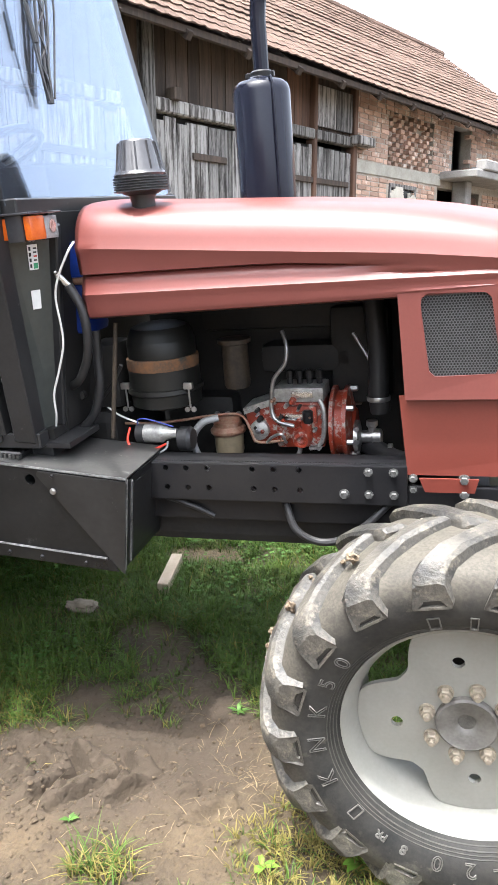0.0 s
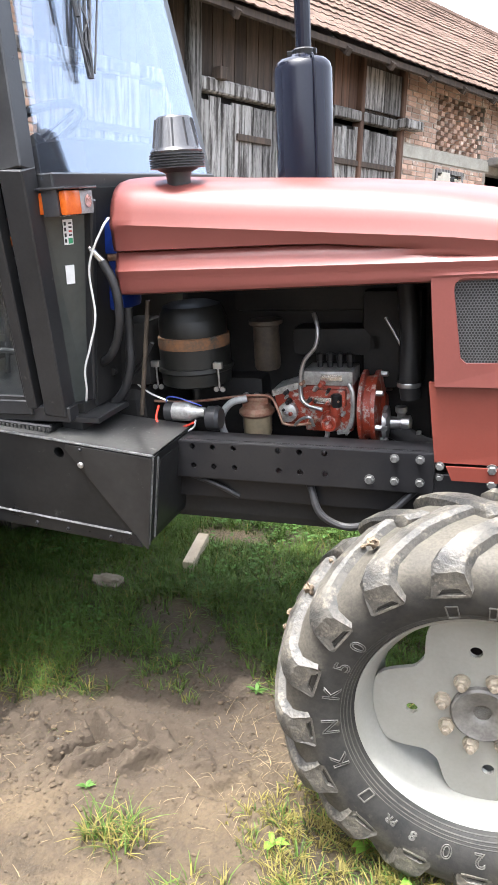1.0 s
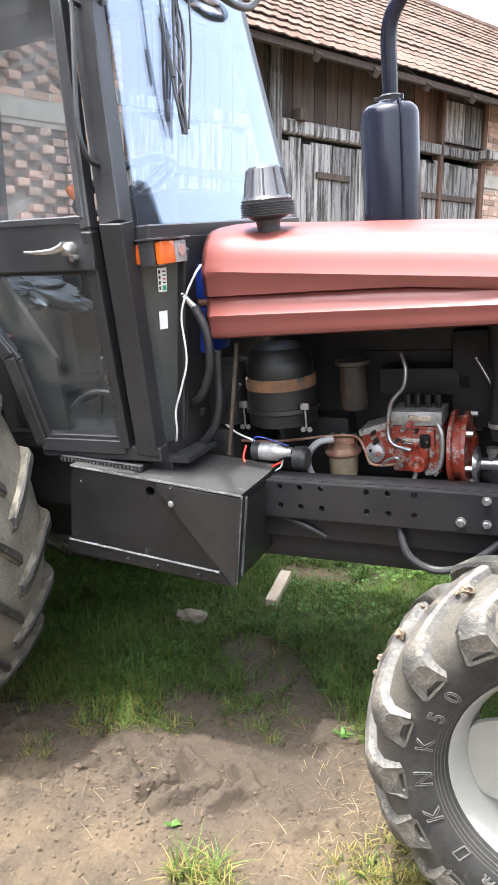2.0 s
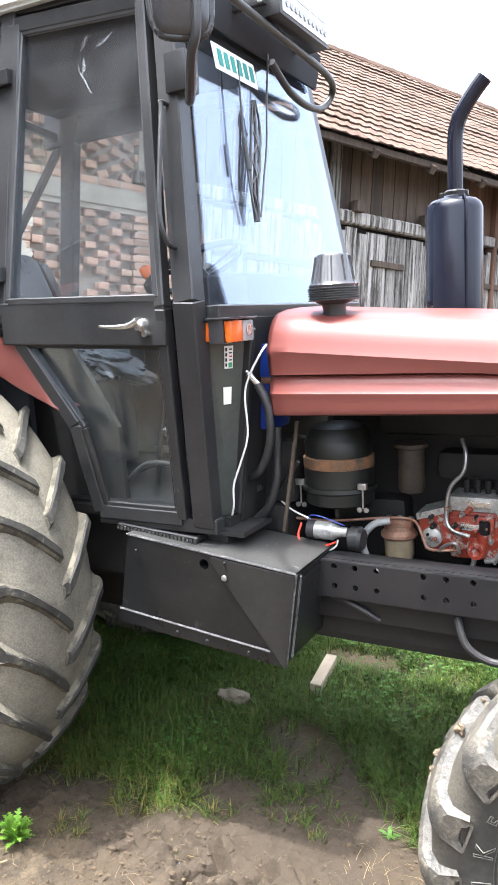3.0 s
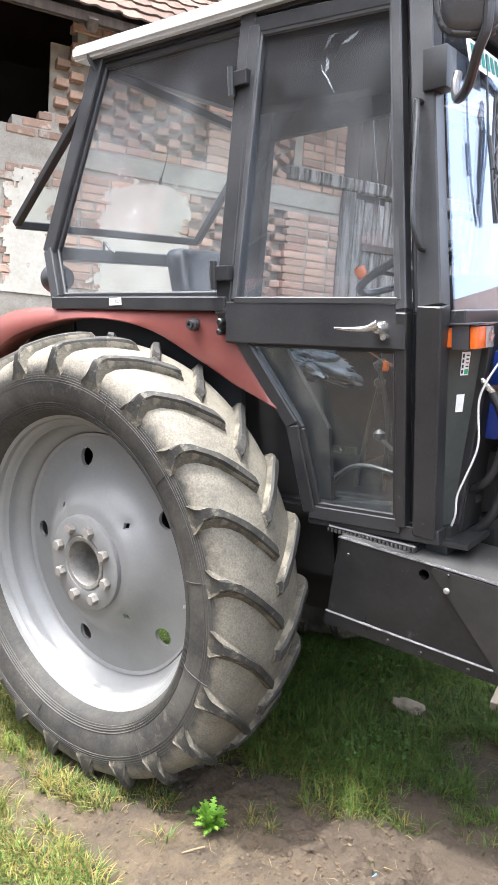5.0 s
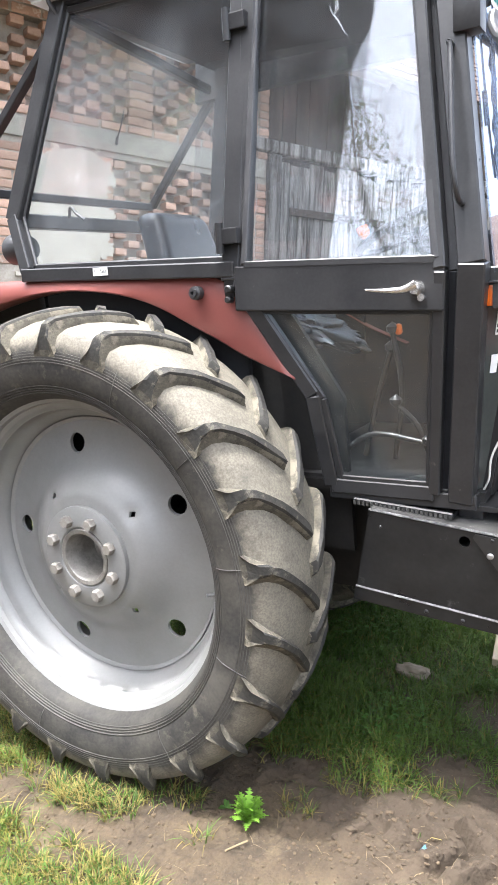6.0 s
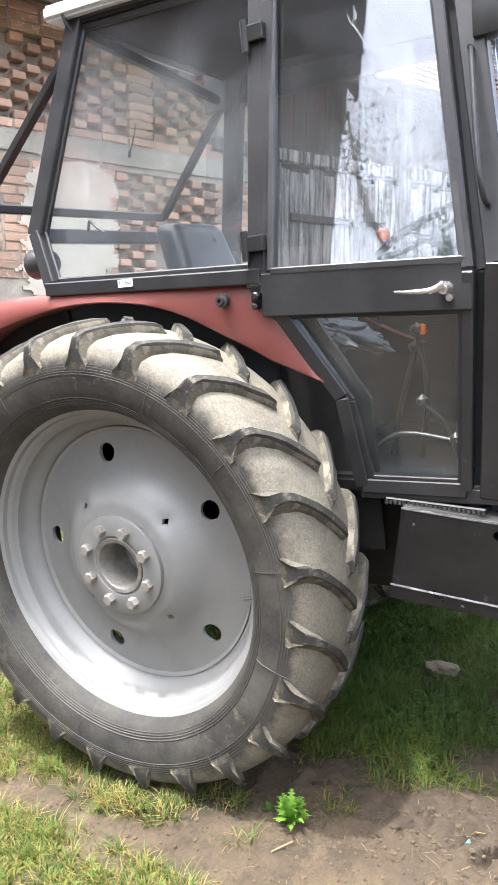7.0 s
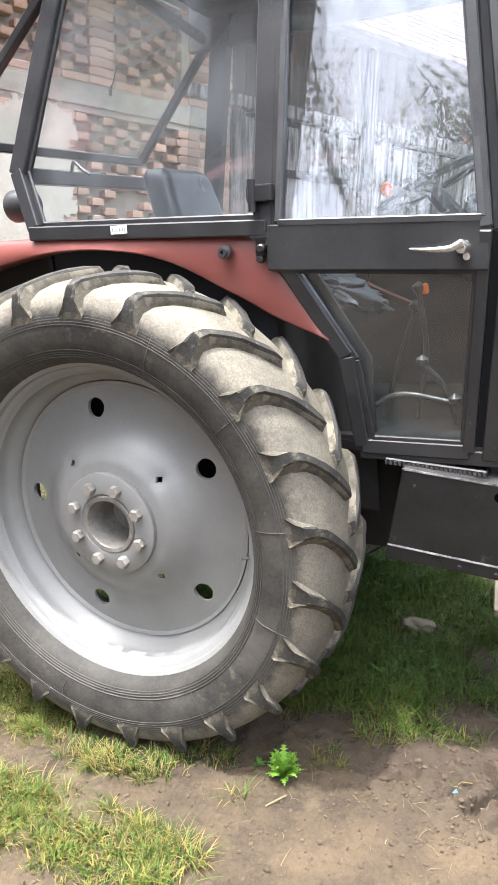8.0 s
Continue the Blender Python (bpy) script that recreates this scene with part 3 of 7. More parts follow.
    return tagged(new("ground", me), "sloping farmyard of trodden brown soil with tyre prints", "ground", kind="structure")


build_ground()


def on_ground(x, y, dz=0.0):
    """The world point over (x, y) of the tractor's frame, on the soil."""
    p = world_of(x, y, 0)
    return Vector((p.x, p.y, ground_height(p.x, p.y) + ground_bumps(p.x, p.y) + dz))


# ---- barn ----
WALL_A = Vector((-2.317, 4.796, 0.0))
WALL_U = Vector((0.431, 0.9024, 0.0)).normalized()
WALL_OUT = Vector((WALL_U.y, -WALL_U.x, 0.0))
WALL_M = Matrix((WALL_U, -WALL_OUT, Vector((0, 0, 1)))).transposed().to_4x4()
WALL_M.translation = WALL_A
# in the barn's frame: x along the wall, y into the barn, z up

barn = empty("barn", WALL_M, "old brick and timber barn with a clay tile roof", "barn")
BAND0, BAND1 = 3.03, 3.19


def in_lattice(s, z):
    if -1.5 < s < -0.42 and 2.0 < z < 2.98:
        return True
    if -2.75 < s < -0.35 and 3.32 < z < 4.0 and not -1.3 < s < -1.14:
        return True
    if 7.55 < s < 9.05 and 3.22 < z < 4.05:
        return True
    return False


def in_opening(s, z):
    return (9.85 < s < 10.6 and 3.3 < z < 4.15) or (7.6 < s < 8.5 and z < 2.92) or (9.3 < s < 11.2 and z < 2.95) or (s < -2.62 and z > 3.5 + 0.35 * (s + 2.62))


def build_barn_wall():
    wall = part("wall", box(-6.5, 0.2, 0.012, 0.3, -0.3, 1.98), M_MORTAR, barn, "crumbling lime mortar bed")
    bm = bmesh.new()
    cell = 0.077
    for s0, s1 in ((-6.5, 0.2), (6.47, 13.5)):
        z = 1.98
        while z < 4.3:
            s, run = s0, None
            while s < s1 - 1e-6:
                e = min(s + 0.13, s1)
                solid = not in_lattice(s + 0.065, z + cell / 2) and not in_opening(s + 0.065, z + cell / 2)
                if solid and run is None:
                    run = s
                if (not solid or e >= s1 - 1e-6) and run is not None:
                    put_box(bm, run, e if solid else s, 0.012, 0.24, z, z + cell)
                    run = None
                s = e
            z += cell
    ob = part("mortar_bed", bm, M_MORTAR, wall); ob["kind"] = "stuff"
    part("lower_mortar", box(6.47, 13.5, 0.012, 0.3, -0.3, 1.98), M_MORTAR, wall)
    # a near-black sheet puts the darkness of the barn's inside into colour
    part("void", box(-6.5, 13.5, 1.6, 1.65, -0.3, 4.3), M_VOID, barn, "near-black sheet in place of the unlit barn inside")
    for s0, s1, z0, z1 in ((-1.53, -0.4, 1.98, 3.0), (-2.8, -0.33, 3.28, 4.05), (7.5, 9.1, 3.2, 4.1)):
        part("inner_leaf", box(s0, s1, 0.125, 0.16, z0, z1), M_MORTAR, wall)
    part("concrete_band", box(-2.62, 0.16, -0.012, 0.26, BAND0, BAND1, bevel=0.01), M_BAND, barn)
    part("concrete_band", box(6.47, 9.4, -0.012, 0.26, BAND0 - 0.02, BAND1, bevel=0.01), M_BAND, barn)
    # bricks
    rnd = random.Random(4)
    shapes = []
    for w in (0.125, 0.25):
        for k in range(4):
            b = box(-w / 2 + 0.005, w / 2 - 0.005, 0, 0.115, -0.033, 0.033, bevel=0.007, seg=1)
            for v in b.verts:
                v.co += Vector((rnd.uniform(-1, 1), rnd.uniform(-1, 1), rnd.uniform(-1, 1))) * 0.0035
            me = bpy.data.meshes.new("brick")
            b.to_mesh(me); b.free()
            me.materials.append(M_BRICK)
            shapes.append((w, me))
    spots = []
    for s0, s1 in ((-3.3, 0.2), (6.47, 12.6)):
        z, row = 1.98 + 0.0385, 0
        while z < 4.3:
            s = s0 + (0.0 if row % 2 else 0.13)
            while s < s1 - 0.06:
                lat = in_lattice(s + 0.06, z)
                w = 0.125 if lat or s + 0.26 > s1 or rnd.random() < 0.14 else 0.25
                if lat:
                    keep = ((round((s - s0) / 0.13) + row) % 2 == 0) and rnd.random() > 0.03
                else:
                    keep = not in_opening(s + w / 2, z) and not (BAND0 - 0.03 < z < BAND1 + 0.02) and rnd.random() > 0.012
                if w == 0.25 and in_lattice(s + 0.19, z):
                    w = 0.125
                if keep:
                    turn = rnd.uniform(-1.2, 1.2)
                    if -0.95 < s < -0.42 and 3.3 < z < 3.75:
                        turn = rnd.uniform(-28, 28)
                    spots.append((s + w / 2, rnd.uniform(-0.006, 0.006) + (rnd.uniform(-0.015, 0.03) if lat else 0), z + rnd.uniform(-0.003, 0.003), turn, w))
                s += w + 0.01 if not lat else 0.13
            z += 0.077; row += 1
    near = [q for q in spots if -2.4 < q[0] < 0.2 and 2.1 < q[2] < 3.9][:300]
    nearset = set(near)
    for s, d, z, turn, w in near:
        ob = new("brick", rnd.choice([m for ww, m in shapes if ww == w]))
        ob.parent = wall
        ob.matrix_local = pose(s, d, z, 0, turn, rnd.uniform(-1.5, 1.5))
    verts, faces = [], []
    for q in spots:
        if q in nearset:
            continue
        s, d, z, turn, w = q
        me = rnd.choice([m for ww, m in shapes if ww == w])
        mt = pose(s, d, z, 0, turn, rnd.uniform(-1.5, 1.5))
        o = len(verts)
        verts += [mt @ v.co for v in me.vertices]
        faces += [[o + i for i in p.vertices] for p in me.polygons]
    me = bpy.data.meshes.new("brickwork")
    me.from_pydata(verts, [], faces)
    me.materials.append(M_BRICK)
    ob = new("brickwork", me)
    ob.parent = wall
    ob["kind"] = "stuff"
    # thin plaster left on the bricks, broken away at its edges and over single bricks
    cell = 0.015
    for s0, s1, z0, z1, seed in ((-2.46, -1.42, 1.85, 3.06, 1), (-3.3, -2.62, 1.9, 2.95, 2), (7.6, 8.6, 2.0, 2.9, 3)):
        verts, faces, at = [], [], {}

        def corner(i, j, back):
            key = (i, j, back)
            if key not in at:
                at[key] = len(verts)
                p = (s0 + i * cell, z0 + j * cell)
                verts.append((p[0] + 0.006 * noise.noise((i * 1.7, j * 1.7, 2.0)), 0.012 if back else -0.0105 + 0.002 * noise.noise((p[0] * 6, p[1] * 6, 1.0)), p[1] + 0.006 * noise.noise((i * 1.7, j * 1.7, 9.0))))
            return at[key]
        ni, nj = int((s1 - s0) / cell), int((z1 - z0) / cell)

        def covered(i, j):
            if not (0 <= i < ni and 0 <= j < nj):
                return False
            u, v = s0 + i * cell, z0 + j * cell
            d = min(u - s0, s1 - u, (z1 - v) * 0.8, (v - z0) + 0.2)
            n = 0.22 * noise.noise((u * 2.6, v * 2.6, seed)) + 0.12 * noise.noise((u * 7, v * 9, seed + 4.0)) + 0.06 * noise.noise((u * 19, v * 26, seed + 7.0)) + 0.03 * noise.noise((u * 50, v * 60, seed))
            return d + n > 0.1
        for i in range(ni):
            for j in range(nj):
                if not covered(i, j):
                    continue
                faces.append([corner(i, j, 0), corner(i + 1, j, 0), corner(i + 1, j + 1, 0), corner(i, j + 1, 0)])
                for di, dj, a, c in ((-1, 0, (i, j + 1), (i, j)), (1, 0, (i + 1, j), (i + 1, j + 1)), (0, -1, (i, j), (i + 1, j)), (0, 1, (i + 1, j + 1), (i, j + 1))):
                    if not covered(i + di, j + dj):
                        faces.append([corner(*a, 0), corner(*a, 1), corner(*c, 1), corner(*c, 0)])
        me = bpy.data.meshes.new("plaster_patch")
        me.from_pydata(verts, [], faces)
        me.materials.append(M_PLASTER)
        ob = new("plaster_patch", me); ob.parent = barn; ob["label"] = "patch of pale peeling plaster"
    return wall


def build_barn_timber():
    rnd = random.Random(8)
    # backing boards in the dark upper part
    s = 0.24
    while s < 6.44:
        w = rnd.uniform(0.16, 0.26)
        brown = 4.75 < s < 5.35
        e = min(s + w - 0.008, 6.45)
        part("board", box(s, e, 0.04 + rnd.uniform(0, 0.012), 0.075, 3.44, 4.4, bevel=0.004, seg=1), M_BROWNWOOD if brown else M_DARKWOOD, barn)
        s += w
    for s0, s1, z0, z1 in ((5.45, 5.95, 3.56, 4.12), (5.97, 6.4, 3.56, 4.12)):
        part("panel", box(s0, s1, -0.01, 0.03, z0, z1, bevel=0.006, seg=1), M_WOOD, barn, "weathered board panel under the eaves")
    for s0, s1, m in ((0.2, 0.36, M_WOOD), (2.12, 2.3, M_WOOD), (5.36, 5.44, M_BROWNWOOD), (6.4, 6.5, M_BROWNWOOD)):
        part("post", box(s0, s1, -0.05, 0.12, 1.2 if s0 > 0.3 else 0.3, 4.35 if s0 > 0.3 else 3.28, bevel=0.012, seg=1), m, barn)
    part("beam", box(-0.45, 2.1, -0.04, 0.1, 3.29, 3.42, bevel=0.015, seg=1), M_WOOD, barn)
    part("beam", box(2.3, 4.75, -0.06, 0.1, 3.3, 3.46, bevel=0.02, seg=1), M_WOOD, barn)
    part("beam", box(4.75, 6.45, -0.05, 0.1, 3.36, 3.5, bevel=0.015, seg=1), M_WOOD, barn)
    for s in (2.5, 3.75):
        part("beam_end", box(s, s + 0.13, -0.14, 0.0, 3.44, 3.58, bevel=0.01, seg=1), M_DARKWOOD, barn)
    for s in (6.3,):
        part("beam_end", box(s, s + 0.5, -0.2, 0.0, 3.38, 3.52, bevel=0.02, seg=1), M_WOOD, barn)
    # near-black backing paints the shade seen between the planks
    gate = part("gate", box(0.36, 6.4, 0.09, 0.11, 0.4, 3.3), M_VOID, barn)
    s = 0.4
    while s < 6.36:
        w = rnd.uniform(0.11, 0.2)
        z1 = 3.28 + rnd.uniform(-0.08, 0.0) + (0.03 if s > 4.7 else 0)
        b = box(s, min(s + w - 0.012, 6.38), 0.0, 0.03, 0.5, z1, bevel=0.004, seg=1)
        lean = rnd.uniform(-0.006, 0.006)
        for v in b.verts:
            v.co.x += (v.co.z - 2) * lean; v.co.y += rnd.uniform(-0.003, 0.003)
        part("plank", b, M_WOOD, gate)
        s += w
    for s0, s1, z in ((2.9, 3.5, 2.83), (2.35, 4.2, 1.7), (4.8, 6.3, 2.75), (0.5, 1.9, 2.7)):
        part("ledge", box(s0, s1, -0.035, 0.0, z, z + 0.08, bevel=0.006, seg=1), M_DARKWOOD, gate)
    for s0, z0, z1 in ((4.0, 2.3, 3.2), (3.62, 2.2, 3.25)):
        part("batten", box(s0, s0 + 0.09, -0.03, 0.0, z0, z1, bevel=0.006, seg=1), M_WOOD, gate)


def build_barn_fittings():
    fr = part("window", box(7.6, 8.5, 0.06, 0.1, 2.2, 2.9), M_GREYWIN, barn)
    for a in ((7.58, 8.52, 2.86, 2.93), (7.58, 7.65, 2.1, 2.9), (8.45, 8.52, 2.1, 2.9), (8.02, 8.07, 2.1, 2.9)):
        part("frame", box(a[0], a[1], -0.005, 0.07, a[2], a[3], bevel=0.005, seg=1), M_WOOD, fr)
    part("balcony_slab", box(9.35, 13.0, -0.75, 0.1, 3.12, 3.26, bevel=0.02, seg=1), M_CONC, barn)
    part("sill", box(9.6, 10.9, -0.8, -0.6, 3.26, 3.44, bevel=0.02, seg=1), M_CONC, barn)
    part("balcony_sheet", box(10.7, 13.2, -0.7, 0.05, 3.44, 3.47, bevel=0.005, seg=1), M_ROOF, barn)
    part("column", box(9.9, 10.15, -0.3, 0.0, 1.6, 3.12, bevel=0.02, seg=1), M_CONC, barn)
    part("lower_door", box(10.2, 11.1, 0.04, 0.08, 1.2, 2.9, bevel=0.01, seg=1), M_BROWNWOOD, barn)


def build_barn_roof():
    e_y, e_z, r_y, r_z = -0.55, 4.13, 3.2, 6.98
    run = math.hypot(r_y - e_y, r_z - e_z)
    pitch = math.atan2(r_z - e_z, r_y - e_y)
    s0, s1 = -7.0, 15.0
    roof = part("roof", plate([(s0, e_y + 0.05, e_z - 0.06), (s1, e_y + 0.05, e_z - 0.06), (s1, r_y, r_z - 0.08), (s0, r_y, r_z - 0.08)], 0.05), M_DARKWOOD, barn, "roof of faded clay tiles")
    part("back_slope", plate([(s0, r_y, r_z - 0.02), (s1, r_y, r_z - 0.02), (s1, 2 * r_y - e_y, e_z), (s0, 2 * r_y - e_y, e_z)], 0.05), M_TILE, roof)
    part("back_wall", box(s0 + 0.5, s1 - 0.5, 2 * r_y - 0.3, 2 * r_y, -0.3, 4.2), M_MORTAR, barn)
    for s, nm in ((-6.5, "end_wall"), (13.3, "end_wall")):
        part(nm, plate([(s, 0, -0.3), (s, 2 * r_y, -0.3), (s, 2 * r_y, 4.3), (s, r_y, 6.8), (s, 0.0, 4.3)], 0.2), M_MORTAR, barn)
    part("eave_board", box(s0, s1, e_y + 0.05, e_y + 0.08, e_z - 0.09, e_z - 0.01, bevel=0.004, seg=1), M_DARKWOOD, roof)
    s = s0 + 0.4
    while s < s1:
        part("rafter", bar((s, e_y + 0.03, e_z - 0.12), (s, 0.4, e_z - 0.12 + 0.95 * math.tan(pitch)), 0.08, 0.1, (0, 1, 0)), M_DARKWOOD, roof)
        s += 1.0
    # one tile: a trough and a roll, thick at its lower edge
    rnd = random.Random(2)
    tw, tl = 0.185, 0.28
    xs = [-0.5, -0.3, -0.1, 0.08, 0.22, 0.36, 0.5]
    zs = [0.005, 0.001, 0.0, 0.003, 0.009, 0.011, 0.006]

    def tile_mesh(j):
        b = bmesh.new()
        rows = []
        for y, dz in ((0.0, 0.02), (tl, 0.0)):
            rows.append([b.verts.new((x * tw, y, z + dz + j.uniform(-0.002, 0.002))) for x, z in zip(xs, zs)])
        low = [b.verts.new((v.co.x, -0.001, v.co.z - 0.014)) for v in rows[0]]
        for i in range(len(xs) - 1):
            b.faces.new((rows[0][i], rows[0][i + 1], rows[1][i + 1], rows[1][i]))
            b.faces.new((low[i], low[i + 1], rows[0][i + 1], rows[0][i]))
        me = bpy.data.meshes.new("roof_tile")
        b.to_mesh(me); b.free()
        me.materials.append(M_TILE)
        return me
    kinds = [tile_mesh(rnd) for _ in range(4)]
    rows = int(run / 0.225)
    step = run / rows
    rot = Matrix.Rotation(pitch, 4, "X")
    verts, faces = [], []
    count = 0
    for r in range(rows):
        d = r * step
        s = s0 + tw / 2
        while s < s1:
            dip = 0.035 * noise.noise((s * 0.35, r * 0.3, 4.0)) + rnd.uniform(-0.004, 0.004)
            m = Matrix.Translation((s + rnd.uniform(-0.004, 0.004), e_y + d * math.cos(pitch), e_z + d * math.sin(pitch) + dip)) @ rot @ Matrix.Rotation(rnd.uniform(-0.012, 0.012), 4, "Z")
            me = rnd.choice(kinds)
            if count < 300 and r < 12 and 1.5 < s < 7.2:
                ob = new("roof_tile", me); ob.parent = roof; ob.matrix_local = m
                count += 1
            else:
                o = len(verts)
                verts += [m @ v.co for v in me.vertices]
                faces += [[o + i for i in p.vertices] for p in me.polygons]
            s += tw
    me = bpy.data.meshes.new("tiling")
    me.from_pydata(verts, [], faces)
    me.materials.append(M_TILE)
    ob = new("tiling", me); ob.parent = roof; ob["kind"] = "stuff"
    s = s0
    while s < s1:
        b = bmesh.new()
        put_lathe(b, [(0.09, 0.0), (0.1, 0.05), (0.11, 0.4)], (s, r_y, r_z - 0.03), "x", seg=10)
        part("ridge_tile", b, M_TILE, roof)
        s += 0.37
    return roof


build_barn_wall()
build_barn_timber()
build_barn_fittings()
build_barn_roof()

# ---- tractor ----
tractor = empty("tractor", TILT, "red and black farm tractor with a glazed cab parked on grass", "tractor")
YC = 0.79


def side(z):
    """Depth of the cab's near side at height z: widest at the belt, leaning in above and below."""
    return 0.215 + (z - 1.66) * 0.2 if z > 1.66 else 0.215 + (1.66 - z) * 0.16


def cab(x, z, off=0.0):
    return Vector((x, side(z) + off, z))


def mirror_y(p):
    return Vector((p[0], 2 * YC - p[1], p[2]))


def lug_mesh(stations, spread, rnd, mats, notch=0.0):
    """One tread bar about the wheel's axis, lofted along stations of (y, base radius, top radius, base half width, top half width), swept back by spread radians."""
    bm = bmesh.new()
    rows = []
    y0, span = stations[0][0], abs(stations[-1][0] - stations[0][0])
    for y, rb, rt, wb, wt in stations:
        row = []
        rm, wm = rb + (rt - rb) * 0.55, wt + (wb - wt) * 0.3
        lag = spread * (abs(y - y0) / span) ** 1.2
        for r, w in ((rb, -wb), (rm, -wm), (rt - 0.008, -wt), (rt, -wt * 0.66), (rt, wt * 0.66), (rt - 0.008, wt), (rm, wm), (rb, wb)):
            a = w / r - lag + rnd.uniform(-0.0035, 0.0035)
            r += rnd.uniform(-0.0025, 0.0025)
            row.append(bm.verts.new((r * math.cos(a), y + rnd.uniform(-0.001, 0.001), r * math.sin(a))))
        rows.append(row)
    for a, b in zip(rows, rows[1:]):
        for i in range(7):
            f = bm.faces.new((a[i], a[i + 1], b[i + 1], b[i]))
            f.material_index = 0 if 2 <= i <= 4 else 1
    end = bm.faces.new(rows[0]); end.material_index = 1
    bm.faces.new(rows[-1][::-1]).material_index = 1
    bmesh.ops.recalc_face_normals(bm, faces=bm.faces[:])
    if notch:
        # a moulded recess in the lug's outer end
        bmesh.ops.inset_individual(bm, faces=[end], thickness=0.009)
        bmesh.ops.inset_individual(bm, faces=[end], thickness=0.003, depth=-notch)
    me = bpy.data.meshes.new("tread_lug")
    bm.to_mesh(me); bm.free()
    for m in mats:
        me.materials.append(m)
    me.polygons.foreach_set("use_smooth", [True] * len(me.polygons))
    me.set_sharp_from_angle(angle=radians(27))
    return me


def tyre(cx, cz, profile, skin, mats, lugs, y_out, y_in, stations, spread, wheel, label, turn):
    """The carcass, and its tread bars as pieces of their own in two staggered rows."""
    ty = part("tyre", lathe(profile, (cx, 0, cz), "y", seg=120, close=True), skin, wheel, label, smooth=32)
    rnd = random.Random(lugs)
    for rowi in (0, 1):
        kinds = [lug_mesh([(y_out + q[0] if rowi == 0 else y_in - q[0], *q[1:]) for q in stations], spread, rnd, mats, 0.012 if lugs < 20 else 0.0) for _ in range(5)]
        for i in range(lugs):
            th = turn + 2 * math.pi * (i + 0.5 * rowi) / lugs + rnd.uniform(-0.006, 0.006)
            ob = new("tread_lug", kinds[i % 5])
            ob.parent = wheel
            ob.matrix_local = Matrix.Translation((cx, 0, cz)) @ Matrix.Rotation(-th, 4, "Y")
    return ty


def rear_wheel():
    cz = 0.77
    prof = [(0.443, 0.145), (0.449, 0.122), (0.453, 0.1), (0.459, 0.086), (0.462, 0.083), (0.472, 0.066), (0.476, 0.062), (0.483, 0.05), (0.485, 0.04), (0.488, 0.025), (0.494, 0.02), (0.498, 0.01), (0.503, 0.004), (0.513, -0.002), (0.517, -0.018), (0.532, -0.028), (0.534, -0.02), (0.522, -0.01), (0.516, 0.01), (0.496, 0.045), (0.48, 0.075), (0.478, 0.21), (0.53, 0.22), (0.53, 0.227), (0.466, 0.21), (0.445, 0.15)]
    wheel = part("rear_wheel", lathe(prof, (0, 0, cz), "y", seg=96, close=True), M_RIM, tractor, "large silver steel wheel with a dusty lugged tyre", smooth=35)
    disc = [(0.449, 0.1), (0.437, 0.108), (0.37, 0.104), (0.32, 0.092), (0.296, 0.081), (0.28, 0.07), (0.268, 0.06), (0.257, 0.051), (0.246, 0.043), (0.235, 0.036), (0.224, 0.029), (0.213, 0.022), (0.2, 0.017), (0.1, 0.014), (0.1, 0.026), (0.2, 0.029), (0.235, 0.048), (0.275, 0.079), (0.322, 0.105), (0.37, 0.117), (0.437, 0.121), (0.449, 0.114)]
    db = lathe(disc, (0, 0, cz), "y", seg=120, close=True)
    # pressed dimples round the square holes
    for v in db.verts:
        for k in range(4):
            a = radians(40 + 90 * k)
            q = math.hypot(v.co.x - 0.235 * math.cos(a), v.co.z - cz - 0.235 * math.sin(a))
            v.co.y += 0.011 * math.exp(-(q / 0.026) ** 2)
    d = part("wheel_disc", db, M_RIM, wheel, "dished silver disc with round holes", smooth=35)
    c = bmesh.new()
    for k in range(5):
        a = radians(29.6 + 72 * k)
        put_lathe(c, [(0.033, 0.0), (0.033, 0.2)], (0.366 * math.cos(a), 0, cz + 0.366 * math.sin(a)), "y", seg=24)
    for k in range(4):
        a = radians(40 + 90 * k)
        put_box(c, 0.235 * math.cos(a) - 0.009, 0.235 * math.cos(a) + 0.009, -0.1, 0.2, cz + 0.235 * math.sin(a) - 0.009, cz + 0.235 * math.sin(a) + 0.009)
    cut(d, c)
    d.data.polygons.foreach_set("use_smooth", [True] * len(d.data.polygons)); d.data.set_sharp_from_angle(angle=radians(35))
    hub = part("hub_ring", lathe([(0.172, 0.016), (0.172, 0.0), (0.166, -0.004), (0.104, -0.004), (0.1, 0.0), (0.097, 0.002)], (0, 0, cz), "y", seg=48, caps=False), M_RIM, wheel, "grey bolted hub flange", smooth=35)
    # bore takes the duller hub colour so its recess reads as shaded
    part("hub_bore", lathe([(0.098, 0.004), (0.098, -0.003), (0.094, -0.006), (0.082, -0.004), (0.077, 0.004), (0.07, 0.06), (0.06, 0.112), (0.03, 0.116), (0.025, 0.122), (0.001, 0.122)], (0, 0, cz), "y", seg=48, caps=False), M_HUBCAP, hub, "hub bore coloured darker for the shade in its depth", smooth=35)
    for k in range(8):
        a = radians(22.5 + 45 * k)
        b = bmesh.new()
        hexnut(b, (0.13 * math.cos(a), -0.004, cz + 0.13 * math.sin(a)), 0.02, 0.024)
        part("wheel_bolt", b, M_NUTR, hub)
    a = radians(-7)
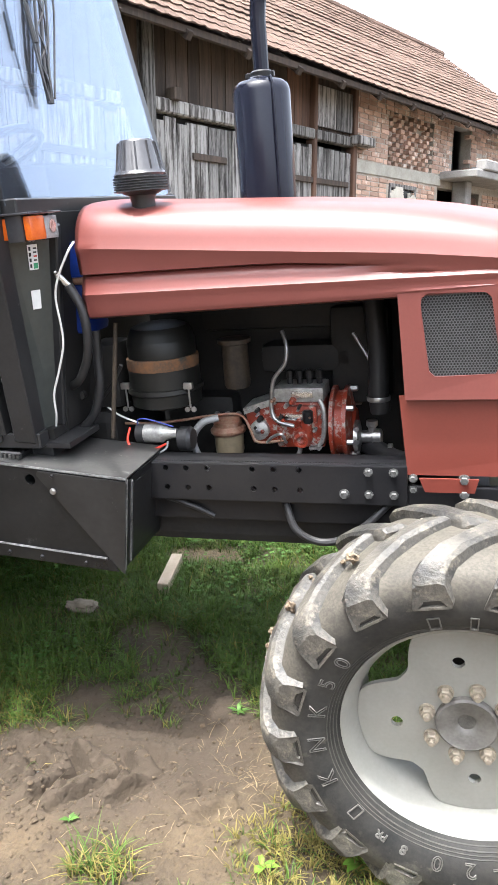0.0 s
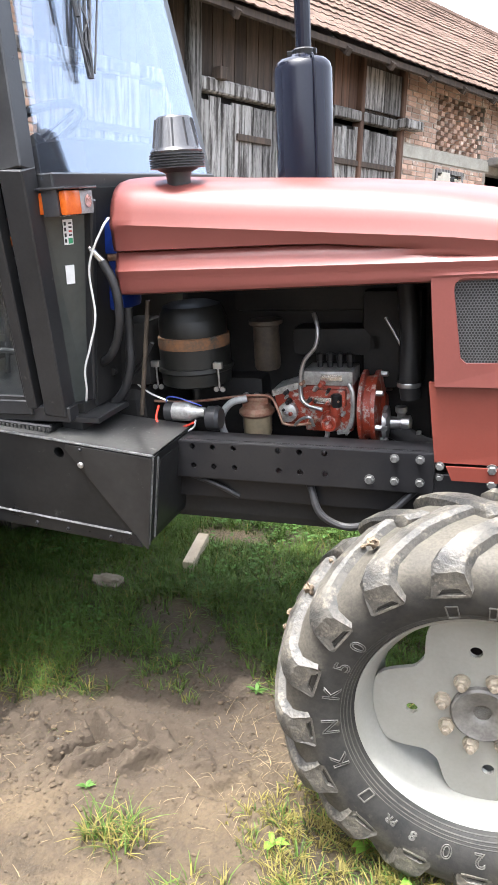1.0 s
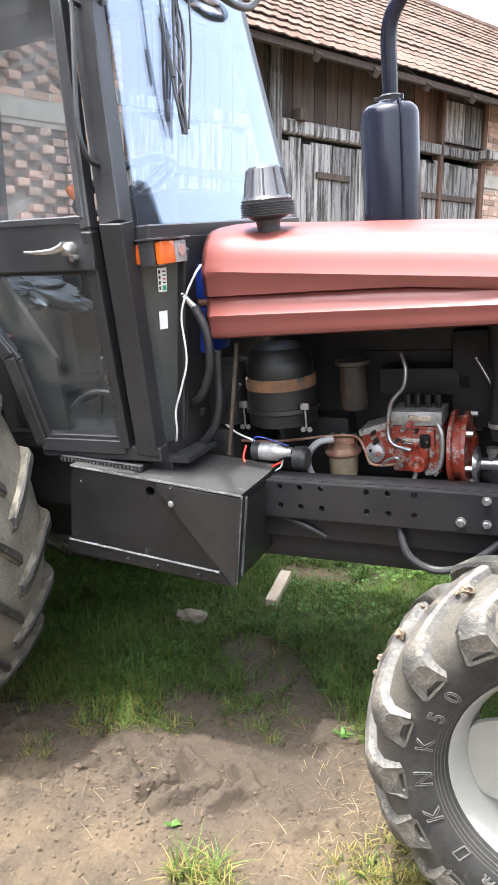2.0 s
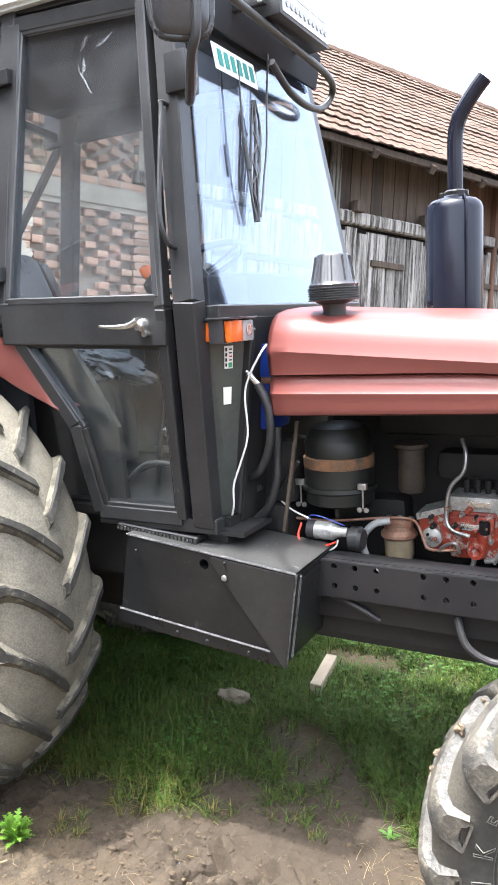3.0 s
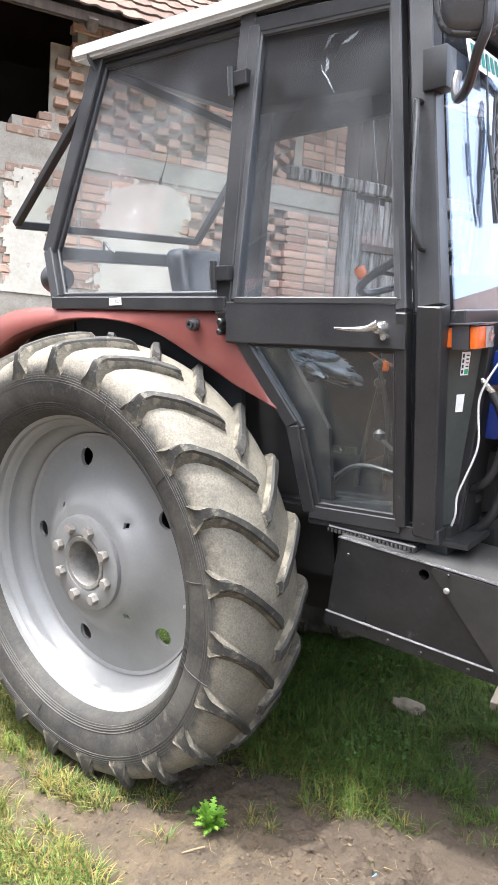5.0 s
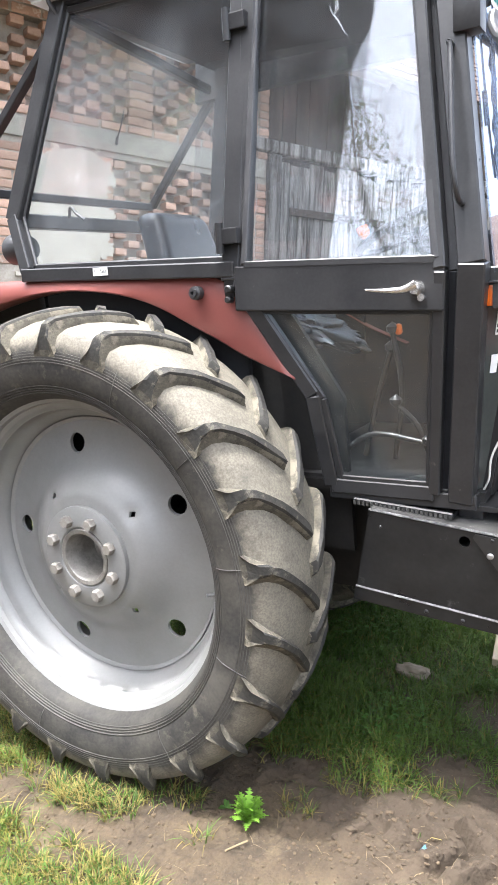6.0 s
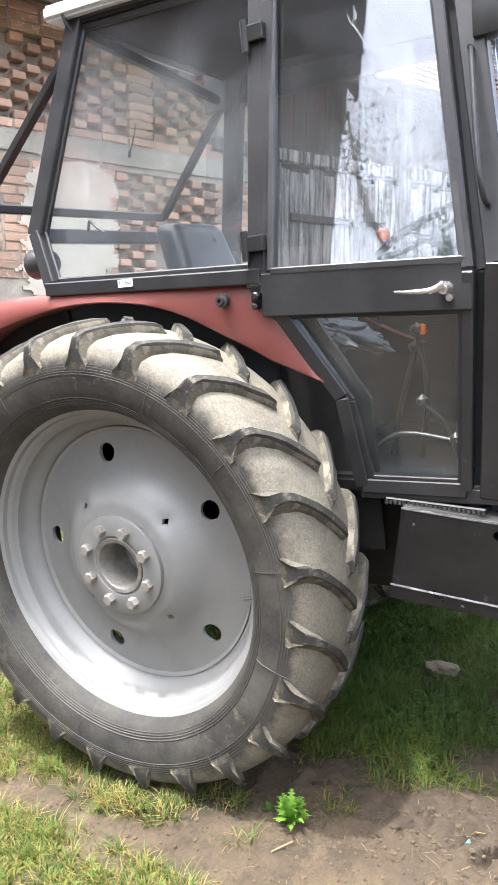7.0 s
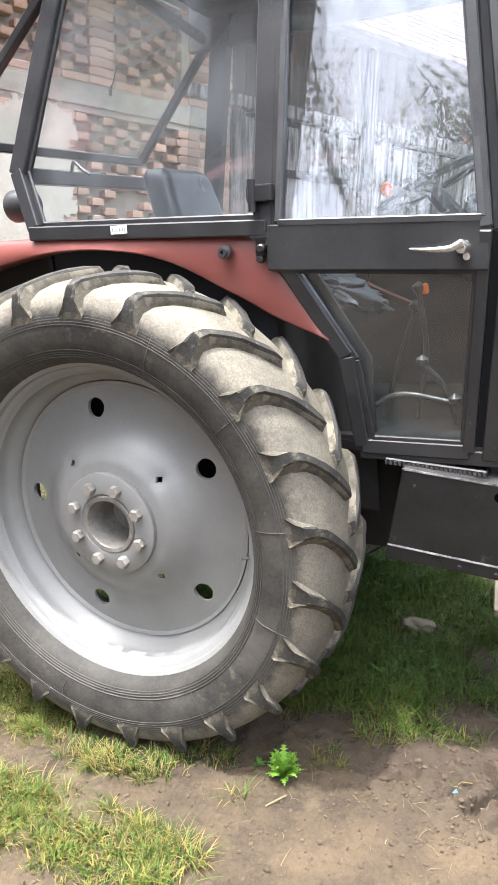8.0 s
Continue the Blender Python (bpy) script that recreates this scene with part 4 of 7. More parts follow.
    part("valve", tube([(0.492 * math.cos(a), 0.045, cz + 0.492 * math.sin(a)), (0.484 * math.cos(a), 0.022, cz + 0.484 * math.sin(a)), (0.47 * math.cos(a), 0.006, cz + 0.47 * math.sin(a))], 0.0055), M_STEEL, wheel)
    tp = [(0.53, -0.028), (0.54, -0.056), (0.556, -0.074), (0.605, -0.098), (0.66, -0.102), (0.70, -0.098), (0.728, -0.085), (0.749, -0.06), (0.765, -0.02), (0.774, 0.03), (0.777, 0.085), (0.774, 0.14), (0.765, 0.19), (0.749, 0.23), (0.728, 0.255), (0.70, 0.267), (0.66, 0.272), (0.6, 0.266), (0.55, 0.245), (0.53, 0.22), (0.5, 0.18), (0.5, 0.02)]
    st = [(-0.003, 0.668, 0.69, 0.042, 0.027), (-0.007, 0.678, 0.73, 0.043, 0.019), (0.003, 0.69, 0.76, 0.043, 0.0155), (0.022, 0.712, 0.777, 0.038, 0.0155), (0.052, 0.735, 0.786, 0.031, 0.0165), (0.09, 0.752, 0.796, 0.027, 0.018), (0.13, 0.764, 0.802, 0.025, 0.0195), (0.165, 0.768, 0.804, 0.026, 0.0205), (0.183, 0.769, 0.802, 0.029, 0.0205), (0.19, 0.769, 0.788, 0.031, 0.019)]
    tyre(0, cz, tp, dusted("dusty_rear_tyre", 0, cz, 0.684, 0.714, (0.142, 0.128, 0.1), rubber=(0.019, 0.0188, 0.018), worn=(0.058, 0.054, 0.046), ragged=0.1), (M_LUG, M_LUGSIDE), 23, -0.1, 0.27, st, 0.23, wheel, "dusty black tyre with deep angled lugs", radians(8.4))
    # fine ridges round the sidewall
    for r, y in ((0.652, -0.1022), (0.66, -0.1022), (0.668, -0.1014), (0.676, -0.1003), (0.684, -0.0992), (0.556, -0.0745), (0.563, -0.079), (0.57, -0.0828), (0.578, -0.087)):
        part("sidewall_ridge", lathe([(r - 0.0018, y + 0.003), (r - 0.001, y - 0.0007), (r + 0.001, y - 0.0007), (r + 0.0018, y + 0.003)], (0, 0, cz), "y", seg=120, close=True), M_RUBBER, wheel)
    # moulding lines across the sidewall
    for deg in (64, 37, 8, -19, -58, 118, 161, 205, 251):
        a = radians(deg)
        part("mould_line", tube([(r * math.cos(a), y, cz + r * math.sin(a)) for r, y in ((0.56, -0.0762), (0.605, -0.0982), (0.66, -0.1022), (0.69, -0.0992))], 0.0012, seg=5), M_RUBBER, wheel)
    wheel.location = (0.008, 0.0, 0.006)
    return wheel


FW = (2.318, -0.012, 0.44)


def front_wheel():
    cx, y0, cz = FW
    prof = [(0.218, 0.075), (0.226, 0.055), (0.228, 0.022), (0.24, 0.004), (0.247, -0.018), (0.257, -0.027), (0.258, -0.02), (0.251, -0.012), (0.246, 0.008), (0.232, 0.03), (0.232, 0.18), (0.257, 0.193), (0.257, 0.2), (0.222, 0.18), (0.216, 0.09)]
    prof = [(r * 1.05, y + y0) for r, y in prof]
    wheel = part("front_wheel", lathe(prof, (cx, 0, cz), "y", seg=96, close=True), M_RIMF, tractor, "grey steel wheel with a muddy lugged tyre", smooth=35)
    # four-lobed plate
    out = []
    for k in range(144):
        a = 2 * math.pi * k / 144
        ph = abs(((a - radians(7)) / (math.pi / 2) + 0.5) % 1.0 - 0.5) * 90
        t = min(1, max(0, (ph - 18) / 24))
        r = 0.238 - 0.066 * (t * t * (3 - 2 * t))
        out.append((cx + r * math.cos(a), y0 + 0.03, cz + r * math.sin(a)))
    pl_ = part("wheel_disc", plate(out, 0.012), M_RIMF, wheel, "four-lobed grey steel disc")
    c = bmesh.new()
    for k in range(4):
        a = radians(7 + 90 * k)
        put_lathe(c, [(0.0135, -0.2), (0.0135, 0.3)], (cx + 0.152 * math.cos(a), 0, cz + 0.152 * math.sin(a)), "y", seg=20)
    cut(pl_, c)
    hub = part("hub_cap", lathe([(0.068, y0 + 0.03), (0.067, y0 + 0.019), (0.062, y0 + 0.015), (0.058, y0 + 0.018), (0.03, y0 + 0.02), (0.022, y0 + 0.026), (0.014, y0 + 0.036), (0.001, y0 + 0.038)], (cx, 0, cz), "y", seg=48), M_HUBCAP, wheel, "worn round metal hub cap", smooth=35)
    for k in range(8):
        a = radians(31 + 45 * k)
        b = bmesh.new()
        c0 = (cx + 0.087 * math.cos(a), y0 + 0.026, cz + 0.087 * math.sin(a))
        put_lathe(b, [(0.018, 0.004), (0.018, -0.003)], c0, "y", seg=16)
        put_lathe(b, [(0.0155, 0), (0.0155, -0.014), (0.013, -0.017)], c0, "y", seg=6)
        put_lathe(b, [(0.008, 0), (0.008, -0.026), (0.006, -0.028)], c0, "y", seg=10)
        part("wheel_nut", b, M_NUT, hub)
    part("axle_housing", lathe([(0.09, y0 + 0.05), (0.105, y0 + 0.12), (0.105, y0 + 0.3), (0.085, y0 + 0.34), (0.001, y0 + 0.34)], (cx, 0, cz), "y", seg=32), M_ENGINE, tractor, smooth=35)
    tp = [(0.272, -0.027), (0.283, -0.046), (0.303, -0.062), (0.335, -0.073), (0.37, -0.074), (0.4, -0.068), (0.42, -0.05), (0.434, -0.01), (0.443, 0.045), (0.445, 0.088), (0.443, 0.13), (0.434, 0.185), (0.42, 0.222), (0.4, 0.24), (0.37, 0.246), (0.335, 0.248), (0.3, 0.24), (0.278, 0.222), (0.265, 0.203), (0.246, 0.17), (0.246, 0.02)]
    tp = [(r, y + y0) for r, y in tp]
    st = [(-0.009, 0.352, 0.376, 0.036, 0.03), (-0.011, 0.358, 0.408, 0.039, 0.031), (0.001, 0.366, 0.431, 0.041, 0.032), (0.02, 0.38, 0.447, 0.042, 0.032), (0.055, 0.4, 0.458, 0.042, 0.033), (0.095, 0.42, 0.464, 0.041, 0.033), (0.135, 0.43, 0.467, 0.041, 0.034), (0.165, 0.432, 0.468, 0.042, 0.035), (0.175, 0.432, 0.456, 0.044, 0.033)]
    tyre(cx, cz, tp, dusted("muddy_front_tyre", cx, cz, 0.345, 0.4, (0.075, 0.067, 0.053), rubber=(0.013, 0.013, 0.013), worn=(0.036, 0.034, 0.03), ragged=0.12), (M_LUGF, M_LUGF), 17, y0 - 0.073, y0 + 0.248, st, 0.42, wheel, "muddy black tyre with raised lettering", radians(16.0))
    for r, y in ((0.277, -0.0356), (0.283, -0.046), (0.289, -0.0509), (0.295, -0.0557)):
        part("sidewall_ridge", lathe([(r - 0.0015, y + y0 + 0.003), (r - 0.0008, y + y0 - 0.0012), (r + 0.0008, y + y0 - 0.0012), (r + 0.0015, y + y0 + 0.003)], (cx, 0, cz), "y", seg=120, close=True), M_RUBBER, wheel)
    return wheel


def arc_text(s, cx, cz, radius, size, mid, y_of, parent, mat, height=0.003, spread=1.0):
    """Raised letters bent round a wheel, read clockwise, feet towards the hub."""
    cu = bpy.data.curves.new("lettering", "FONT")
    cu.body, cu.size, cu.align_x, cu.space_character = s, size, "CENTER", spread
    cu.fill_mode, cu.bevel_depth, cu.bevel_resolution, cu.resolution_u = "NONE", 0.0013, 0, 4
    tmp = new("lettering", cu)
    bpy.context.view_layer.update()
    me = bpy.data.meshes.new_from_object(tmp.evaluated_get(bpy.context.evaluated_depsgraph_get()))
    bpy.data.objects.remove(tmp); bpy.data.curves.remove(cu)
    for v in me.vertices:
        r = radius + v.co.y
        a = mid - v.co.x / radius
        out = height + v.co.z
        v.co = Vector((cx + r * math.cos(a), y_of(r) - out, cz + r * math.sin(a)))
    me.materials.append(mat)
    ob = new("lettering", me)
    ob.parent = parent
    return ob


def smooth_fall(v, a, b):
    t = min(1, max(0, (v - a) / (b - a)))
    return 1 - t * t * (3 - 2 * t)


def build_hood():
    stations = [1.325, 1.345, 1.4, 1.5, 1.6, 1.7, 1.8, 1.9, 2.0, 2.08, 2.14, 2.2, 2.28, 2.36, 2.45, 2.55, 2.65, 2.75, 2.83, 2.88]
    crest_x = [1.32, 1.58, 1.73, 1.945, 2.146, 2.274, 2.373, 2.6, 2.88]
    crest_z = [1.582, 1.56, 1.551, 1.536, 1.514, 1.493, 1.471, 1.42, 1.355]
    bm = bmesh.new()
    rows = []
    for x in stations:
        zb = 1.30 + 0.02 * (x - 1.31)
        crest = float(np.interp(x, crest_x, crest_z))
        ridge = float(np.interp(x, [1.34, 2.175, 2.376, 2.88], [1.482, 1.418, 1.395, 1.33]))
        rib = min(1.361, ridge - 0.03)
        fade = smooth_fall(x, 1.95, 2.16)
        g = min(1.411, ridge - 0.03)
        sec = [(0.012, zb), (0.004, zb + 0.004), (0.0, zb + 0.014), (0.003, rib - 0.02), (-0.0005, rib - 0.008), (-0.002, rib), (0.004, rib + 0.008), (0.009, (rib + g) / 2), (0.005 + 0.012 * fade, g - 0.005), (0.005 + 0.018 * fade, g), (0.004, g + 0.006), (0.001, ridge - 0.013), (-0.003, ridge), (0.003, ridge + 0.012)]
        for t, o in ((0.2, 0.009), (0.4, 0.016), (0.6, 0.026), (0.78, 0.04), (0.92, 0.058), (1.0, 0.075)):
            sec.append((o, ridge + 0.012 + (crest - ridge - 0.012) * t))
        sec += [(0.13, crest + 0.009), (0.22, crest + 0.014), (0.388, crest + 0.017)]
        t = max(0, (x - 2.2) / 0.7)
        tuck = 0.015 if x == stations[0] else 0.0
        row = [Vector((x, 0.402 + o + 0.04 * t * t + tuck, z)) for o, z in sec]
        rows.append(row + [mirror_y(p) for p in row[-2::-1]])
    vv = [[bm.verts.new(p) for p in r] for r in rows]
    for a, b in zip(vv, vv[1:]):
        for i in range(len(a) - 1):
            bm.faces.new((a[i], a[i + 1], b[i + 1], b[i]))
    bm.faces.new(vv[-1])
    bmesh.ops.recalc_face_normals(bm, faces=bm.faces[:])
    hood = part("hood", bm, M_RED, tractor, "faded red sheet metal hood with pressed ribs", smooth=38)
    md = hood.modifiers.new("sheet", "SOLIDIFY"); md.thickness = 0.004; md.offset = -1
    # nose panel with the grille
    for far in (0, 1):
        fy = (lambda p: mirror_y(p)) if far else (lambda p: Vector(p))
        pts = [(2.152, 0.4, 1.354), (2.168, 0.4, 1.066), (2.86, 0.41, 1.066), (2.88, 0.42, 1.29), (2.6, 0.405, 1.33), (2.38, 0.401, 1.354)]
        panel = part("nose_panel", plate([fy(p) for p in pts], -0.006 if far else 0.006), M_RED, tractor, "red side panel round the grille")
        lower = [(2.152, 0.418, 1.072), (2.17, 0.418, 0.862), (2.74, 0.418, 0.862), (2.86, 0.425, 0.98), (2.86, 0.425, 1.072)]
        part("lower_panel", plate([fy(p) for p in lower], -0.006 if far else 0.006), M_REDLOW, panel)
        part("lip", bar(fy((2.168, 0.411, 1.066)), fy((2.85, 0.418, 1.066)), 0.006, 0.02), M_RED, panel)
        if not far:
            c = bmesh.new()
            put_plate(c, [(2.207, 0.3, 1.295), (2.209, 0.3, 1.312), (2.224, 0.3, 1.324), (2.352, 0.3, 1.32), (2.366, 0.3, 1.307), (2.388, 0.3, 1.148), (2.378, 0.3, 1.127), (2.24, 0.3, 1.123), (2.226, 0.3, 1.136)], -0.3)
            cut(panel, c)
            b = bmesh.new()
            h = 0.0072
            nr = 0
            z = 1.115
            while z < 1.328:
                x = 2.198 + (h / 2 if nr % 2 else 0)
                while x < 2.396:
                    ring = []
                    for k in range(6):
                        a = math.pi / 6 + k * math.pi / 3
                        ring.append((math.cos(a), math.sin(a)))
                    o = [b.verts.new((x + c_ * h * 0.577, 0.408, z + s_ * h * 0.577)) for c_, s_ in ring]
                    i_ = [b.verts.new((x + c_ * h * 0.40, 0.408, z + s_ * h * 0.40)) for c_, s_ in ring]
                    for k in range(6):
                        j = (k + 1) % 6
                        b.faces.new((o[k], o[j], i_[j], i_[k]))
                    x += h
                z += h * 0.866; nr += 1
            g = part("grille_mesh", b, M_GRILLE, panel, "black perforated grille")
            part("grille_back", box(2.2, 2.4, 0.44, 0.45, 1.1, 1.33), M_ENGINE, panel)
    part("nose_foot", plate([(2.2, 0.40, 0.862), (2.345, 0.40, 0.862), (2.335, 0.40, 0.825), (2.215, 0.40, 0.825)], 0.006), M_REDLOW, tractor)
    part("nose_front", plate([(2.885, 0.42, 0.9), (2.885, 2 * YC - 0.42, 0.9), (2.885, 2 * YC - 0.42, 1.42), (2.885, 0.42, 1.42)], 0.01), M_RED, tractor)
    return hood


def build_stacks():
    b = bmesh.new()
    mx, my, r = 1.708, 1.0, 0.089
    put_lathe(b, [(0.03, 1.45), (0.03, 1.5), (r, 1.51), (r, 1.875), (r - 0.006, 1.893), (r - 0.02, 1.905), (0.04, 1.912), (0.034, 1.918)], (mx, my, 0), "z", seg=40)
    muf = part("muffler", b, M_MUFFLER, tractor, "tall black cylindrical exhaust muffler", smooth=35)
    part("seam_rib", tube([(mx + r * 0.6, my - r * 0.82, 1.5), (mx + r * 0.6, my - r * 0.82, 1.87), (mx + r * 0.4, my - r * 0.5, 1.905)], 0.004), M_MUFFLER, muf)
    part("exhaust_pipe", tube([(mx + 0.005, my, 1.9), (mx + 0.005, my, 2.0), (mx + 0.006, my, 2.09), (mx + 0.02, my, 2.15), (mx + 0.06, my, 2.21), (mx + 0.095, my, 2.25)], 0.024, seg=16), M_MUFFLER, muf)
    b = bmesh.new()
    put_lathe(b, [(0.033, 1.915), (0.034, 1.93), (0.028, 1.935)], (mx + 0.005, my, 0), "z", seg=20)
    put_box(b, mx - 0.045, mx + 0.045, my - 0.008, my + 0.008, 1.915, 1.932, bevel=0.003)
    part("clamp", b, M_BLACK, muf)
    # air pre-cleaner
    px, py = 1.495, 0.5
    b = bmesh.new()
    put_lathe(b, [(0.034, 1.53), (0.031, 1.585), (0.035, 1.6), (0.05, 1.606), (0.055, 1.612)], (px, py, 0), "z", seg=32)
    pre = part("air_precleaner", b, M_PLASTIC, tractor, "black finned air intake with a smoked cone cap", smooth=35)
    for k in range(6):
        z = 1.61 + 0.0062 * k
        part("fin_ring", lathe([(0.067, z), (0.0725, z + 0.0008), (0.0725, z + 0.0032), (0.067, z + 0.004)], (px, py, 0), "z", seg=40), M_PLASTIC, pre)
    part("core", lathe([(0.067, 1.61), (0.067, 1.646)], (px, py, 0), "z", seg=32), M_PLASTIC, pre)
    b = bmesh.new()
    put_lathe(b, [(0.067, 1.646), (0.069, 1.652), (0.06, 1.662), (0.047, 1.728), (0.042, 1.734), (0.001, 1.736)], (px, py, 0), "z", seg=40)
    part("cone_cap", b, M_SMOKE, pre, smooth=35)
    for k in range(10):
        a = 2 * math.pi * k / 10
        part("cap_rib", bar((px + 0.06 * math.cos(a), py + 0.06 * math.sin(a), 1.662), (px + 0.048 * math.cos(a), py + 0.048 * math.sin(a), 1.728), 0.004, 0.004, bevel=0), M_SMOKE, pre)


def build_cab():
    rail = 0.05
    TOP_R, TOP_B, TOP_D, TOP_F = (-0.16, 2.56), (0.52, 2.50), (0.56, 2.50), (1.07, 2.455)
    frame_m = M_CAB
    shell = part("cab_frame", bar(cab(0.515, 1.0 + 0.62), cab(0.525, 2.53), 0.06, 0.06), frame_m, tractor, "black painted steel cab frame with worn edges")

    def beam(a, b, w=0.05, d=0.05, name="frame_rail", both=True, m=None):
        part(name, bar(a, b, w, d), m or frame_m, shell)
        if both:
            part(name, bar(mirror_y(a), mirror_y(b), w, d), m or frame_m, shell)
    beam(cab(-0.2, 2.585), cab(1.12, 2.515), 0.05, 0.06)
    beam(cab(-0.185, 2.57), cab(-0.385, 1.88), 0.06, 0.05, both=False)
    # far rear post and the lined header over the far windows
    part("rear_post", bar((-0.13, 1.35, 2.56), (-0.28, 1.38, 1.68), 0.085, 0.05), M_LINING, shell)
    part("far_header", plate([(-0.3, 1.33, 2.43), (1.08, 1.33, 2.43), (1.08, 1.36, 2.6), (-0.3, 1.36, 2.6)], 0.03), M_LINING, shell, "black lined header inside the cab")
    beam(cab(-0.385, 1.89), cab(-0.31, 1.70), 0.05, 0.05)
    beam(cab(-0.33, 1.69), cab(0.53, 1.655), 0.045, 0.05)
    # front pillar, cranked at the belt
    beam(cab(1.088, 2.50), cab(1.2, 1.62), 0.066, 0.06, "front_pillar")
    beam(cab(1.2, 1.63), cab(1.146, 0.985), 0.068, 0.06, "front_pillar")
    for a, b in ((cab(1.06, 2.46, 0.03), cab(1.16, 1.61, 0.03)), (cab(1.16, 1.61, 0.03), cab(1.1, 0.99, 0.03))):
        part("door_seal", bar(a, b, 0.06, 0.012), M_LINING, shell)
    beam(cab(0.515, 1.66), cab(0.505, 1.58), 0.035, 0.05, m=M_BLACK)
    # sill
    beam(cab(0.755, 0.985), cab(1.19, 0.985), 0.045, 0.05, "sill")
    # rear rails across and the rear window struts
    for x, z in ((-0.2, 2.57), (-0.385, 1.88), (-0.32, 1.69), (1.09, 2.5)):
        a = cab(x, z)
        part("cross_rail", bar(a, mirror_y(a), 0.05, 0.05, (0, 0, 1)), frame_m, shell)
    part("cowl", bar(cab(1.235, 1.585, 0.03), mirror_y(cab(1.235, 1.585, 0.03)), 0.07, 0.06, (0, 0, 1)), frame_m, shell)
    # roof
    b = bmesh.new()
    put_plate(b, [(-0.29, 0.335, 2.62), (1.10, 0.325, 2.55), (1.10, 2 * YC - 0.325, 2.55), (-0.29, 2 * YC - 0.335, 2.62)], 0.05)
    bmesh.ops.bevel(b, geom=b.edges[:], offset=0.012, segments=3, affect="EDGES")
    r1 = part("roof", b, M_ROOF, shell, "white painted roof panel", smooth=40)
    b = bmesh.new()
    put_plate(b, [(-0.26, 0.43, 2.665), (1.05, 0.42, 2.60), (1.05, 2 * YC - 0.42, 2.60), (-0.26, 2 * YC - 0.43, 2.665)], 0.06)
    bmesh.ops.bevel(b, geom=b.edges[:], offset=0.03, segments=3, affect="EDGES")
    part("roof_crown", b, M_ROOF, r1, smooth=40)
    part("roof_lining", plate([(-0.2, 0.38, 2.55), (-0.2, 1.36, 2.55), (1.08, 1.36, 2.49), (1.08, 0.38, 2.49)], 0.02), M_LINING, shell, "black roof lining")
    # visor over the windscreen
    b = bmesh.new()
    put_plate(b, [(1.10, 0.335, 2.555), (1.185, 0.36, 2.50), (1.185, 2 * YC - 0.36, 2.50), (1.10, 2 * YC - 0.335, 2.555)], 0.03)
    part("visor", b, M_CAB, shell, "black metal visor")
    part("visor_front", plate([(1.185, 0.36, 2.50), (1.165, 0.37, 2.385), (1.165, 2 * YC - 0.37, 2.385), (1.185, 2 * YC - 0.36, 2.50)], 0.012), M_LINING, shell)
    # glass
    def pane(name, pts, m, label=""):
        ob = part(name, plate(pts, 0.005), m, shell, label)
        ob.visible_shadow = False
        return ob
    wa, wb = cab(1.135, 2.44, 0.03), cab(1.245, 1.60, 0.03)
    scr = pane("windscreen", [wa, wb, mirror_y(wb), mirror_y(wa)], M_SCREEN, "large windscreen reflecting the sky")
    sw = [cab(-0.165, 2.535, 0.01), cab(-0.355, 1.89, 0.01), cab(-0.285, 1.715, 0.01), cab(0.49, 1.685, 0.01), cab(0.5, 2.50, 0.01)]
    rw = pane("rear_side_window", sw, M_GLASS, "tinted side window")
    pane("rear_side_window", [mirror_y(p) for p in sw][::-1], M_GLASS)
    for a, b_ in zip(sw, sw[1:] + sw[:1]):
        part("gasket", bar(a + Vector((0, -0.008, 0)), b_ + Vector((0, -0.008, 0)), 0.022, 0.012, (0, 1, 0)), M_PLASTIC, shell)
    fd = [cab(0.57, 2.47, 0.01), cab(0.56, 1.66, 0.01), cab(1.14, 1.63, 0.01), cab(1.05, 2.43, 0.01)]
    pane("far_door_window", [mirror_y(p) for p in fd][::-1], M_GLASS)
    # lower front corner panel
    pa, pb = cab(1.215, 1.55, 0.045), cab(1.16, 1.0, 0.045)
    ob = part("corner_panel", plate([pa, pb, pb + Vector((0.022, 0.045, 0.0)), pa + Vector((0.062, 0.106, 0.0))], 0.01), M_GREYWIN, shell, "smoky grey lower corner panel")
    part("panel_edge", bar(pa + Vector((0.068, 0.116, 0)), pb + Vector((0.029, 0.058, 0)), 0.03, 0.026), frame_m, shell)
    part("pillar_foot", box(1.09, 1.265, 0.325, 0.50, 0.955, 0.972, bevel=0.003), frame_m, shell)
    part("pillar_stub", box(1.13, 1.2, 0.34, 0.40, 0.9, 0.96, bevel=0.005), frame_m, shell)
    # far side below the belt: door skin and mudguard
    part("far_door_skin", plate([mirror_y(cab(x, z, 0.02)) for x, z in ((0.4, 1.66), (0.4, 0.85), (0.94, 0.85), (0.97, 1.66))], 0.01), M_LINING, shell)
    part("far_lower_glass", plate([mirror_y(cab(x, z, 0.02)) for x, z in ((0.96, 1.62), (0.93, 1.0), (1.15, 1.0), (1.2, 1.62))], 0.008), M_GREYWIN, shell)
    part("inner_wall", plate([(-0.32, 0.3, 1.02), (0.5, 0.3, 1.02), (0.5, 0.3, 1.66), (-0.32, 0.3, 1.68)], 0.02), M_LINING, shell)
    part("inner_wall", plate([(-0.32, 2 * YC - 0.3, 1.02), (0.5, 2 * YC - 0.3, 1.02), (0.5, 2 * YC - 0.3, 1.66), (-0.32, 2 * YC - 0.3, 1.68)], 0.02), M_LINING, shell)
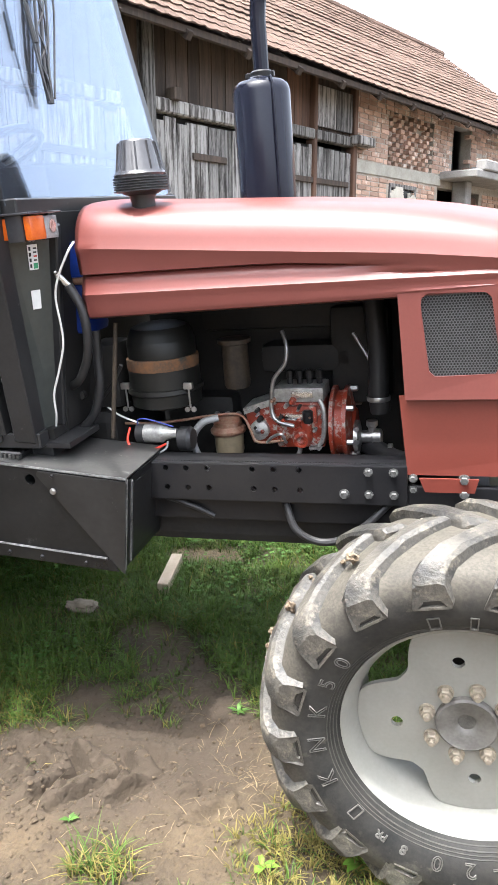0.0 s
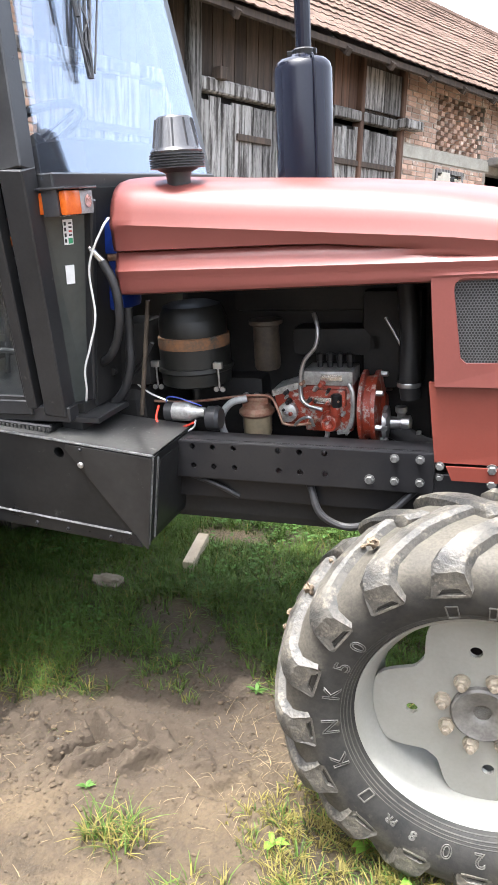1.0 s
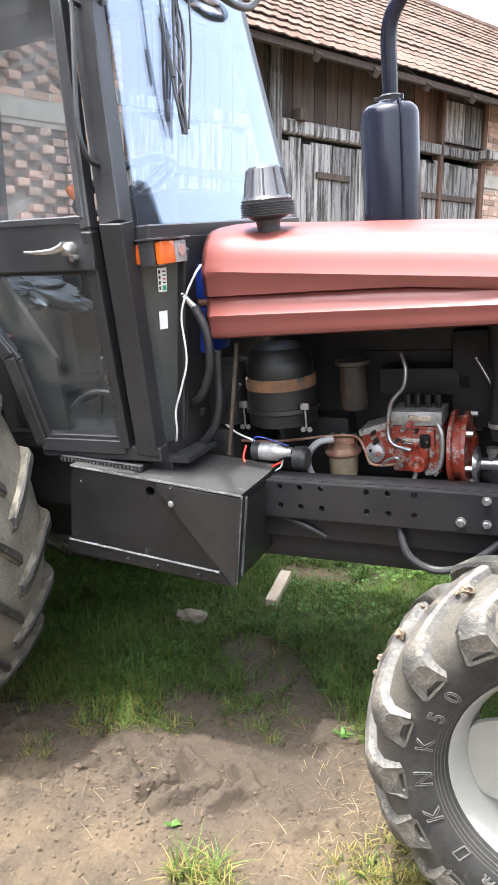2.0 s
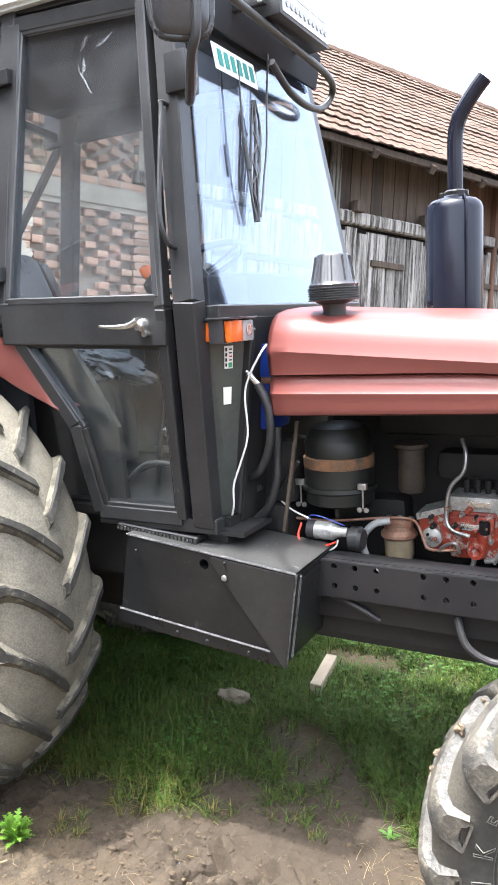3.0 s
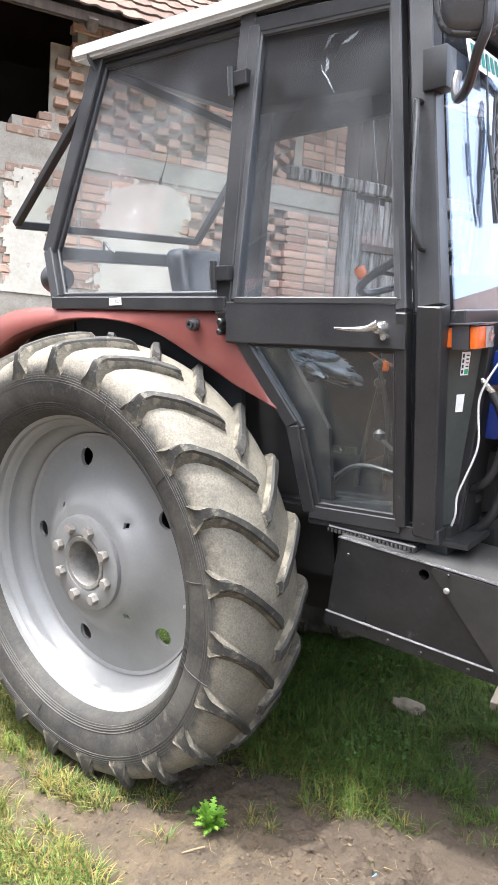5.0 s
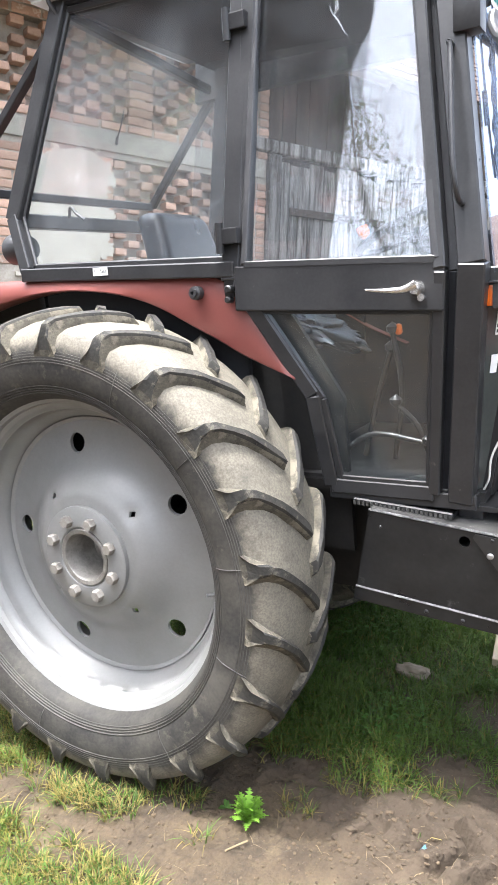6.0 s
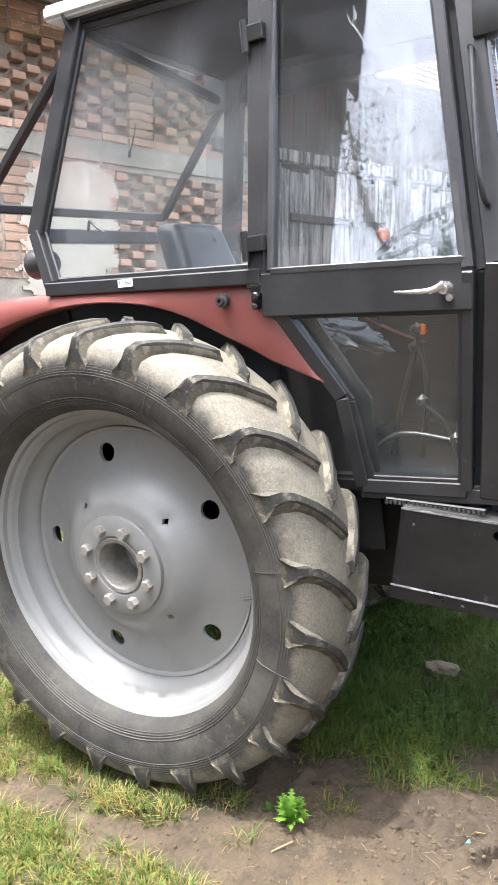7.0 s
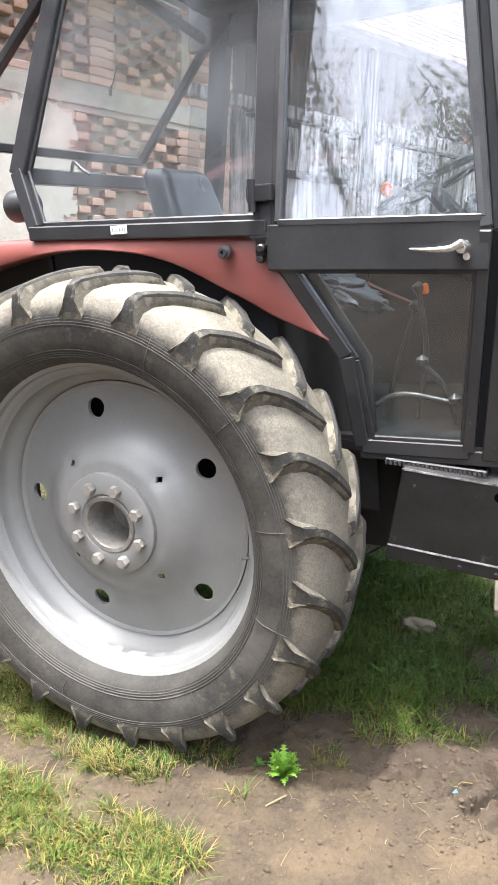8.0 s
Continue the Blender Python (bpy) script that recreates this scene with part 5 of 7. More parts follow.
    part("rear_wall", plate([(-0.3, 0.3, 1.02), (-0.3, 2 * YC - 0.3, 1.02), (-0.34, 2 * YC - 0.3, 1.66), (-0.34, 0.3, 1.66)], 0.02), M_LINING, shell)
    part("floor_mat", plate([(0.55, 0.38, 1.012), (1.15, 0.38, 1.012), (1.15, 1.2, 1.012), (0.55, 1.2, 1.012)], 0.01), M_GUSSET, shell, "worn grey rubber floor mat")
    # firewall and floor close the cab
    part("firewall", plate([(1.19, 0.42, 0.98), (1.26, 0.42, 1.58), (1.26, 2 * YC - 0.42, 1.58), (1.19, 2 * YC - 0.42, 0.98)], 0.02), M_ENGINE, shell)
    part("floor_panel", plate([(-0.34, 0.36, 1.0), (1.2, 0.36, 1.0), (1.2, 2 * YC - 0.36, 1.0), (-0.34, 2 * YC - 0.36, 1.0)], 0.03), M_ENGINE, shell)
    return shell


def build_door():
    D = [cab(0.555, 2.485), cab(0.545, 1.60), cab(0.735, 1.285), cab(0.765, 1.005), cab(1.075, 1.005), cab(1.122, 1.615), cab(1.027, 2.44)]
    D = [p + Vector((0, -0.012, 0)) for p in D]
    door = part("door", bar(D[0], D[1], 0.045, 0.04), M_CAB, tractor, "glazed black cab door with a cranked lower edge")
    for i, (a, b) in enumerate(zip(D[1:], D[2:] + D[:1])):
        part("door_rail", bar(a, b, 0.032 if i in (3, 4) else 0.045, 0.04), M_CAB, door)
    a, b = cab(0.53, 1.60, -0.012), cab(1.133, 1.576, -0.012)
    part("belt_rail", bar(a, b, 0.125, 0.042, (0, 1, 0)), M_CAB, door)
    up = [cab(0.575, 2.46), cab(0.565, 1.665), cab(1.112, 1.642), cab(1.018, 2.42)]
    lo = [cab(0.60, 1.535), cab(0.765, 1.275), cab(0.795, 1.03), cab(1.062, 1.03), cab(1.1, 1.515)]
    for nm, pts, lab in (("upper_glass", up, "tinted door window reflecting the yard"), ("lower_glass", lo, "tinted lower door window")):
        ob = part(nm, plate(pts, 0.005), M_DOORGLASS if nm == "upper_glass" else M_LOWGLASS, door, lab)
        ob.visible_shadow = False
        for p, q in zip(pts, pts[1:] + pts[:1]):
            part("gasket", bar(p + Vector((0, -0.018, 0)), q + Vector((0, -0.018, 0)), 0.02, 0.014, (0, 1, 0), bevel=0.003), M_PLASTIC if nm == "upper_glass" else M_CAB, door)
    # wiped smears on the upper glass
    for line in ([(0.797, 2.357), (0.808, 2.375), (0.821, 2.395), (0.848, 2.397)], [(0.792, 2.324), (0.80, 2.30), (0.818, 2.277), (0.84, 2.24), (0.853, 2.228)], [(0.856, 2.361), (0.88, 2.37), (0.916, 2.39)], [(0.81, 2.34), (0.815, 2.31), (0.805, 2.29)]):
        pts = [cab(x, z, -0.001) for x, z in line]
        b = bmesh.new()
        lines = spline(pts, 6)
        rnd = random.Random(len(line) + int(line[0][1] * 1000))
        rows = []
        for i, p in enumerate(lines):
            w = 0.0055 * math.sin(math.pi * (i + 0.6) / (len(lines) + 0.2)) * rnd.uniform(0.5, 1.3)
            rows.append((b.verts.new(p + Vector((-w, 0, w * 0.6))), b.verts.new(p + Vector((w, 0, -w * 0.6)))))
        for r0, r1 in zip(rows, rows[1:]):
            b.faces.new((r0[0], r0[1], r1[1], r1[0]))
        part("smear", b, M_SMEAR, door)
    # handle
    hb = cab(1.068, 1.572, -0.035)
    b = bmesh.new()
    put_lathe(b, [(0.02, 0.0), (0.02, -0.012), (0.014, -0.03), (0.012, -0.034)], hb, "y", seg=16)
    put_tube(b, [hb + Vector((0.004, -0.03, 0.012)), hb + Vector((-0.03, -0.034, 0.0)), hb + Vector((-0.08, -0.038, 0.0)), hb + Vector((-0.125, -0.036, 0.004))], [0.013, 0.012, 0.011, 0.0105, 0.01, 0.0095, 0.009, 0.0085, 0.008, 0.0075, 0.007, 0.0065, 0.006, 0.0055, 0.005, 0.0045, 0.004, 0.0035, 0.003], seg=10)
    put_lathe(b, [(0.009, 0), (0.009, -0.02)], hb + Vector((0.012, 0, -0.022)), "y", seg=12)
    bmesh.ops.recalc_face_normals(b, faces=b.faces[:])
    part("handle", b, M_CHROME, door, "worn chrome lever handle", smooth=40)
    # hinges
    for z in (2.33, 1.745):
        b = bmesh.new()
        c = cab(0.515, z)
        put_box(b, c.x - 0.035, c.x + 0.04, c.y - 0.05, c.y - 0.02, z - 0.02, z + 0.025, bevel=0.004)
        put_lathe(b, [(0.012, z - 0.045), (0.012, z + 0.04)], (c.x - 0.02, c.y - 0.045, 0), "z", seg=12)
        part("hinge", b, M_CAB, door)
    b = bmesh.new()
    c = cab(0.515, 1.60)
    put_lathe(b, [(0.012, 0), (0.012, -0.024), (0.008, -0.028)], c + Vector((0, -0.02, 0)), "y", seg=16)
    put_lathe(b, [(0.01, 0), (0.01, -0.022), (0.007, -0.026)], c + Vector((-0.005, -0.02, -0.03)), "y", seg=16)
    part("latch_stud", b, M_GUSSET, door)
    # grab rail on the front pillar
    p0, p1 = cab(1.132, 2.14, -0.035), cab(1.166, 1.79, -0.035)
    grab = part("grab_rail", tube([p0 + Vector((0, 0.03, 0)), p0 + Vector((0, -0.02, 0)), p0 + Vector((0.006, -0.03, -0.03)), p1 + Vector((-0.006, -0.03, 0.08)), p1 + Vector((0.004, -0.022, -0.01)), p1 + Vector((0.006, 0.03, -0.025))], 0.0065, seg=10), M_CAB, tractor)
    return door


def build_fender():
    bm = bmesh.new()
    # face of the guard between its arched lower edge and the cab: (x, lower z, upper z)
    line = [(-1.1, 1.22, 1.36), (-0.95, 1.36, 1.52), (-0.78, 1.48, 1.62), (-0.59, 1.566, 1.67), (-0.28, 1.62, 1.672), (-0.03, 1.62, 1.662), (0.19, 1.577, 1.65), (0.38, 1.483, 1.64), (0.46, 1.44, 1.63), (0.525, 1.403, 1.585), (0.60, 1.37, 1.49), (0.69, 1.332, 1.345)]
    low = spline([(x, 0, a) for x, a, _ in line], 4)
    top = spline([(x, 0, b) for x, _, b in line], 4)
    rows = []
    for p, q in zip(low, top):
        y0 = side(1.62) - 0.028
        row = []
        for t, o in ((0.0, 0.10), (0.0, 0.012), (0.04, 0.002), (0.12, 0.0), (0.45, 0.006), (0.8, 0.014), (1.0, 0.03)):
            z = p.z + (q.z - p.z) * t
            row.append(Vector((p.x + (q.x - p.x) * t, y0 + o + max(0, 1.62 - z) * 0.12, z)))
        row.append(Vector((q.x, 0.6 if q.x < 0.46 else y0 + 0.06, q.z + 0.01)))
        rows.append(row)
    vv = [[bm.verts.new(p) for p in r] for r in rows]
    for a, b in zip(vv, vv[1:]):
        for i in range(len(a) - 1):
            bm.faces.new((a[i], a[i + 1], b[i + 1], b[i]))
    bmesh.ops.recalc_face_normals(bm, faces=bm.faces[:])
    f = part("fender", bm, M_RED, tractor, "curved faded red rear mudguard", smooth=40)
    md = f.modifiers.new("sheet", "SOLIDIFY"); md.thickness = 0.004
    me = f.data.copy()
    for v in me.vertices:
        v.co.y = 2 * YC - v.co.y
    me.flip_normals()
    ff = new("fender", me); ff.parent = tractor
    md = ff.modifiers.new("sheet", "SOLIDIFY"); md.thickness = 0.004
    b = bmesh.new()
    put_lathe(b, [(0.02, 0.01), (0.02, -0.012), (0.013, -0.014), (0.013, -0.024), (0.006, -0.024), (0.006, -0.01)], (0.40, 0.19, 1.595), "y", seg=18)
    part("stud", b, M_PLASTIC, f)
    # dark inner guard and axle
    part("inner_guard", plate([(-1.2, 0.44, 1.3), (-0.6, 0.44, 1.67), (0.5, 0.44, 1.66), (0.76, 0.44, 1.25), (0.78, 0.44, 0.75), (-0.9, 0.44, 0.75)], 0.02), M_ENGINE, tractor)
    part("axle", lathe([(0.12, 0.12), (0.14, 0.3), (0.12, 0.5), (0.15, 0.79)], (0, 0, 0.77), "y", seg=24), M_ENGINE, tractor)
    part("gearbox", box(-0.5, 1.3, 0.55, 1.05, 0.55, 1.0, bevel=0.04), M_ENGINE, tractor)
    return f


def build_step_box():
    # a welded box that hangs nose down below the sill
    def P(u, y, w):
        lo = Vector((0.845, y, 0.68)).lerp(Vector((1.418, y, 0.632)), u)
        hi = Vector((0.897, y, 0.955)).lerp(Vector((1.461, y, 0.897)), u)
        return lo.lerp(hi, w)
    L, H = 1.0, 1.0
    y0, y1 = 0.25, 0.515
    bm = bmesh.new()
    v = [bm.verts.new(P(u, y, w)) for w in (0, H) for u, y in ((0, y0), (L, y0), (L, y1), (0, y1))]
    for f in ((0, 1, 5, 4), (1, 2, 6, 5), (2, 3, 7, 6), (3, 0, 4, 7), (4, 5, 6, 7), (3, 2, 1, 0)):
        bm.faces.new([v[i] for i in f])
    bmesh.ops.recalc_face_normals(bm, faces=bm.faces[:])
    bmesh.ops.bevel(bm, geom=bm.edges[:], offset=0.004, segments=2, affect="EDGES")
    bx = part("step_box", bm, M_BOX, tractor, "scuffed black sheet metal box under the cab")
    c = bmesh.new()
    h = P(0.495, 0, 0.87)
    put_lathe(c, [(0.0155, y0 - 0.1), (0.0155, y0 + 0.08)], (h.x, 0, h.z), "y", seg=24)
    cut(bx, c)
    g = [P(0.53, y0 - 0.004, 0.93), P(0.985, y0 - 0.004, -0.03), P(1.0, y0 - 0.004, -0.05), P(0.998, y0 - 0.004, 0.975), P(0.535, y0 - 0.004, 0.975)]
    part("gusset", plate(g, 0.006), M_GUSSET, bx)
    part("lower_flange", plate([P(0.0, y0 - 0.006, 0.12), P(0.0, y0 - 0.006, -0.03), P(0.97, y0 - 0.006, -0.03), P(0.93, y0 - 0.006, 0.1)], 0.006), M_BOX, bx)
    part("weld_edge", bar(P(0.0, y0 - 0.005, 0.125), P(0.91, y0 - 0.005, 0.105), 0.0022, 0.0022), M_WORN, bx)
    part("top_edge", bar(P(0.0, y0 + 0.001, 1.0), P(1.0, y0 + 0.001, 1.0), 0.0022, 0.0022), M_WORN, bx)
    part("end_edge", bar(P(1.0, y0 + 0.001, 0.0), P(1.0, y0 + 0.001, 1.0), 0.0022, 0.0022), M_WORN, bx)
    part("top_plate", plate([P(0.004, y0 + 0.003, 1.012), P(0.996, y0 + 0.003, 1.012), P(0.996, y1, 1.012), P(0.004, y1, 1.012)], 0.003), M_BOXTOP, bx, "dusty scuffed box top")
    for u, w, r in ((0.625, 0.784, 0.009), (0.38, 0.03, 0.006), (0.56, 0.025, 0.006), (0.8, 0.03, 0.005), (0.62, 0.95, 0.005), (0.08, 0.85, 0.004)):
        b = bmesh.new()
        p = P(u, y0 - 0.006, w)
        put_lathe(b, [(r, 0.0), (r, -0.004), (r * 0.6, -0.006)], p, "y", seg=12)
        part("screw", b, M_STEEL if r > 0.007 else M_BLACK, bx)
    # pressed panel and rubbed flange on the end
    part("end_panel", plate([P(1.003, y0 + 0.045, 0.1), P(1.003, y1 - 0.03, 0.1), P(1.003, y1 - 0.03, 0.9), P(1.003, y0 + 0.045, 0.9)], 0.003), M_GUSSET, bx)
    part("end_flange", bar(P(1.003, y0 + 0.03, 0.04), P(1.003, y0 + 0.03, 0.96), 0.003, 0.006), M_WORN, bx)
    # serrated tread plate over it
    a0, a1 = Vector((0.835, 0.335, 0.965)), Vector((1.13, 0.335, 0.945))
    step = part("tread_plate", bar(a0, a1, 0.02, 0.1), M_BOX, tractor, "worn black serrated step edge")
    for k in range(22):
        p = a0.lerp(a1, (k + 0.5) / 22)
        part("tooth", box(p.x - 0.004, p.x + 0.004, 0.279, 0.287, p.z - 0.008, p.z + 0.004), M_BOXTOP, step)
    return bx


def build_chassis():
    rail = part("chassis_rail", box(1.15, 2.17, 0.415, 0.435, 0.773, 0.886, bevel=0.004), M_BLACK, tractor, "long black steel chassis rail with bolt holes")
    c = bmesh.new()
    for x in (1.50, 1.562, 1.625, 1.755, 1.815, 1.885):
        for z in (0.870, 0.812):
            put_lathe(c, [(0.0085, 0.3), (0.0085, 0.5)], (x, 0, z), "y", seg=12)
    cut(rail, c)
    part("rail_flange", box(1.15, 2.17, 0.435, 0.50, 0.876, 0.886), M_BLACK, rail)
    part("rail_lower", box(1.15, 2.9, 0.45, 0.47, 0.70, 0.79, bevel=0.004), M_BLACK, tractor)
    part("front_rail", box(2.17, 2.9, 0.42, 0.44, 0.765, 0.83, bevel=0.004), M_BLACK, tractor)
    for x, z, r in ((2.07, 0.868, 0.014), (2.135, 0.868, 0.014), (2.005, 0.805, 0.016), (2.07, 0.805, 0.014), (2.135, 0.805, 0.014), (2.185, 0.86, 0.013), (2.185, 0.83, 0.011), (2.31, 0.858, 0.016), (2.31, 0.82, 0.015)):
        b = bmesh.new()
        r *= 0.7
        hexnut(b, (x, 0.415 if x < 2.17 else 0.40, z), r, 0.012)
        put_lathe(b, [(r * 1.25, 0.002), (r * 1.25, -0.002)], (x, 0.415 if x < 2.17 else 0.40, z), "y", seg=16)
        part("chassis_bolt", b, M_BOLT, tractor)
    # engine and sump
    part("engine_block", box(1.3, 2.6, 0.86, 1.1, 0.72, 1.33, bevel=0.03), M_ENGINE, tractor, "oily black engine block")
    part("sump", box(1.2, 2.3, 0.5, 1.08, 0.60, 0.76, bevel=0.03), M_ENGINE, tractor)
    # added black sheet, no engine part: keeps the bay's far side dark
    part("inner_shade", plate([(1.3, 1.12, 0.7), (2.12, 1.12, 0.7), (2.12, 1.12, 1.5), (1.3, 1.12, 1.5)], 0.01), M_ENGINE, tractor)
    part("radiator", box(2.16, 2.3, 0.48, 1.1, 0.9, 1.48, bevel=0.01), M_ENGINE, tractor)
    part("front_axle_beam", box(2.2, 2.4, 0.3, 1.3, 0.42, 0.62, bevel=0.04), M_ENGINE, tractor)
    part("drag_link", tube([(1.80, 0.5, 0.80), (1.838, 0.44, 0.756), (1.866, 0.42, 0.692), (1.928, 0.42, 0.658), (1.998, 0.42, 0.67), (2.061, 0.42, 0.715), (2.12, 0.44, 0.77)], 0.0105, seg=10), M_HOSE, tractor)
    part("hose", tube([(1.42, 0.46, 0.775), (1.5, 0.44, 0.765), (1.57, 0.44, 0.74), (1.62, 0.45, 0.71)], 0.008), M_HOSE, tractor)


def far_wheel(wheel, cx):
    """The same wheel on the far side, turned about the tractor's middle."""
    turn = Matrix.Translation((cx, YC, 0)) @ Matrix.Rotation(math.pi, 4, "Z") @ Matrix.Translation((-cx, -YC, 0))
    root = new(wheel.name.split(".")[0], wheel.data)
    root.parent = tractor
    root.matrix_local = turn

    def grow(src, dst):
        for c in src.children:
            ob = new(c.name.split(".")[0], c.data)
            ob.parent = dst
            ob.matrix_local = c.matrix_local.copy()
            grow(c, ob)
    bpy.context.view_layer.update()
    grow(wheel, root)
    return root


far_wheel(rear_wheel(), 0.0)
far_wheel(front_wheel(), FW[0])
build_hood()
build_stacks()
build_cab()
build_door()
build_fender()
build_step_box()
build_chassis()


# ---- things bolted to the tractor ----
def solid(name, bm, mat, parent, label="", smooth=35):
    bmesh.ops.recalc_face_normals(bm, faces=bm.faces[:])
    return part(name, bm, mat, parent, label, smooth)


def build_engine_bay():
    # oil bath air cleaner with clipped bowl
    ax, ay = 1.435, 0.64
    can = solid("air_cleaner", lathe([(0.06, 1.245), (0.085, 1.236), (0.096, 1.215), (0.1, 1.2), (0.103, 1.195), (0.103, 1.15), (0.107, 1.146), (0.108, 1.06), (0.1, 1.055)], (ax, ay, 0), "z", seg=40), M_RUSTCAN, tractor, "dark olive air cleaner canister with rust")
    solid("rust_band", lathe([(0.1045, 1.15), (0.1085, 1.147), (0.1092, 1.122), (0.1082, 1.115)], (ax, ay, 0), "z", seg=40), M_RUST, can)
    solid("bowl", lathe([(0.1, 1.062), (0.114, 1.058), (0.116, 1.046), (0.108, 1.04), (0.106, 1.005), (0.09, 0.998), (0.001, 0.997)], (ax, ay, 0), "z", seg=40), M_RUSTCAN, can, "rusted bowl of the air cleaner")
    for a in (-150, -35):
        c, s = math.cos(radians(a)), math.sin(radians(a))
        b = bmesh.new()
        px, py = ax + 0.122 * c, ay + 0.122 * s
        put_tube(b, [(px, py, 1.075), (px, py, 1.0)], 0.003)
        put_box(b, px - 0.014, px + 0.014, py - 0.008, py + 0.008, 1.058, 1.078, bevel=0.003)
        for k in (-1, 1):
            put_lathe(b, [(0.008, -0.003), (0.008, 0.003)], (px + 0.01 * k, py, 0.996), "y", seg=10)
        solid("wing_clip", b, M_STEEL, can)
    # spin-on oil filter
    f2 = solid("oil_filter", lathe([(0.02, 1.175), (0.052, 1.172), (0.052, 1.16), (0.04, 1.155), (0.041, 1.03), (0.036, 1.02), (0.001, 1.018)], (1.633, 0.74, 0), "z", seg=28), M_BROWN, tractor, "dirty brown oil filter")
    # fuel filter with bowl
    b = bmesh.new()
    put_lathe(b, [(0.05, 0.885), (0.056, 0.892), (0.056, 0.9), (0.045, 0.912), (0.045, 0.925), (0.02, 0.932)], (1.605, 0.69, 0), "z", seg=28)
    put_box(b, 1.565, 1.65, 0.67, 0.71, 0.925, 0.945, bevel=0.005)
    ff = solid("fuel_filter", b, M_COPPER, tractor, "fuel filter with a reddish head")
    solid("glass_bowl", lathe([(0.046, 0.885), (0.045, 0.83), (0.04, 0.815), (0.015, 0.81), (0.001, 0.81)], (1.605, 0.69, 0), "z", seg=28), M_BOWL, ff, "cloudy amber sediment bowl")
    for x in (1.575, 1.61, 1.645):
        b = bmesh.new(); put_lathe(b, [(0.009, 0.94), (0.009, 0.952), (0.005, 0.955)], (x, 0.685, 0), "z", seg=6); solid("fitting", b, M_STEEL, ff)
    # injection pump
    b = bmesh.new()
    put_box(b, 1.765, 1.912, 0.665, 0.78, 0.845, 0.99, bevel=0.012)
    put_box(b, 1.785, 1.895, 0.652, 0.70, 0.925, 0.98, bevel=0.008)
    put_lathe(b, [(0.03, 0.70), (0.03, 0.655), (0.022, 0.648)], (1.845, 0, 0.885), "y", seg=20)
    pump = solid("injection_pump", b, M_PUMPRED, tractor, "chipped red diesel injection pump")
    solid("top_plate", box(1.765, 1.915, 0.66, 0.775, 0.99, 1.033, bevel=0.005), M_ALU, pump, "cast aluminium top plate")
    solid("name_plate", box(1.82, 1.885, 0.655, 0.662, 1.004, 1.024, bevel=0.002), M_CHROME, pump)
    solid("name_plate", box(1.80, 1.865, 0.645, 0.652, 0.938, 0.957, bevel=0.002), M_CHROME, pump)
    for x in (1.805, 1.835, 1.865, 1.895):
        b = bmesh.new()
        put_lathe(b, [(0.009, 1.03), (0.009, 1.05), (0.011, 1.052), (0.011, 1.072), (0.006, 1.076)], (x, 0.72, 0), "z", seg=8)
        solid("delivery_valve", b, M_ENGINE if x < 1.8 else M_BLACK, pump)
    b = bmesh.new()
    put_plate(b, [(1.672, 0.67, 0.955), (1.77, 0.67, 0.985), (1.77, 0.67, 0.87), (1.69, 0.67, 0.86)], -0.09)
    gov = solid("governor", b, M_PUMPRED, pump)
    b = bmesh.new()
    put_plate(b, [(1.668, 0.66, 0.972), (1.77, 0.66, 1.004), (1.772, 0.66, 0.985), (1.67, 0.66, 0.953)], -0.11)
    solid("governor_lid", b, M_ALU, gov)
    for k in range(4):
        b = bmesh.new(); put_lathe(b, [(0.006, 0.0), (0.006, -0.008)], (1.685 + 0.024 * k, 0.66, 0.968 + 0.0075 * k), "y", seg=6); solid("lid_screw", b, M_STEEL, gov)
    solid("governor_cap", lathe([(0.03, 0.67), (0.03, 0.65), (0.02, 0.645)], (1.715, 0, 0.905), "y", seg=20), M_ALU, gov)
    b = bmesh.new()
    put_lathe(b, [(0.001, 0.645), (0.012, 0.64), (0.014, 0.625), (0.022, 0.625), (0.028, 0.64), (0.03, 0.67)], (1.848, 0, 0.882), "y", seg=24)
    put_lathe(b, [(0.016, 0.9), (0.016, 0.935), (0.012, 0.94)], (1.862, 0.655, 0), "z", seg=14)
    solid("feed_pump", b, M_PUMPRED, pump, "small red feed pump")
    solid("priming_knob", lathe([(0.014, 0.93), (0.016, 0.935), (0.016, 0.965), (0.01, 0.97)], (1.868, 0.65, 0), "z", seg=16), M_BLACK, pump)
    rp = random.Random(12)
    for k in range(26):
        x, z = rp.uniform(1.67, 1.92), rp.uniform(0.85, 1.0)
        r = rp.uniform(0.004, 0.0085)
        b = bmesh.new()
        put_lathe(b, [(r * 1.3, 0.662), (r * 1.3, 0.655), (r, 0.655), (r, 0.643 - r), (r * 0.6, 0.64 - r)], (x, 0, z), "y", seg=6)
        solid("pump_bolt", b, rp.choice((M_STEEL, M_ENGINE, M_ALU, M_COPPER, M_PUMPRED)), pump)
    part("pump_pipe", tube([(1.905, 0.65, 1.0), (1.918, 0.64, 0.97), (1.915, 0.64, 0.9), (1.90, 0.64, 0.862), (1.87, 0.65, 0.85)], 0.007), M_ALU, pump)
    part("pump_pipe", tube([(1.80, 0.64, 0.87), (1.79, 0.63, 0.9), (1.76, 0.635, 0.89), (1.74, 0.64, 0.87)], 0.005), M_STEEL, pump)
    # drive flange
    b = bmesh.new()
    put_lathe(b, [(0.03, 1.925), (0.09, 1.925), (0.112, 1.93), (0.112, 1.94), (0.095, 1.944), (0.098, 1.965), (0.112, 1.968), (0.112, 1.98), (0.05, 1.99), (0.04, 2.0)], (0, 0.745, 0.905), "x", seg=36)
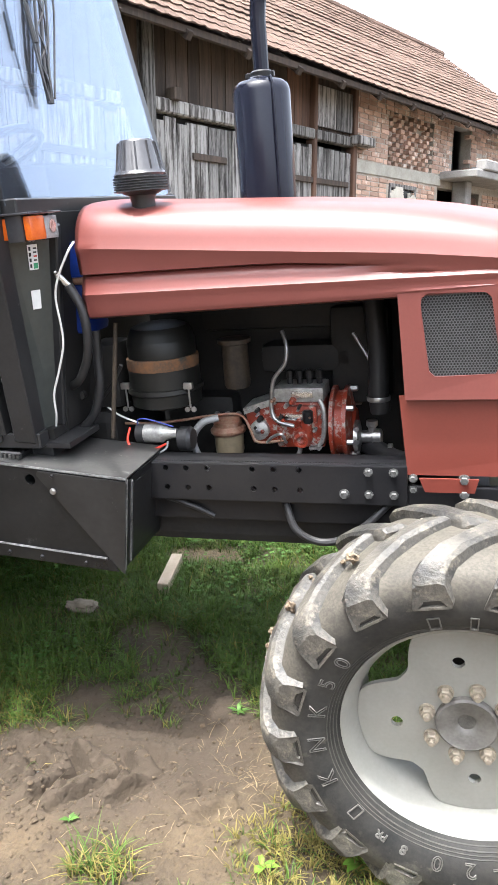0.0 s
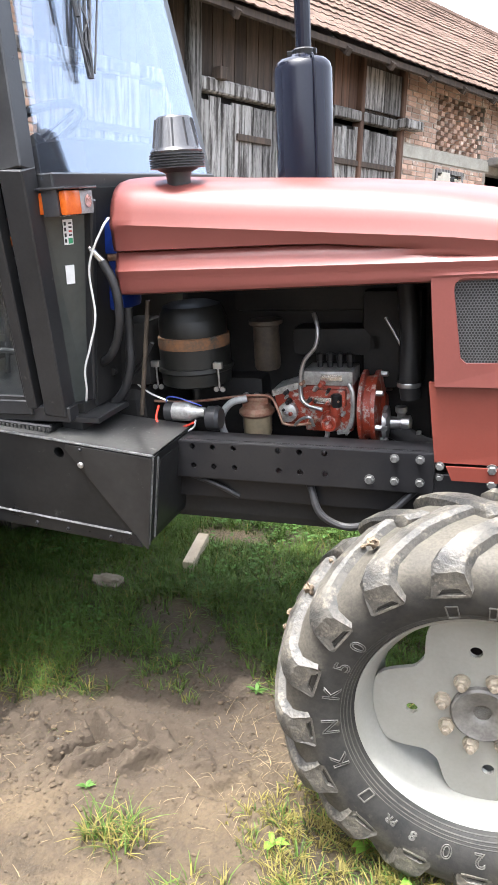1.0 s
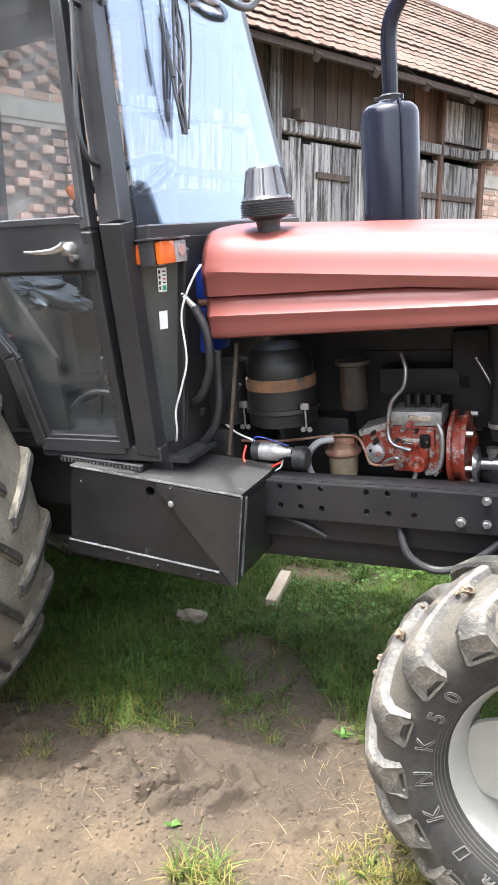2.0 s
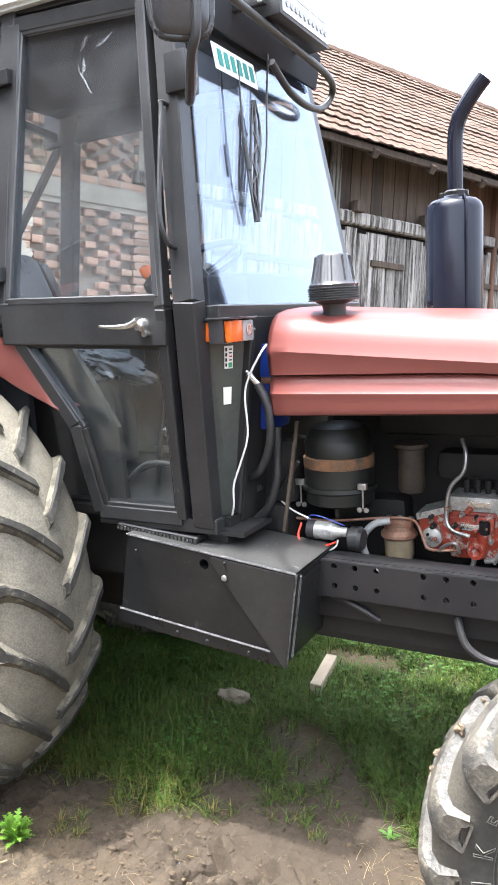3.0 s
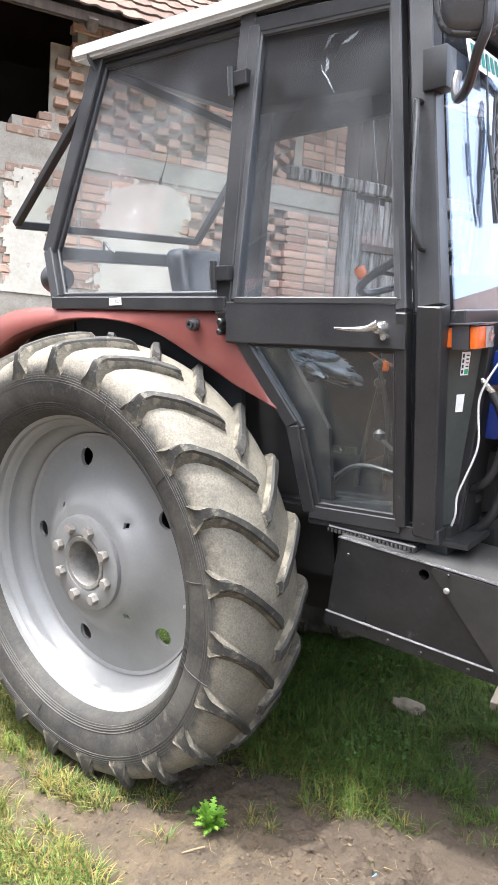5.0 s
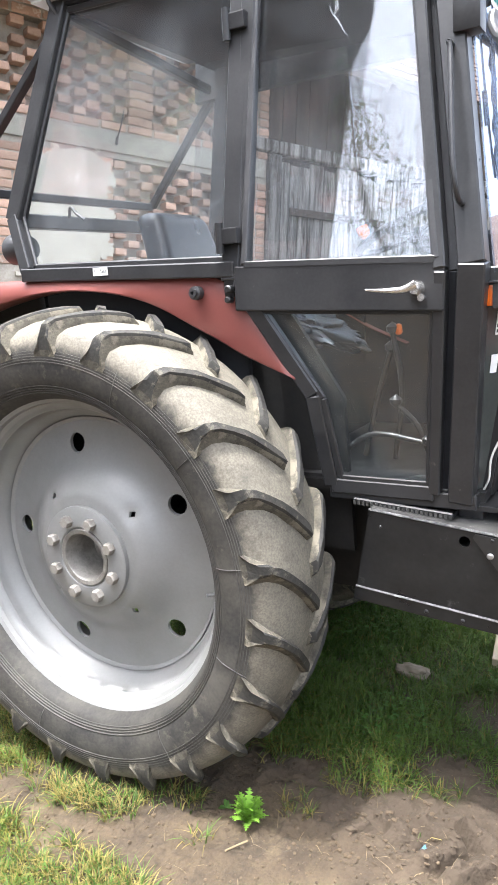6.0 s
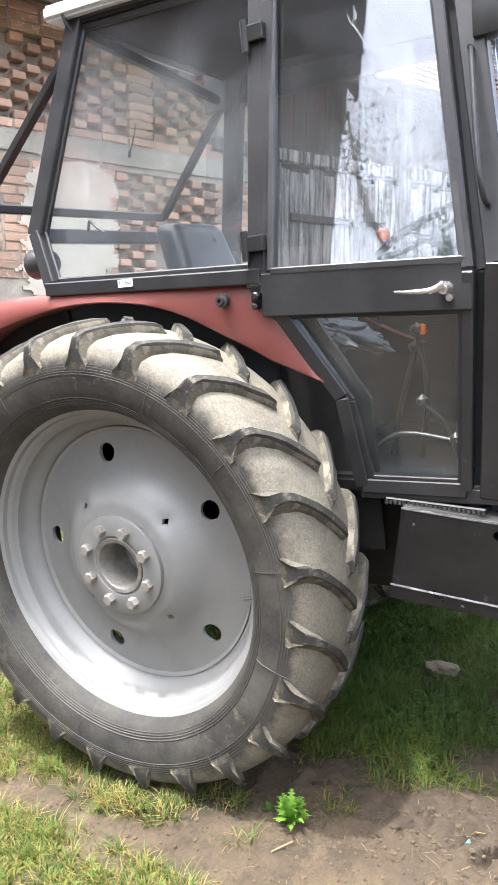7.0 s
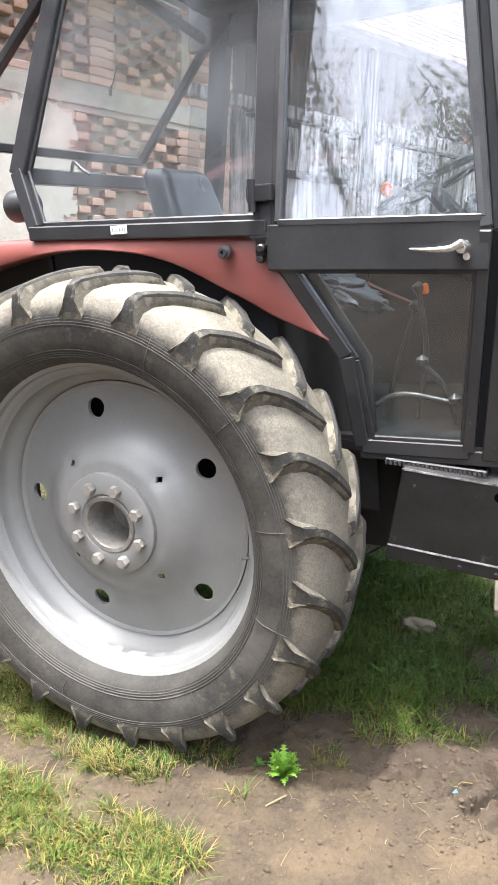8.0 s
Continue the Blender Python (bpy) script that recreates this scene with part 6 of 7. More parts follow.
    fl = solid("drive_flange", b, M_PUMPRED, pump, "red round pump flange")
    for k in range(6):
        a = radians(20 + 60 * k)
        b = bmesh.new(); put_lathe(b, [(0.009, 1.98), (0.009, 2.0), (0.006, 2.003)], (0, 0.745 + 0.1 * math.cos(a), 0.905 + 0.1 * math.sin(a)), "x", seg=6); solid("flange_bolt", b, M_STEEL, fl)
    b = bmesh.new()
    put_lathe(b, [(0.05, 2.0), (0.05, 2.012), (0.03, 2.016), (0.018, 2.02), (0.018, 2.05), (0.024, 2.052), (0.024, 2.075), (0.016, 2.08)], (0, 0.69, 0.875), "x", seg=24)
    put_lathe(b, [(0.012, 0.875), (0.012, 0.905), (0.017, 0.91), (0.017, 0.925)], (2.05, 0.69, 0), "z", seg=14)
    for k in range(3):
        put_lathe(b, [(0.008, 0.0), (0.008, -0.02)], (2.012, 0.65, 0.835 + 0.04 * k), "y", seg=8)
    solid("drain_tap", b, M_STEEL, pump, "bare metal fitting")
    # pipes, hoses and wires
    def run(name, pts, r, m, label=""):
        return part(name, tube(pts, r), m, tractor, label, smooth=60)
    run("steel_pipe", [(1.80, 0.68, 1.2), (1.815, 0.66, 1.16), (1.81, 0.65, 1.11), (1.772, 0.65, 1.06), (1.76, 0.65, 0.98), (1.775, 0.64, 0.94), (1.83, 0.63, 0.925)], 0.0065, M_STEEL)
    run("fuel_line", [(1.2, 0.6, 0.965), (1.28, 0.6, 0.945), (1.42, 0.62, 0.94), (1.585, 0.66, 0.952), (1.66, 0.66, 0.95), (1.69, 0.645, 0.91), (1.712, 0.64, 0.872), (1.80, 0.64, 0.878)], 0.0045, M_COPPER)
    run("dipstick_tube", [(1.365, 0.5, 1.27), (1.345, 0.5, 1.15), (1.305, 0.5, 0.93)], 0.007, M_BROWN)
    run("braided_hose", [(1.6, 0.62, 0.955), (1.555, 0.6, 0.945), (1.522, 0.6, 0.9), (1.53, 0.6, 0.845), (1.585, 0.58, 0.805)], 0.011, M_GREYHOSE, "grey braided fuel hose")
    run("drain_hose", [(1.835, 0.66, 0.86), (1.836, 0.66, 0.84), (1.826, 0.66, 0.815), (1.82, 0.66, 0.78)], 0.007, M_GREYHOSE)
    run("hydraulic_hose", [(1.295, 0.4, 1.39), (1.322, 0.4, 1.33), (1.328, 0.4, 1.26), (1.31, 0.41, 1.19), (1.26, 0.43, 1.12), (1.16, 0.5, 1.08)], 0.0125, M_HOSE, "thick black hose")
    run("hydraulic_hose", [(1.30, 0.5, 1.25), (1.298, 0.49, 1.15), (1.295, 0.48, 1.08), (1.26, 0.48, 1.0), (1.18, 0.49, 0.945), (1.1, 0.5, 0.93)], 0.0135, M_HOSE)
    run("white_wire", [(1.33, 0.4, 1.5), (1.32, 0.38, 1.478), (1.286, 0.37, 1.417), (1.268, 0.37, 1.36), (1.27, 0.37, 1.25), (1.243, 0.37, 1.17), (1.214, 0.37, 1.1), (1.207, 0.375, 1.04), (1.19, 0.39, 1.0)], 0.0032, M_WHITEWIRE, "loose white wire")
    part("cable_end", tube([(1.268, 0.385, 1.43), (1.282, 0.392, 1.408), (1.297, 0.4, 1.388)], [0.004, 0.005, 0.008, 0.009, 0.009, 0.009, 0.009], seg=10), M_CHROME, tractor)
    run("wiring", [(1.24, 0.58, 1.02), (1.3, 0.56, 0.985), (1.37, 0.55, 0.96)], 0.003, M_WHITEWIRE)
    run("strut", [(2.0, 0.72, 1.18), (2.06, 0.7, 1.08), (2.09, 0.68, 1.02)], 0.005, M_STEEL)
    run("radiator_hose", [(2.06, 0.7, 1.3), (2.075, 0.68, 1.15), (2.075, 0.66, 1.02), (2.08, 0.66, 0.96)], 0.03, M_HOSE)
    b = bmesh.new(); put_lathe(b, [(0.033, 0.995), (0.034, 0.997), (0.034, 1.007), (0.033, 1.009)], (2.075, 0.66, 0), "z", seg=20, close=True); solid("hose_clip", b, M_STEEL, tractor)
    run("radiator_hose", [(2.0, 0.75, 0.84), (2.08, 0.66, 0.84), (2.13, 0.6, 0.838), (2.22, 0.55, 0.838)], 0.027, M_HOSE)
    b = bmesh.new(); put_lathe(b, [(0.0285, 2.1), (0.031, 2.101), (0.031, 2.112), (0.0285, 2.113)], (0, 0.64, 0.839), "x", seg=20, close=True); solid("hose_clip", b, M_STEEL, tractor)
    # starter-like motor with coloured wires
    b = bmesh.new()
    put_lathe(b, [(0.02, 1.378), (0.026, 1.382), (0.028, 1.40), (0.028, 1.455), (0.022, 1.462), (0.016, 1.48), (0.014, 1.5)], (0, 0.53, 0.935), "x", seg=24)
    mot = solid("electric_pump", b, M_ALU, tractor, "small silver electric pump")
    solid("end_cap", lathe([(0.0285, 1.375), (0.0285, 1.40)], (0, 0.53, 0.935), "x", seg=24), M_PLASTIC, mot)
    solid("pump_head", lathe([(0.02, 1.5), (0.036, 1.505), (0.038, 1.535), (0.03, 1.545)], (0, 0.54, 0.915), "x", seg=24), M_PLASTIC, mot)
    part("red_wire", tube([(1.355, 0.52, 0.955), (1.352, 0.5, 0.92), (1.375, 0.49, 0.9), (1.43, 0.49, 0.897), (1.475, 0.5, 0.912)], 0.0035), M_REDWIRE, mot, "bright red wire")
    part("blue_wire", tube([(1.375, 0.53, 0.955), (1.385, 0.52, 0.98), (1.42, 0.52, 0.98), (1.49, 0.53, 0.955)], 0.002), M_BLUEWIRE, mot)
    part("wire_tail", tube([(1.48, 0.5, 0.92), (1.475, 0.49, 0.9), (1.44, 0.48, 0.88), (1.42, 0.48, 0.86)], 0.003), M_GREYHOSE, mot)
    # blue casting behind the hoses
    b = bmesh.new()
    put_box(b, 1.195, 1.29, 0.5, 0.62, 1.24, 1.5, bevel=0.02)
    put_box(b, 1.24, 1.31, 0.48, 0.6, 1.40, 1.5, bevel=0.015)
    solid("blue_casting", b, M_BLUE, tractor, "dark blue painted casting")
    solid("pipe_stub", lathe([(0.014, 1.26), (0.014, 1.31), (0.011, 1.315)], (0, 0.5, 1.395), "x", seg=14), M_COPPER, tractor)
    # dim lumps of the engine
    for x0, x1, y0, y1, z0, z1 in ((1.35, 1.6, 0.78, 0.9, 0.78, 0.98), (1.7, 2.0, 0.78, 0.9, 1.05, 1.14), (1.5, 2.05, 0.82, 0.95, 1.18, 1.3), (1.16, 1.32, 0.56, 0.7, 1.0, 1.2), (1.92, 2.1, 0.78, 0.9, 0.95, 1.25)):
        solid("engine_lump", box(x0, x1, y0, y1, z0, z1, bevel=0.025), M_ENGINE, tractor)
    for x, z in ((1.22, 1.06), (1.285, 1.1)):
        solid("plug", lathe([(0.012, 0.5), (0.012, 0.52), (0.004, 0.52)], (x, 0.0, z), "y", seg=14), M_HOSE, tractor)
    run("bowden_cable", [(1.25, 0.56, 1.03), (1.30, 0.55, 1.08), (1.345, 0.54, 1.14)], 0.006, M_HOSE)


def build_cab_fittings():
    # indicator lamp
    z0, z1 = 1.512, 1.576
    b = bmesh.new()
    put_box(b, 1.238, 1.284, 0.246, 0.384, z0, z1, bevel=0.004)
    put_box(b, 1.222, 1.312, 0.238, 0.39, z1 - 0.001, z1 + 0.005, bevel=0.002)
    ind = solid("indicator_lamp", b, M_SMOKE, tractor, "side lamp with amber and clear lenses")
    solid("amber_lens", box(1.284, 1.304, 0.25, 0.32, z0 + 0.002, z1 - 0.003, bevel=0.007), M_AMBER, ind, "amber lens")
    solid("clear_lens", box(1.284, 1.302, 0.321, 0.384, z0 + 0.002, z1 - 0.004, bevel=0.007), M_CLEAR, ind, "clear lens")
    solid("bulb", lathe([(0.001, 1.296), (0.012, 1.299), (0.016, 1.305), (0.011, 1.3055), (0.001, 1.302)], (0, 0.352, 1.545), "x", seg=16), M_CHROME, ind)
    solid("rear_lens", box(1.222, 1.24, 0.25, 0.30, z0 + 0.006, z1 - 0.006, bevel=0.005), M_AMBER, ind, "amber lens")
    solid("lamp_bracket", box(1.2, 1.26, 0.27, 0.42, z1 + 0.005, z1 + 0.012, bevel=0.002), M_CAB, ind)
    # corner labels
    n0 = cab(1.215, 1.55, 0.045); n1 = n0 + Vector((0.062, 0.106, 0.0)); m0 = cab(1.16, 1.0, 0.045); m1 = m0 + Vector((0.022, 0.045, 0))

    def on_panel(u, v):
        return (m0.lerp(m1, u)).lerp(n0.lerp(n1, u), v) + Vector((0.86, -0.5, 0)).normalized() * 0.0025
    lab = solid("label_sticker", plate([on_panel(0.42, 0.80), on_panel(0.66, 0.80), on_panel(0.66, 0.915), on_panel(0.42, 0.915)], 0.001), M_WHITE, tractor, "white sticker with a green corner", smooth=None)
    def mark(u0, u1, v0, v1, m):
        o = Vector((0.86, -0.5, 0)).normalized() * 0.001
        part("print_bar", plate([on_panel(u0, v0) + o, on_panel(u1, v0) + o, on_panel(u1, v1) + o, on_panel(u0, v1) + o], 0.0005), m, lab)
    mark(0.53, 0.64, 0.805, 0.83, M_GREEN)
    for k in range(4):
        mark(0.44, 0.49, 0.81 + 0.026 * k, 0.827 + 0.026 * k, M_INK)
        mark(0.55, 0.63, 0.84 + 0.018 * k, 0.847 + 0.018 * k, M_REDWIRE if k == 1 else M_INK)
    part("label_sticker", plate([on_panel(0.38, 0.615), on_panel(0.64, 0.615), on_panel(0.64, 0.705), on_panel(0.38, 0.705)], 0.001), M_WHITE, tractor, "plain white sticker")
    # pressure label under the rear window
    p = cab(0.036, 1.681, -0.028)
    st = solid("pressure_label", box(p.x - 0.03, p.x + 0.03, p.y - 0.002, p.y, 1.668, 1.693, bevel=0.0), M_WHITE, tractor, "small white label reading 1.1 bar", smooth=None)
    cu = bpy.data.curves.new("lettering", "FONT")
    cu.body, cu.size, cu.align_x, cu.align_y, cu.extrude = "1.1 bar", 0.019, "CENTER", "CENTER", 0.0003
    tx = new("lettering", cu)
    bpy.context.view_layer.update()
    me = bpy.data.meshes.new_from_object(tx.evaluated_get(bpy.context.evaluated_depsgraph_get()))
    bpy.data.objects.remove(tx)
    me.transform(pose(p.x, p.y - 0.0028, 1.681, 90, 0, 0))
    me.materials.clear(); me.materials.append(M_INK)
    lt = new("lettering", me); lt.parent = st
    # near mirror
    b = bmesh.new()
    def MP(u, v, d=0.0):
        # face lies across the view ahead, leaning
        return Vector((1.345 + 0.056 * u, 0.05 + 0.033 * u, 2.335 + 0.146 * v - 0.018 * u - 0.012 * u * v)) + Vector((0.42, -0.88, 0.05)) * d
    out = []
    for k in range(48):
        a = 2 * math.pi * k / 48
        c, s = math.cos(a), math.sin(a)
        e = 0.42
        out.append((math.copysign(abs(c) ** e, c), math.copysign(abs(s) ** e, s)))
    rings = [[b.verts.new(MP(u * f, v * f, d)) for u, v in out] for f, d in ((1.0, 0.0), (1.03, 0.008), (1.0, 0.02), (0.9, 0.026), (0.6, 0.038), (0.2, 0.045))]
    for r0, r1 in zip(rings, rings[1:]):
        for i in range(48):
            j = (i + 1) % 48
            b.faces.new((r0[i], r0[j], r1[j], r1[i]))
    b.faces.new(rings[0]); b.faces.new(rings[-1])
    mir = solid("mirror", b, M_SMOKE, tractor, "rounded grey rear-view mirror on a bent arm", smooth=50)
    b = bmesh.new()
    r0 = [MP(u * 1.0, v * 1.0, -0.004) for u, v in out]
    for i in range(48):
        j = (i + 1) % 48
        put_tube(b, [MP(out[i][0] * 1.03, out[i][1] * 1.03, 0.008), MP(out[j][0] * 1.03, out[j][1] * 1.03, 0.008)], 0.009, seg=6, cap=False)
    solid("rim", b, M_PLASTIC, mir, smooth=60)
    part("mirror_arm", tube([(1.23, 0.275, 2.185), (1.235, 0.25, 2.15), (1.27, 0.18, 2.10), (1.325, 0.1, 2.1), (1.365, 0.05, 2.15), (1.388, 0.04, 2.2), (1.388, 0.04, 2.32), (1.38, 0.045, 2.43), (1.37, 0.05, 2.51)], 0.0115, seg=10), M_PLASTIC, mir, "bent tubular mirror arm")
    b = bmesh.new()
    put_lathe(b, [(0.022, 0.085), (0.02, 0.11), (0.001, 0.125)], (1.372, -0.08, 2.345), "y", seg=16)
    solid("ball_nut", b, M_CHROME, mir)
    c = cab(1.175, 2.2)
    solid("arm_bracket", box(1.135, 1.20, c.y - 0.045, c.y + 0.02, 2.165, 2.265, bevel=0.004), M_CAB, mir)
    # long tube across the windscreen head to the far mirror
    part("cross_tube", tube([(1.26, 0.27, 2.44), (1.262, 0.45, 2.415), (1.262, 0.85, 2.40), (1.255, 1.1, 2.39), (1.235, 1.2, 2.375), (1.215, 1.21, 2.34), (1.205, 1.15, 2.3), (1.205, 1.02, 2.285), (1.2, 0.9, 2.305), (1.2, 0.78, 2.36)], 0.0125, seg=10), M_PLASTIC, tractor, "bent black tube across the windscreen", smooth=60)
    # lamp bar
    b = bmesh.new()
    put_box(b, 1.235, 1.315, 0.62, 0.98, 2.425, 2.50, bevel=0.006)
    lb = solid("lamp_bar", b, M_PLASTIC, tractor, "black LED work lamp bar over the windscreen")
    for k in range(9):
        solid("cooling_fin", box(1.215, 1.24, 0.635 + 0.039 * k, 0.64 + 0.039 * k, 2.43, 2.495), M_PLASTIC, lb, smooth=None)
    solid("lamp_face", box(1.315, 1.318, 0.635, 0.965, 2.435, 2.49), M_LED, lb, "pale LED face", smooth=None)
    for k in range(10):
        solid("led_cell", lathe([(0.011, 1.317), (0.012, 1.322), (0.008, 1.3225), (0.001, 1.3195)], (0, 0.66 + 0.031 * k, 2.4625), "x", seg=14), M_CLEAR, lb)
    for y in (0.60, 1.0):
        solid("bracket", box(1.175, 1.28, y - 0.012, y + 0.012, 2.45, 2.475, bevel=0.003), M_PLASTIC, lb)
        solid("bracket_bolt", lathe([(0.012, 0), (0.012, 0.01)], (1.27, y - 0.018, 2.4625), "y", seg=6), M_STEEL, lb)
    # plate behind the glass: only bars stand for its writing
    q = [Vector((1.155, 0.455, 2.335)), Vector((1.168, 0.455, 2.262)), Vector((1.168, 0.70, 2.262)), Vector((1.155, 0.70, 2.335))]
    for v in q:
        v.x += 0.022
    npl = solid("number_plate", plate(q, 0.002), M_WHITE, tractor, "white plate with teal bars in the windscreen", smooth=None)
    for k in range(6):
        y = 0.475 + 0.037 * k
        w = 0.024
        def qp(yy, f):
            return Vector((1.178 + 0.013 * f + 0.0015, yy, 2.335 - 0.073 * f))
        part("print_bar", plate([qp(y, 0.18), qp(y, 0.82), qp(y + w, 0.82), qp(y + w, 0.18)], 0.0005), M_TEAL, npl)
    # bundle of wiper blades hanging on the glass
    wip = new("wiper"); wip.parent = tractor; wip["label"] = "black wiper arm and blades"
    def wp(y, z, d=0.02):
        return Vector((1.135 + (2.44 - z) / 0.84 * 0.11 + d, y, z))
    left = [(0.672, 2.226), (0.635, 2.14), (0.597, 2.045), (0.568, 1.96), (0.558, 1.855)]
    right = [(0.678, 2.227), (0.68, 2.14), (0.64, 2.035), (0.597, 1.945), (0.57, 1.856)]
    mid = [((a[0] + b[0]) / 2, (a[1] + b[1]) / 2) for a, b in zip(left, right)]
    for line, r, d in ((left, 0.0042, 0.02), (right, 0.0036, 0.026), (mid, 0.0052, 0.022)):
        part("wiper_blade", tube([wp(y, z, d) for y, z in line], r), M_PLASTIC, wip)
    for k in range(4):
        (ya, za), (yb, zb) = left[k], right[k + 1]
        (yc, zc), (yd, zd) = right[k], left[k + 1]
        part("wiper_link", tube([wp(ya, za), wp((ya + yb) / 2, (za + zb) / 2, 0.03), wp(yb, zb)], 0.0026), M_PLASTIC, wip)
        part("wiper_link", tube([wp(yc, zc), wp((yc + yd) / 2, (zc + zd) / 2, 0.03), wp(yd, zd)], 0.0026), M_PLASTIC, wip)
    part("wiper_arm", tube([wp(0.595, 2.32, 0.03), wp(0.58, 2.24, 0.03), wp(0.548, 2.06, 0.03), wp(0.542, 1.93, 0.03), wp(0.548, 1.86, 0.03)], 0.0034), M_PLASTIC, wip)
    part("wiper_arm", tube([wp(0.82, 2.4, 0.03), wp(0.755, 2.25, 0.03), wp(0.7, 2.1, 0.03), wp(0.635, 1.975, 0.03), wp(0.58, 1.87, 0.03)], 0.003), M_PLASTIC, wip)
    part("wiper_spring", tube([wp(0.55, 2.09, 0.032), wp(0.545, 2.0, 0.034)], 0.0075), M_PLASTIC, wip)
    # cab inside
    stw = solid("steering_wheel", lathe([(0.176, -0.014), (0.19, -0.008), (0.192, 0.006), (0.18, 0.014), (0.168, 0.006), (0.168, -0.008)], (0, 0, 0), "z", seg=36, close=True), M_PLASTIC, tractor, "black steering wheel")
    stw.matrix_local = pose(0.86, 0.79, 1.76, 0, -24, 0)
    for a in (20, 140, 260):
        sp = solid("spoke", bar((0.02 * math.cos(radians(a)), 0.02 * math.sin(radians(a)), -0.03), (0.175 * math.cos(radians(a)), 0.175 * math.sin(radians(a)), 0.0), 0.02, 0.01, (0, 0, 1)), M_PLASTIC, stw)
    solid("column", tube([(0, 0, -0.02), (0.1, 0, -0.3), (0.24, 0, -0.62)], 0.03), M_PLASTIC, stw)
    kn = solid("spinner_knob", lathe([(0.012, 0), (0.02, 0.02), (0.02, 0.04), (0.001, 0.05)], (-0.1, -0.145, 0.01), "z", seg=14), M_AMBER, stw)
    dash = solid("dashboard", box(1.0, 1.2, 0.55, 1.05, 1.45, 1.72, bevel=0.05), M_LINING, tractor, "black dashboard hood")
    b = bmesh.new()
    put_box(b, -0.06, 0.06, 0.58, 1.02, 1.5, 1.9, bevel=0.05, seg=4)
    for v in b.verts:
        h = (v.co.z - 1.5) / 0.4
        v.co.y = 0.8 + (v.co.y - 0.8) * (1.0 - 0.3 * h * h)
        v.co.x += -0.12 * h + 0.35 * (v.co.y - 0.8) ** 2 + 0.02 * noise.noise(v.co * 7)
    seat = solid("seat", b, M_SEAT, tractor, "dark blue vinyl driver's seat", smooth=60)
    for k in (-1, 0, 1):
        solid("seat_seam", tube([(0.03 - 0.03, 0.8 + 0.1 * k, 1.58), (0.0 - 0.03, 0.8 + 0.09 * k, 1.72), (-0.06 - 0.03, 0.8 + 0.08 * k, 1.86)], 0.006), M_LINING, seat)
    solid("cushion", box(-0.05, 0.45, 0.56, 1.03, 1.40, 1.52, bevel=0.05, seg=4), M_SEAT, seat)
    solid("seat_base", box(0.0, 0.4, 0.62, 0.98, 1.02, 1.40, bevel=0.02), M_ENGINE, seat)
    # crumpled cover over the seat side
    b = bmesh.new()
    bmesh.ops.create_icosphere(b, subdivisions=5, radius=0.12)
    for v in b.verts:
        c = v.co.copy()
        n = abs(noise.noise(c * 14)) + 0.5 * abs(noise.noise(c * 33)) + 0.25 * abs(noise.noise(c * 70))
        v.co = Vector((c.x * 1.5, c.y * 0.9, c.z * 0.42)) * (0.75 + 0.75 * n)
    bmesh.ops.rotate(b, verts=b.verts, cent=(0, 0, 0), matrix=Matrix.Rotation(radians(18), 3, "Y"))
    bmesh.ops.translate(b, verts=b.verts, vec=(0.555, 0.6, 1.46))
    solid("crumpled_cover", b, M_CLOTH, tractor, "crumpled grey-blue cover", smooth=70)
    for pts, m in (([(0.86, 0.6, 1.02), (0.9, 0.56, 1.25), (0.88, 0.54, 1.44)], M_PLASTIC), ([(0.75, 0.62, 1.02), (0.8, 0.6, 1.2), (0.86, 0.58, 1.38)], M_HOSE), ([(1.0, 0.55, 1.02), (0.96, 0.52, 1.15), (0.9, 0.5, 1.22)], M_PLASTIC), ([(0.7, 0.5, 1.04), (0.82, 0.5, 1.12), (1.0, 0.5, 1.1)], M_PLASTIC)):
        lv = part("lever", tube(pts, 0.009), m, tractor, smooth=60)
        e = pts[-1]
        solid("lever_knob", lathe([(0.006, -0.01), (0.018, 0.0), (0.02, 0.015), (0.001, 0.03)], e, "z", seg=14), M_PLASTIC, lv)
    solid("warning_knob", lathe([(0.008, 0), (0.012, 0.008), (0.009, 0.03), (0.001, 0.034)], (0.9, 0.54, 1.43), "z", seg=14), M_ORANGE, tractor)
    # rear window swung open to the back
    q = [Vector((-0.2, 0.42, 2.54)), Vector((-0.83, 0.42, 2.045)), Vector((-0.64, 1.39, 2.015)), Vector((-0.23, 1.39, 2.47))]
    rwf = solid("open_rear_window", bar(q[0], q[1], 0.03, 0.035), M_CAB, tractor, "rear window swung open at the top hinges")
    for a, c in zip(q[1:], q[2:] + q[:1]):
        solid("window_rail", bar(a, c, 0.03, 0.035, (0, 0, 1)), M_CAB, rwf)
    ob = part("pane", plate(q, 0.005), M_GLASS, rwf); ob.visible_shadow = False
    part("latch_lever", tube([(-0.36, 0.5, 1.9), (-0.33, 0.48, 1.93), (-0.28, 0.46, 1.90), (-0.25, 0.46, 1.88)], 0.006), M_PLASTIC, tractor)
    part("window_cord", tube([(-0.44, 0.99, 2.37), (-0.465, 0.985, 2.3), (-0.488, 0.985, 2.26)], 0.0022), M_PLASTIC, rwf)
    part("cord_end", tube([(-0.487, 0.985, 2.268), (-0.494, 0.985, 2.236)], 0.0065), M_PLASTIC, rwf)
    # small rear corner pieces
    solid("rear_lamp", lathe([(0.05, -0.5), (0.055, -0.49), (0.055, -0.43), (0.04, -0.40)], (0, 0.33, 1.79), "x", seg=24), M_PLASTIC, tractor, "round black rear work lamp")
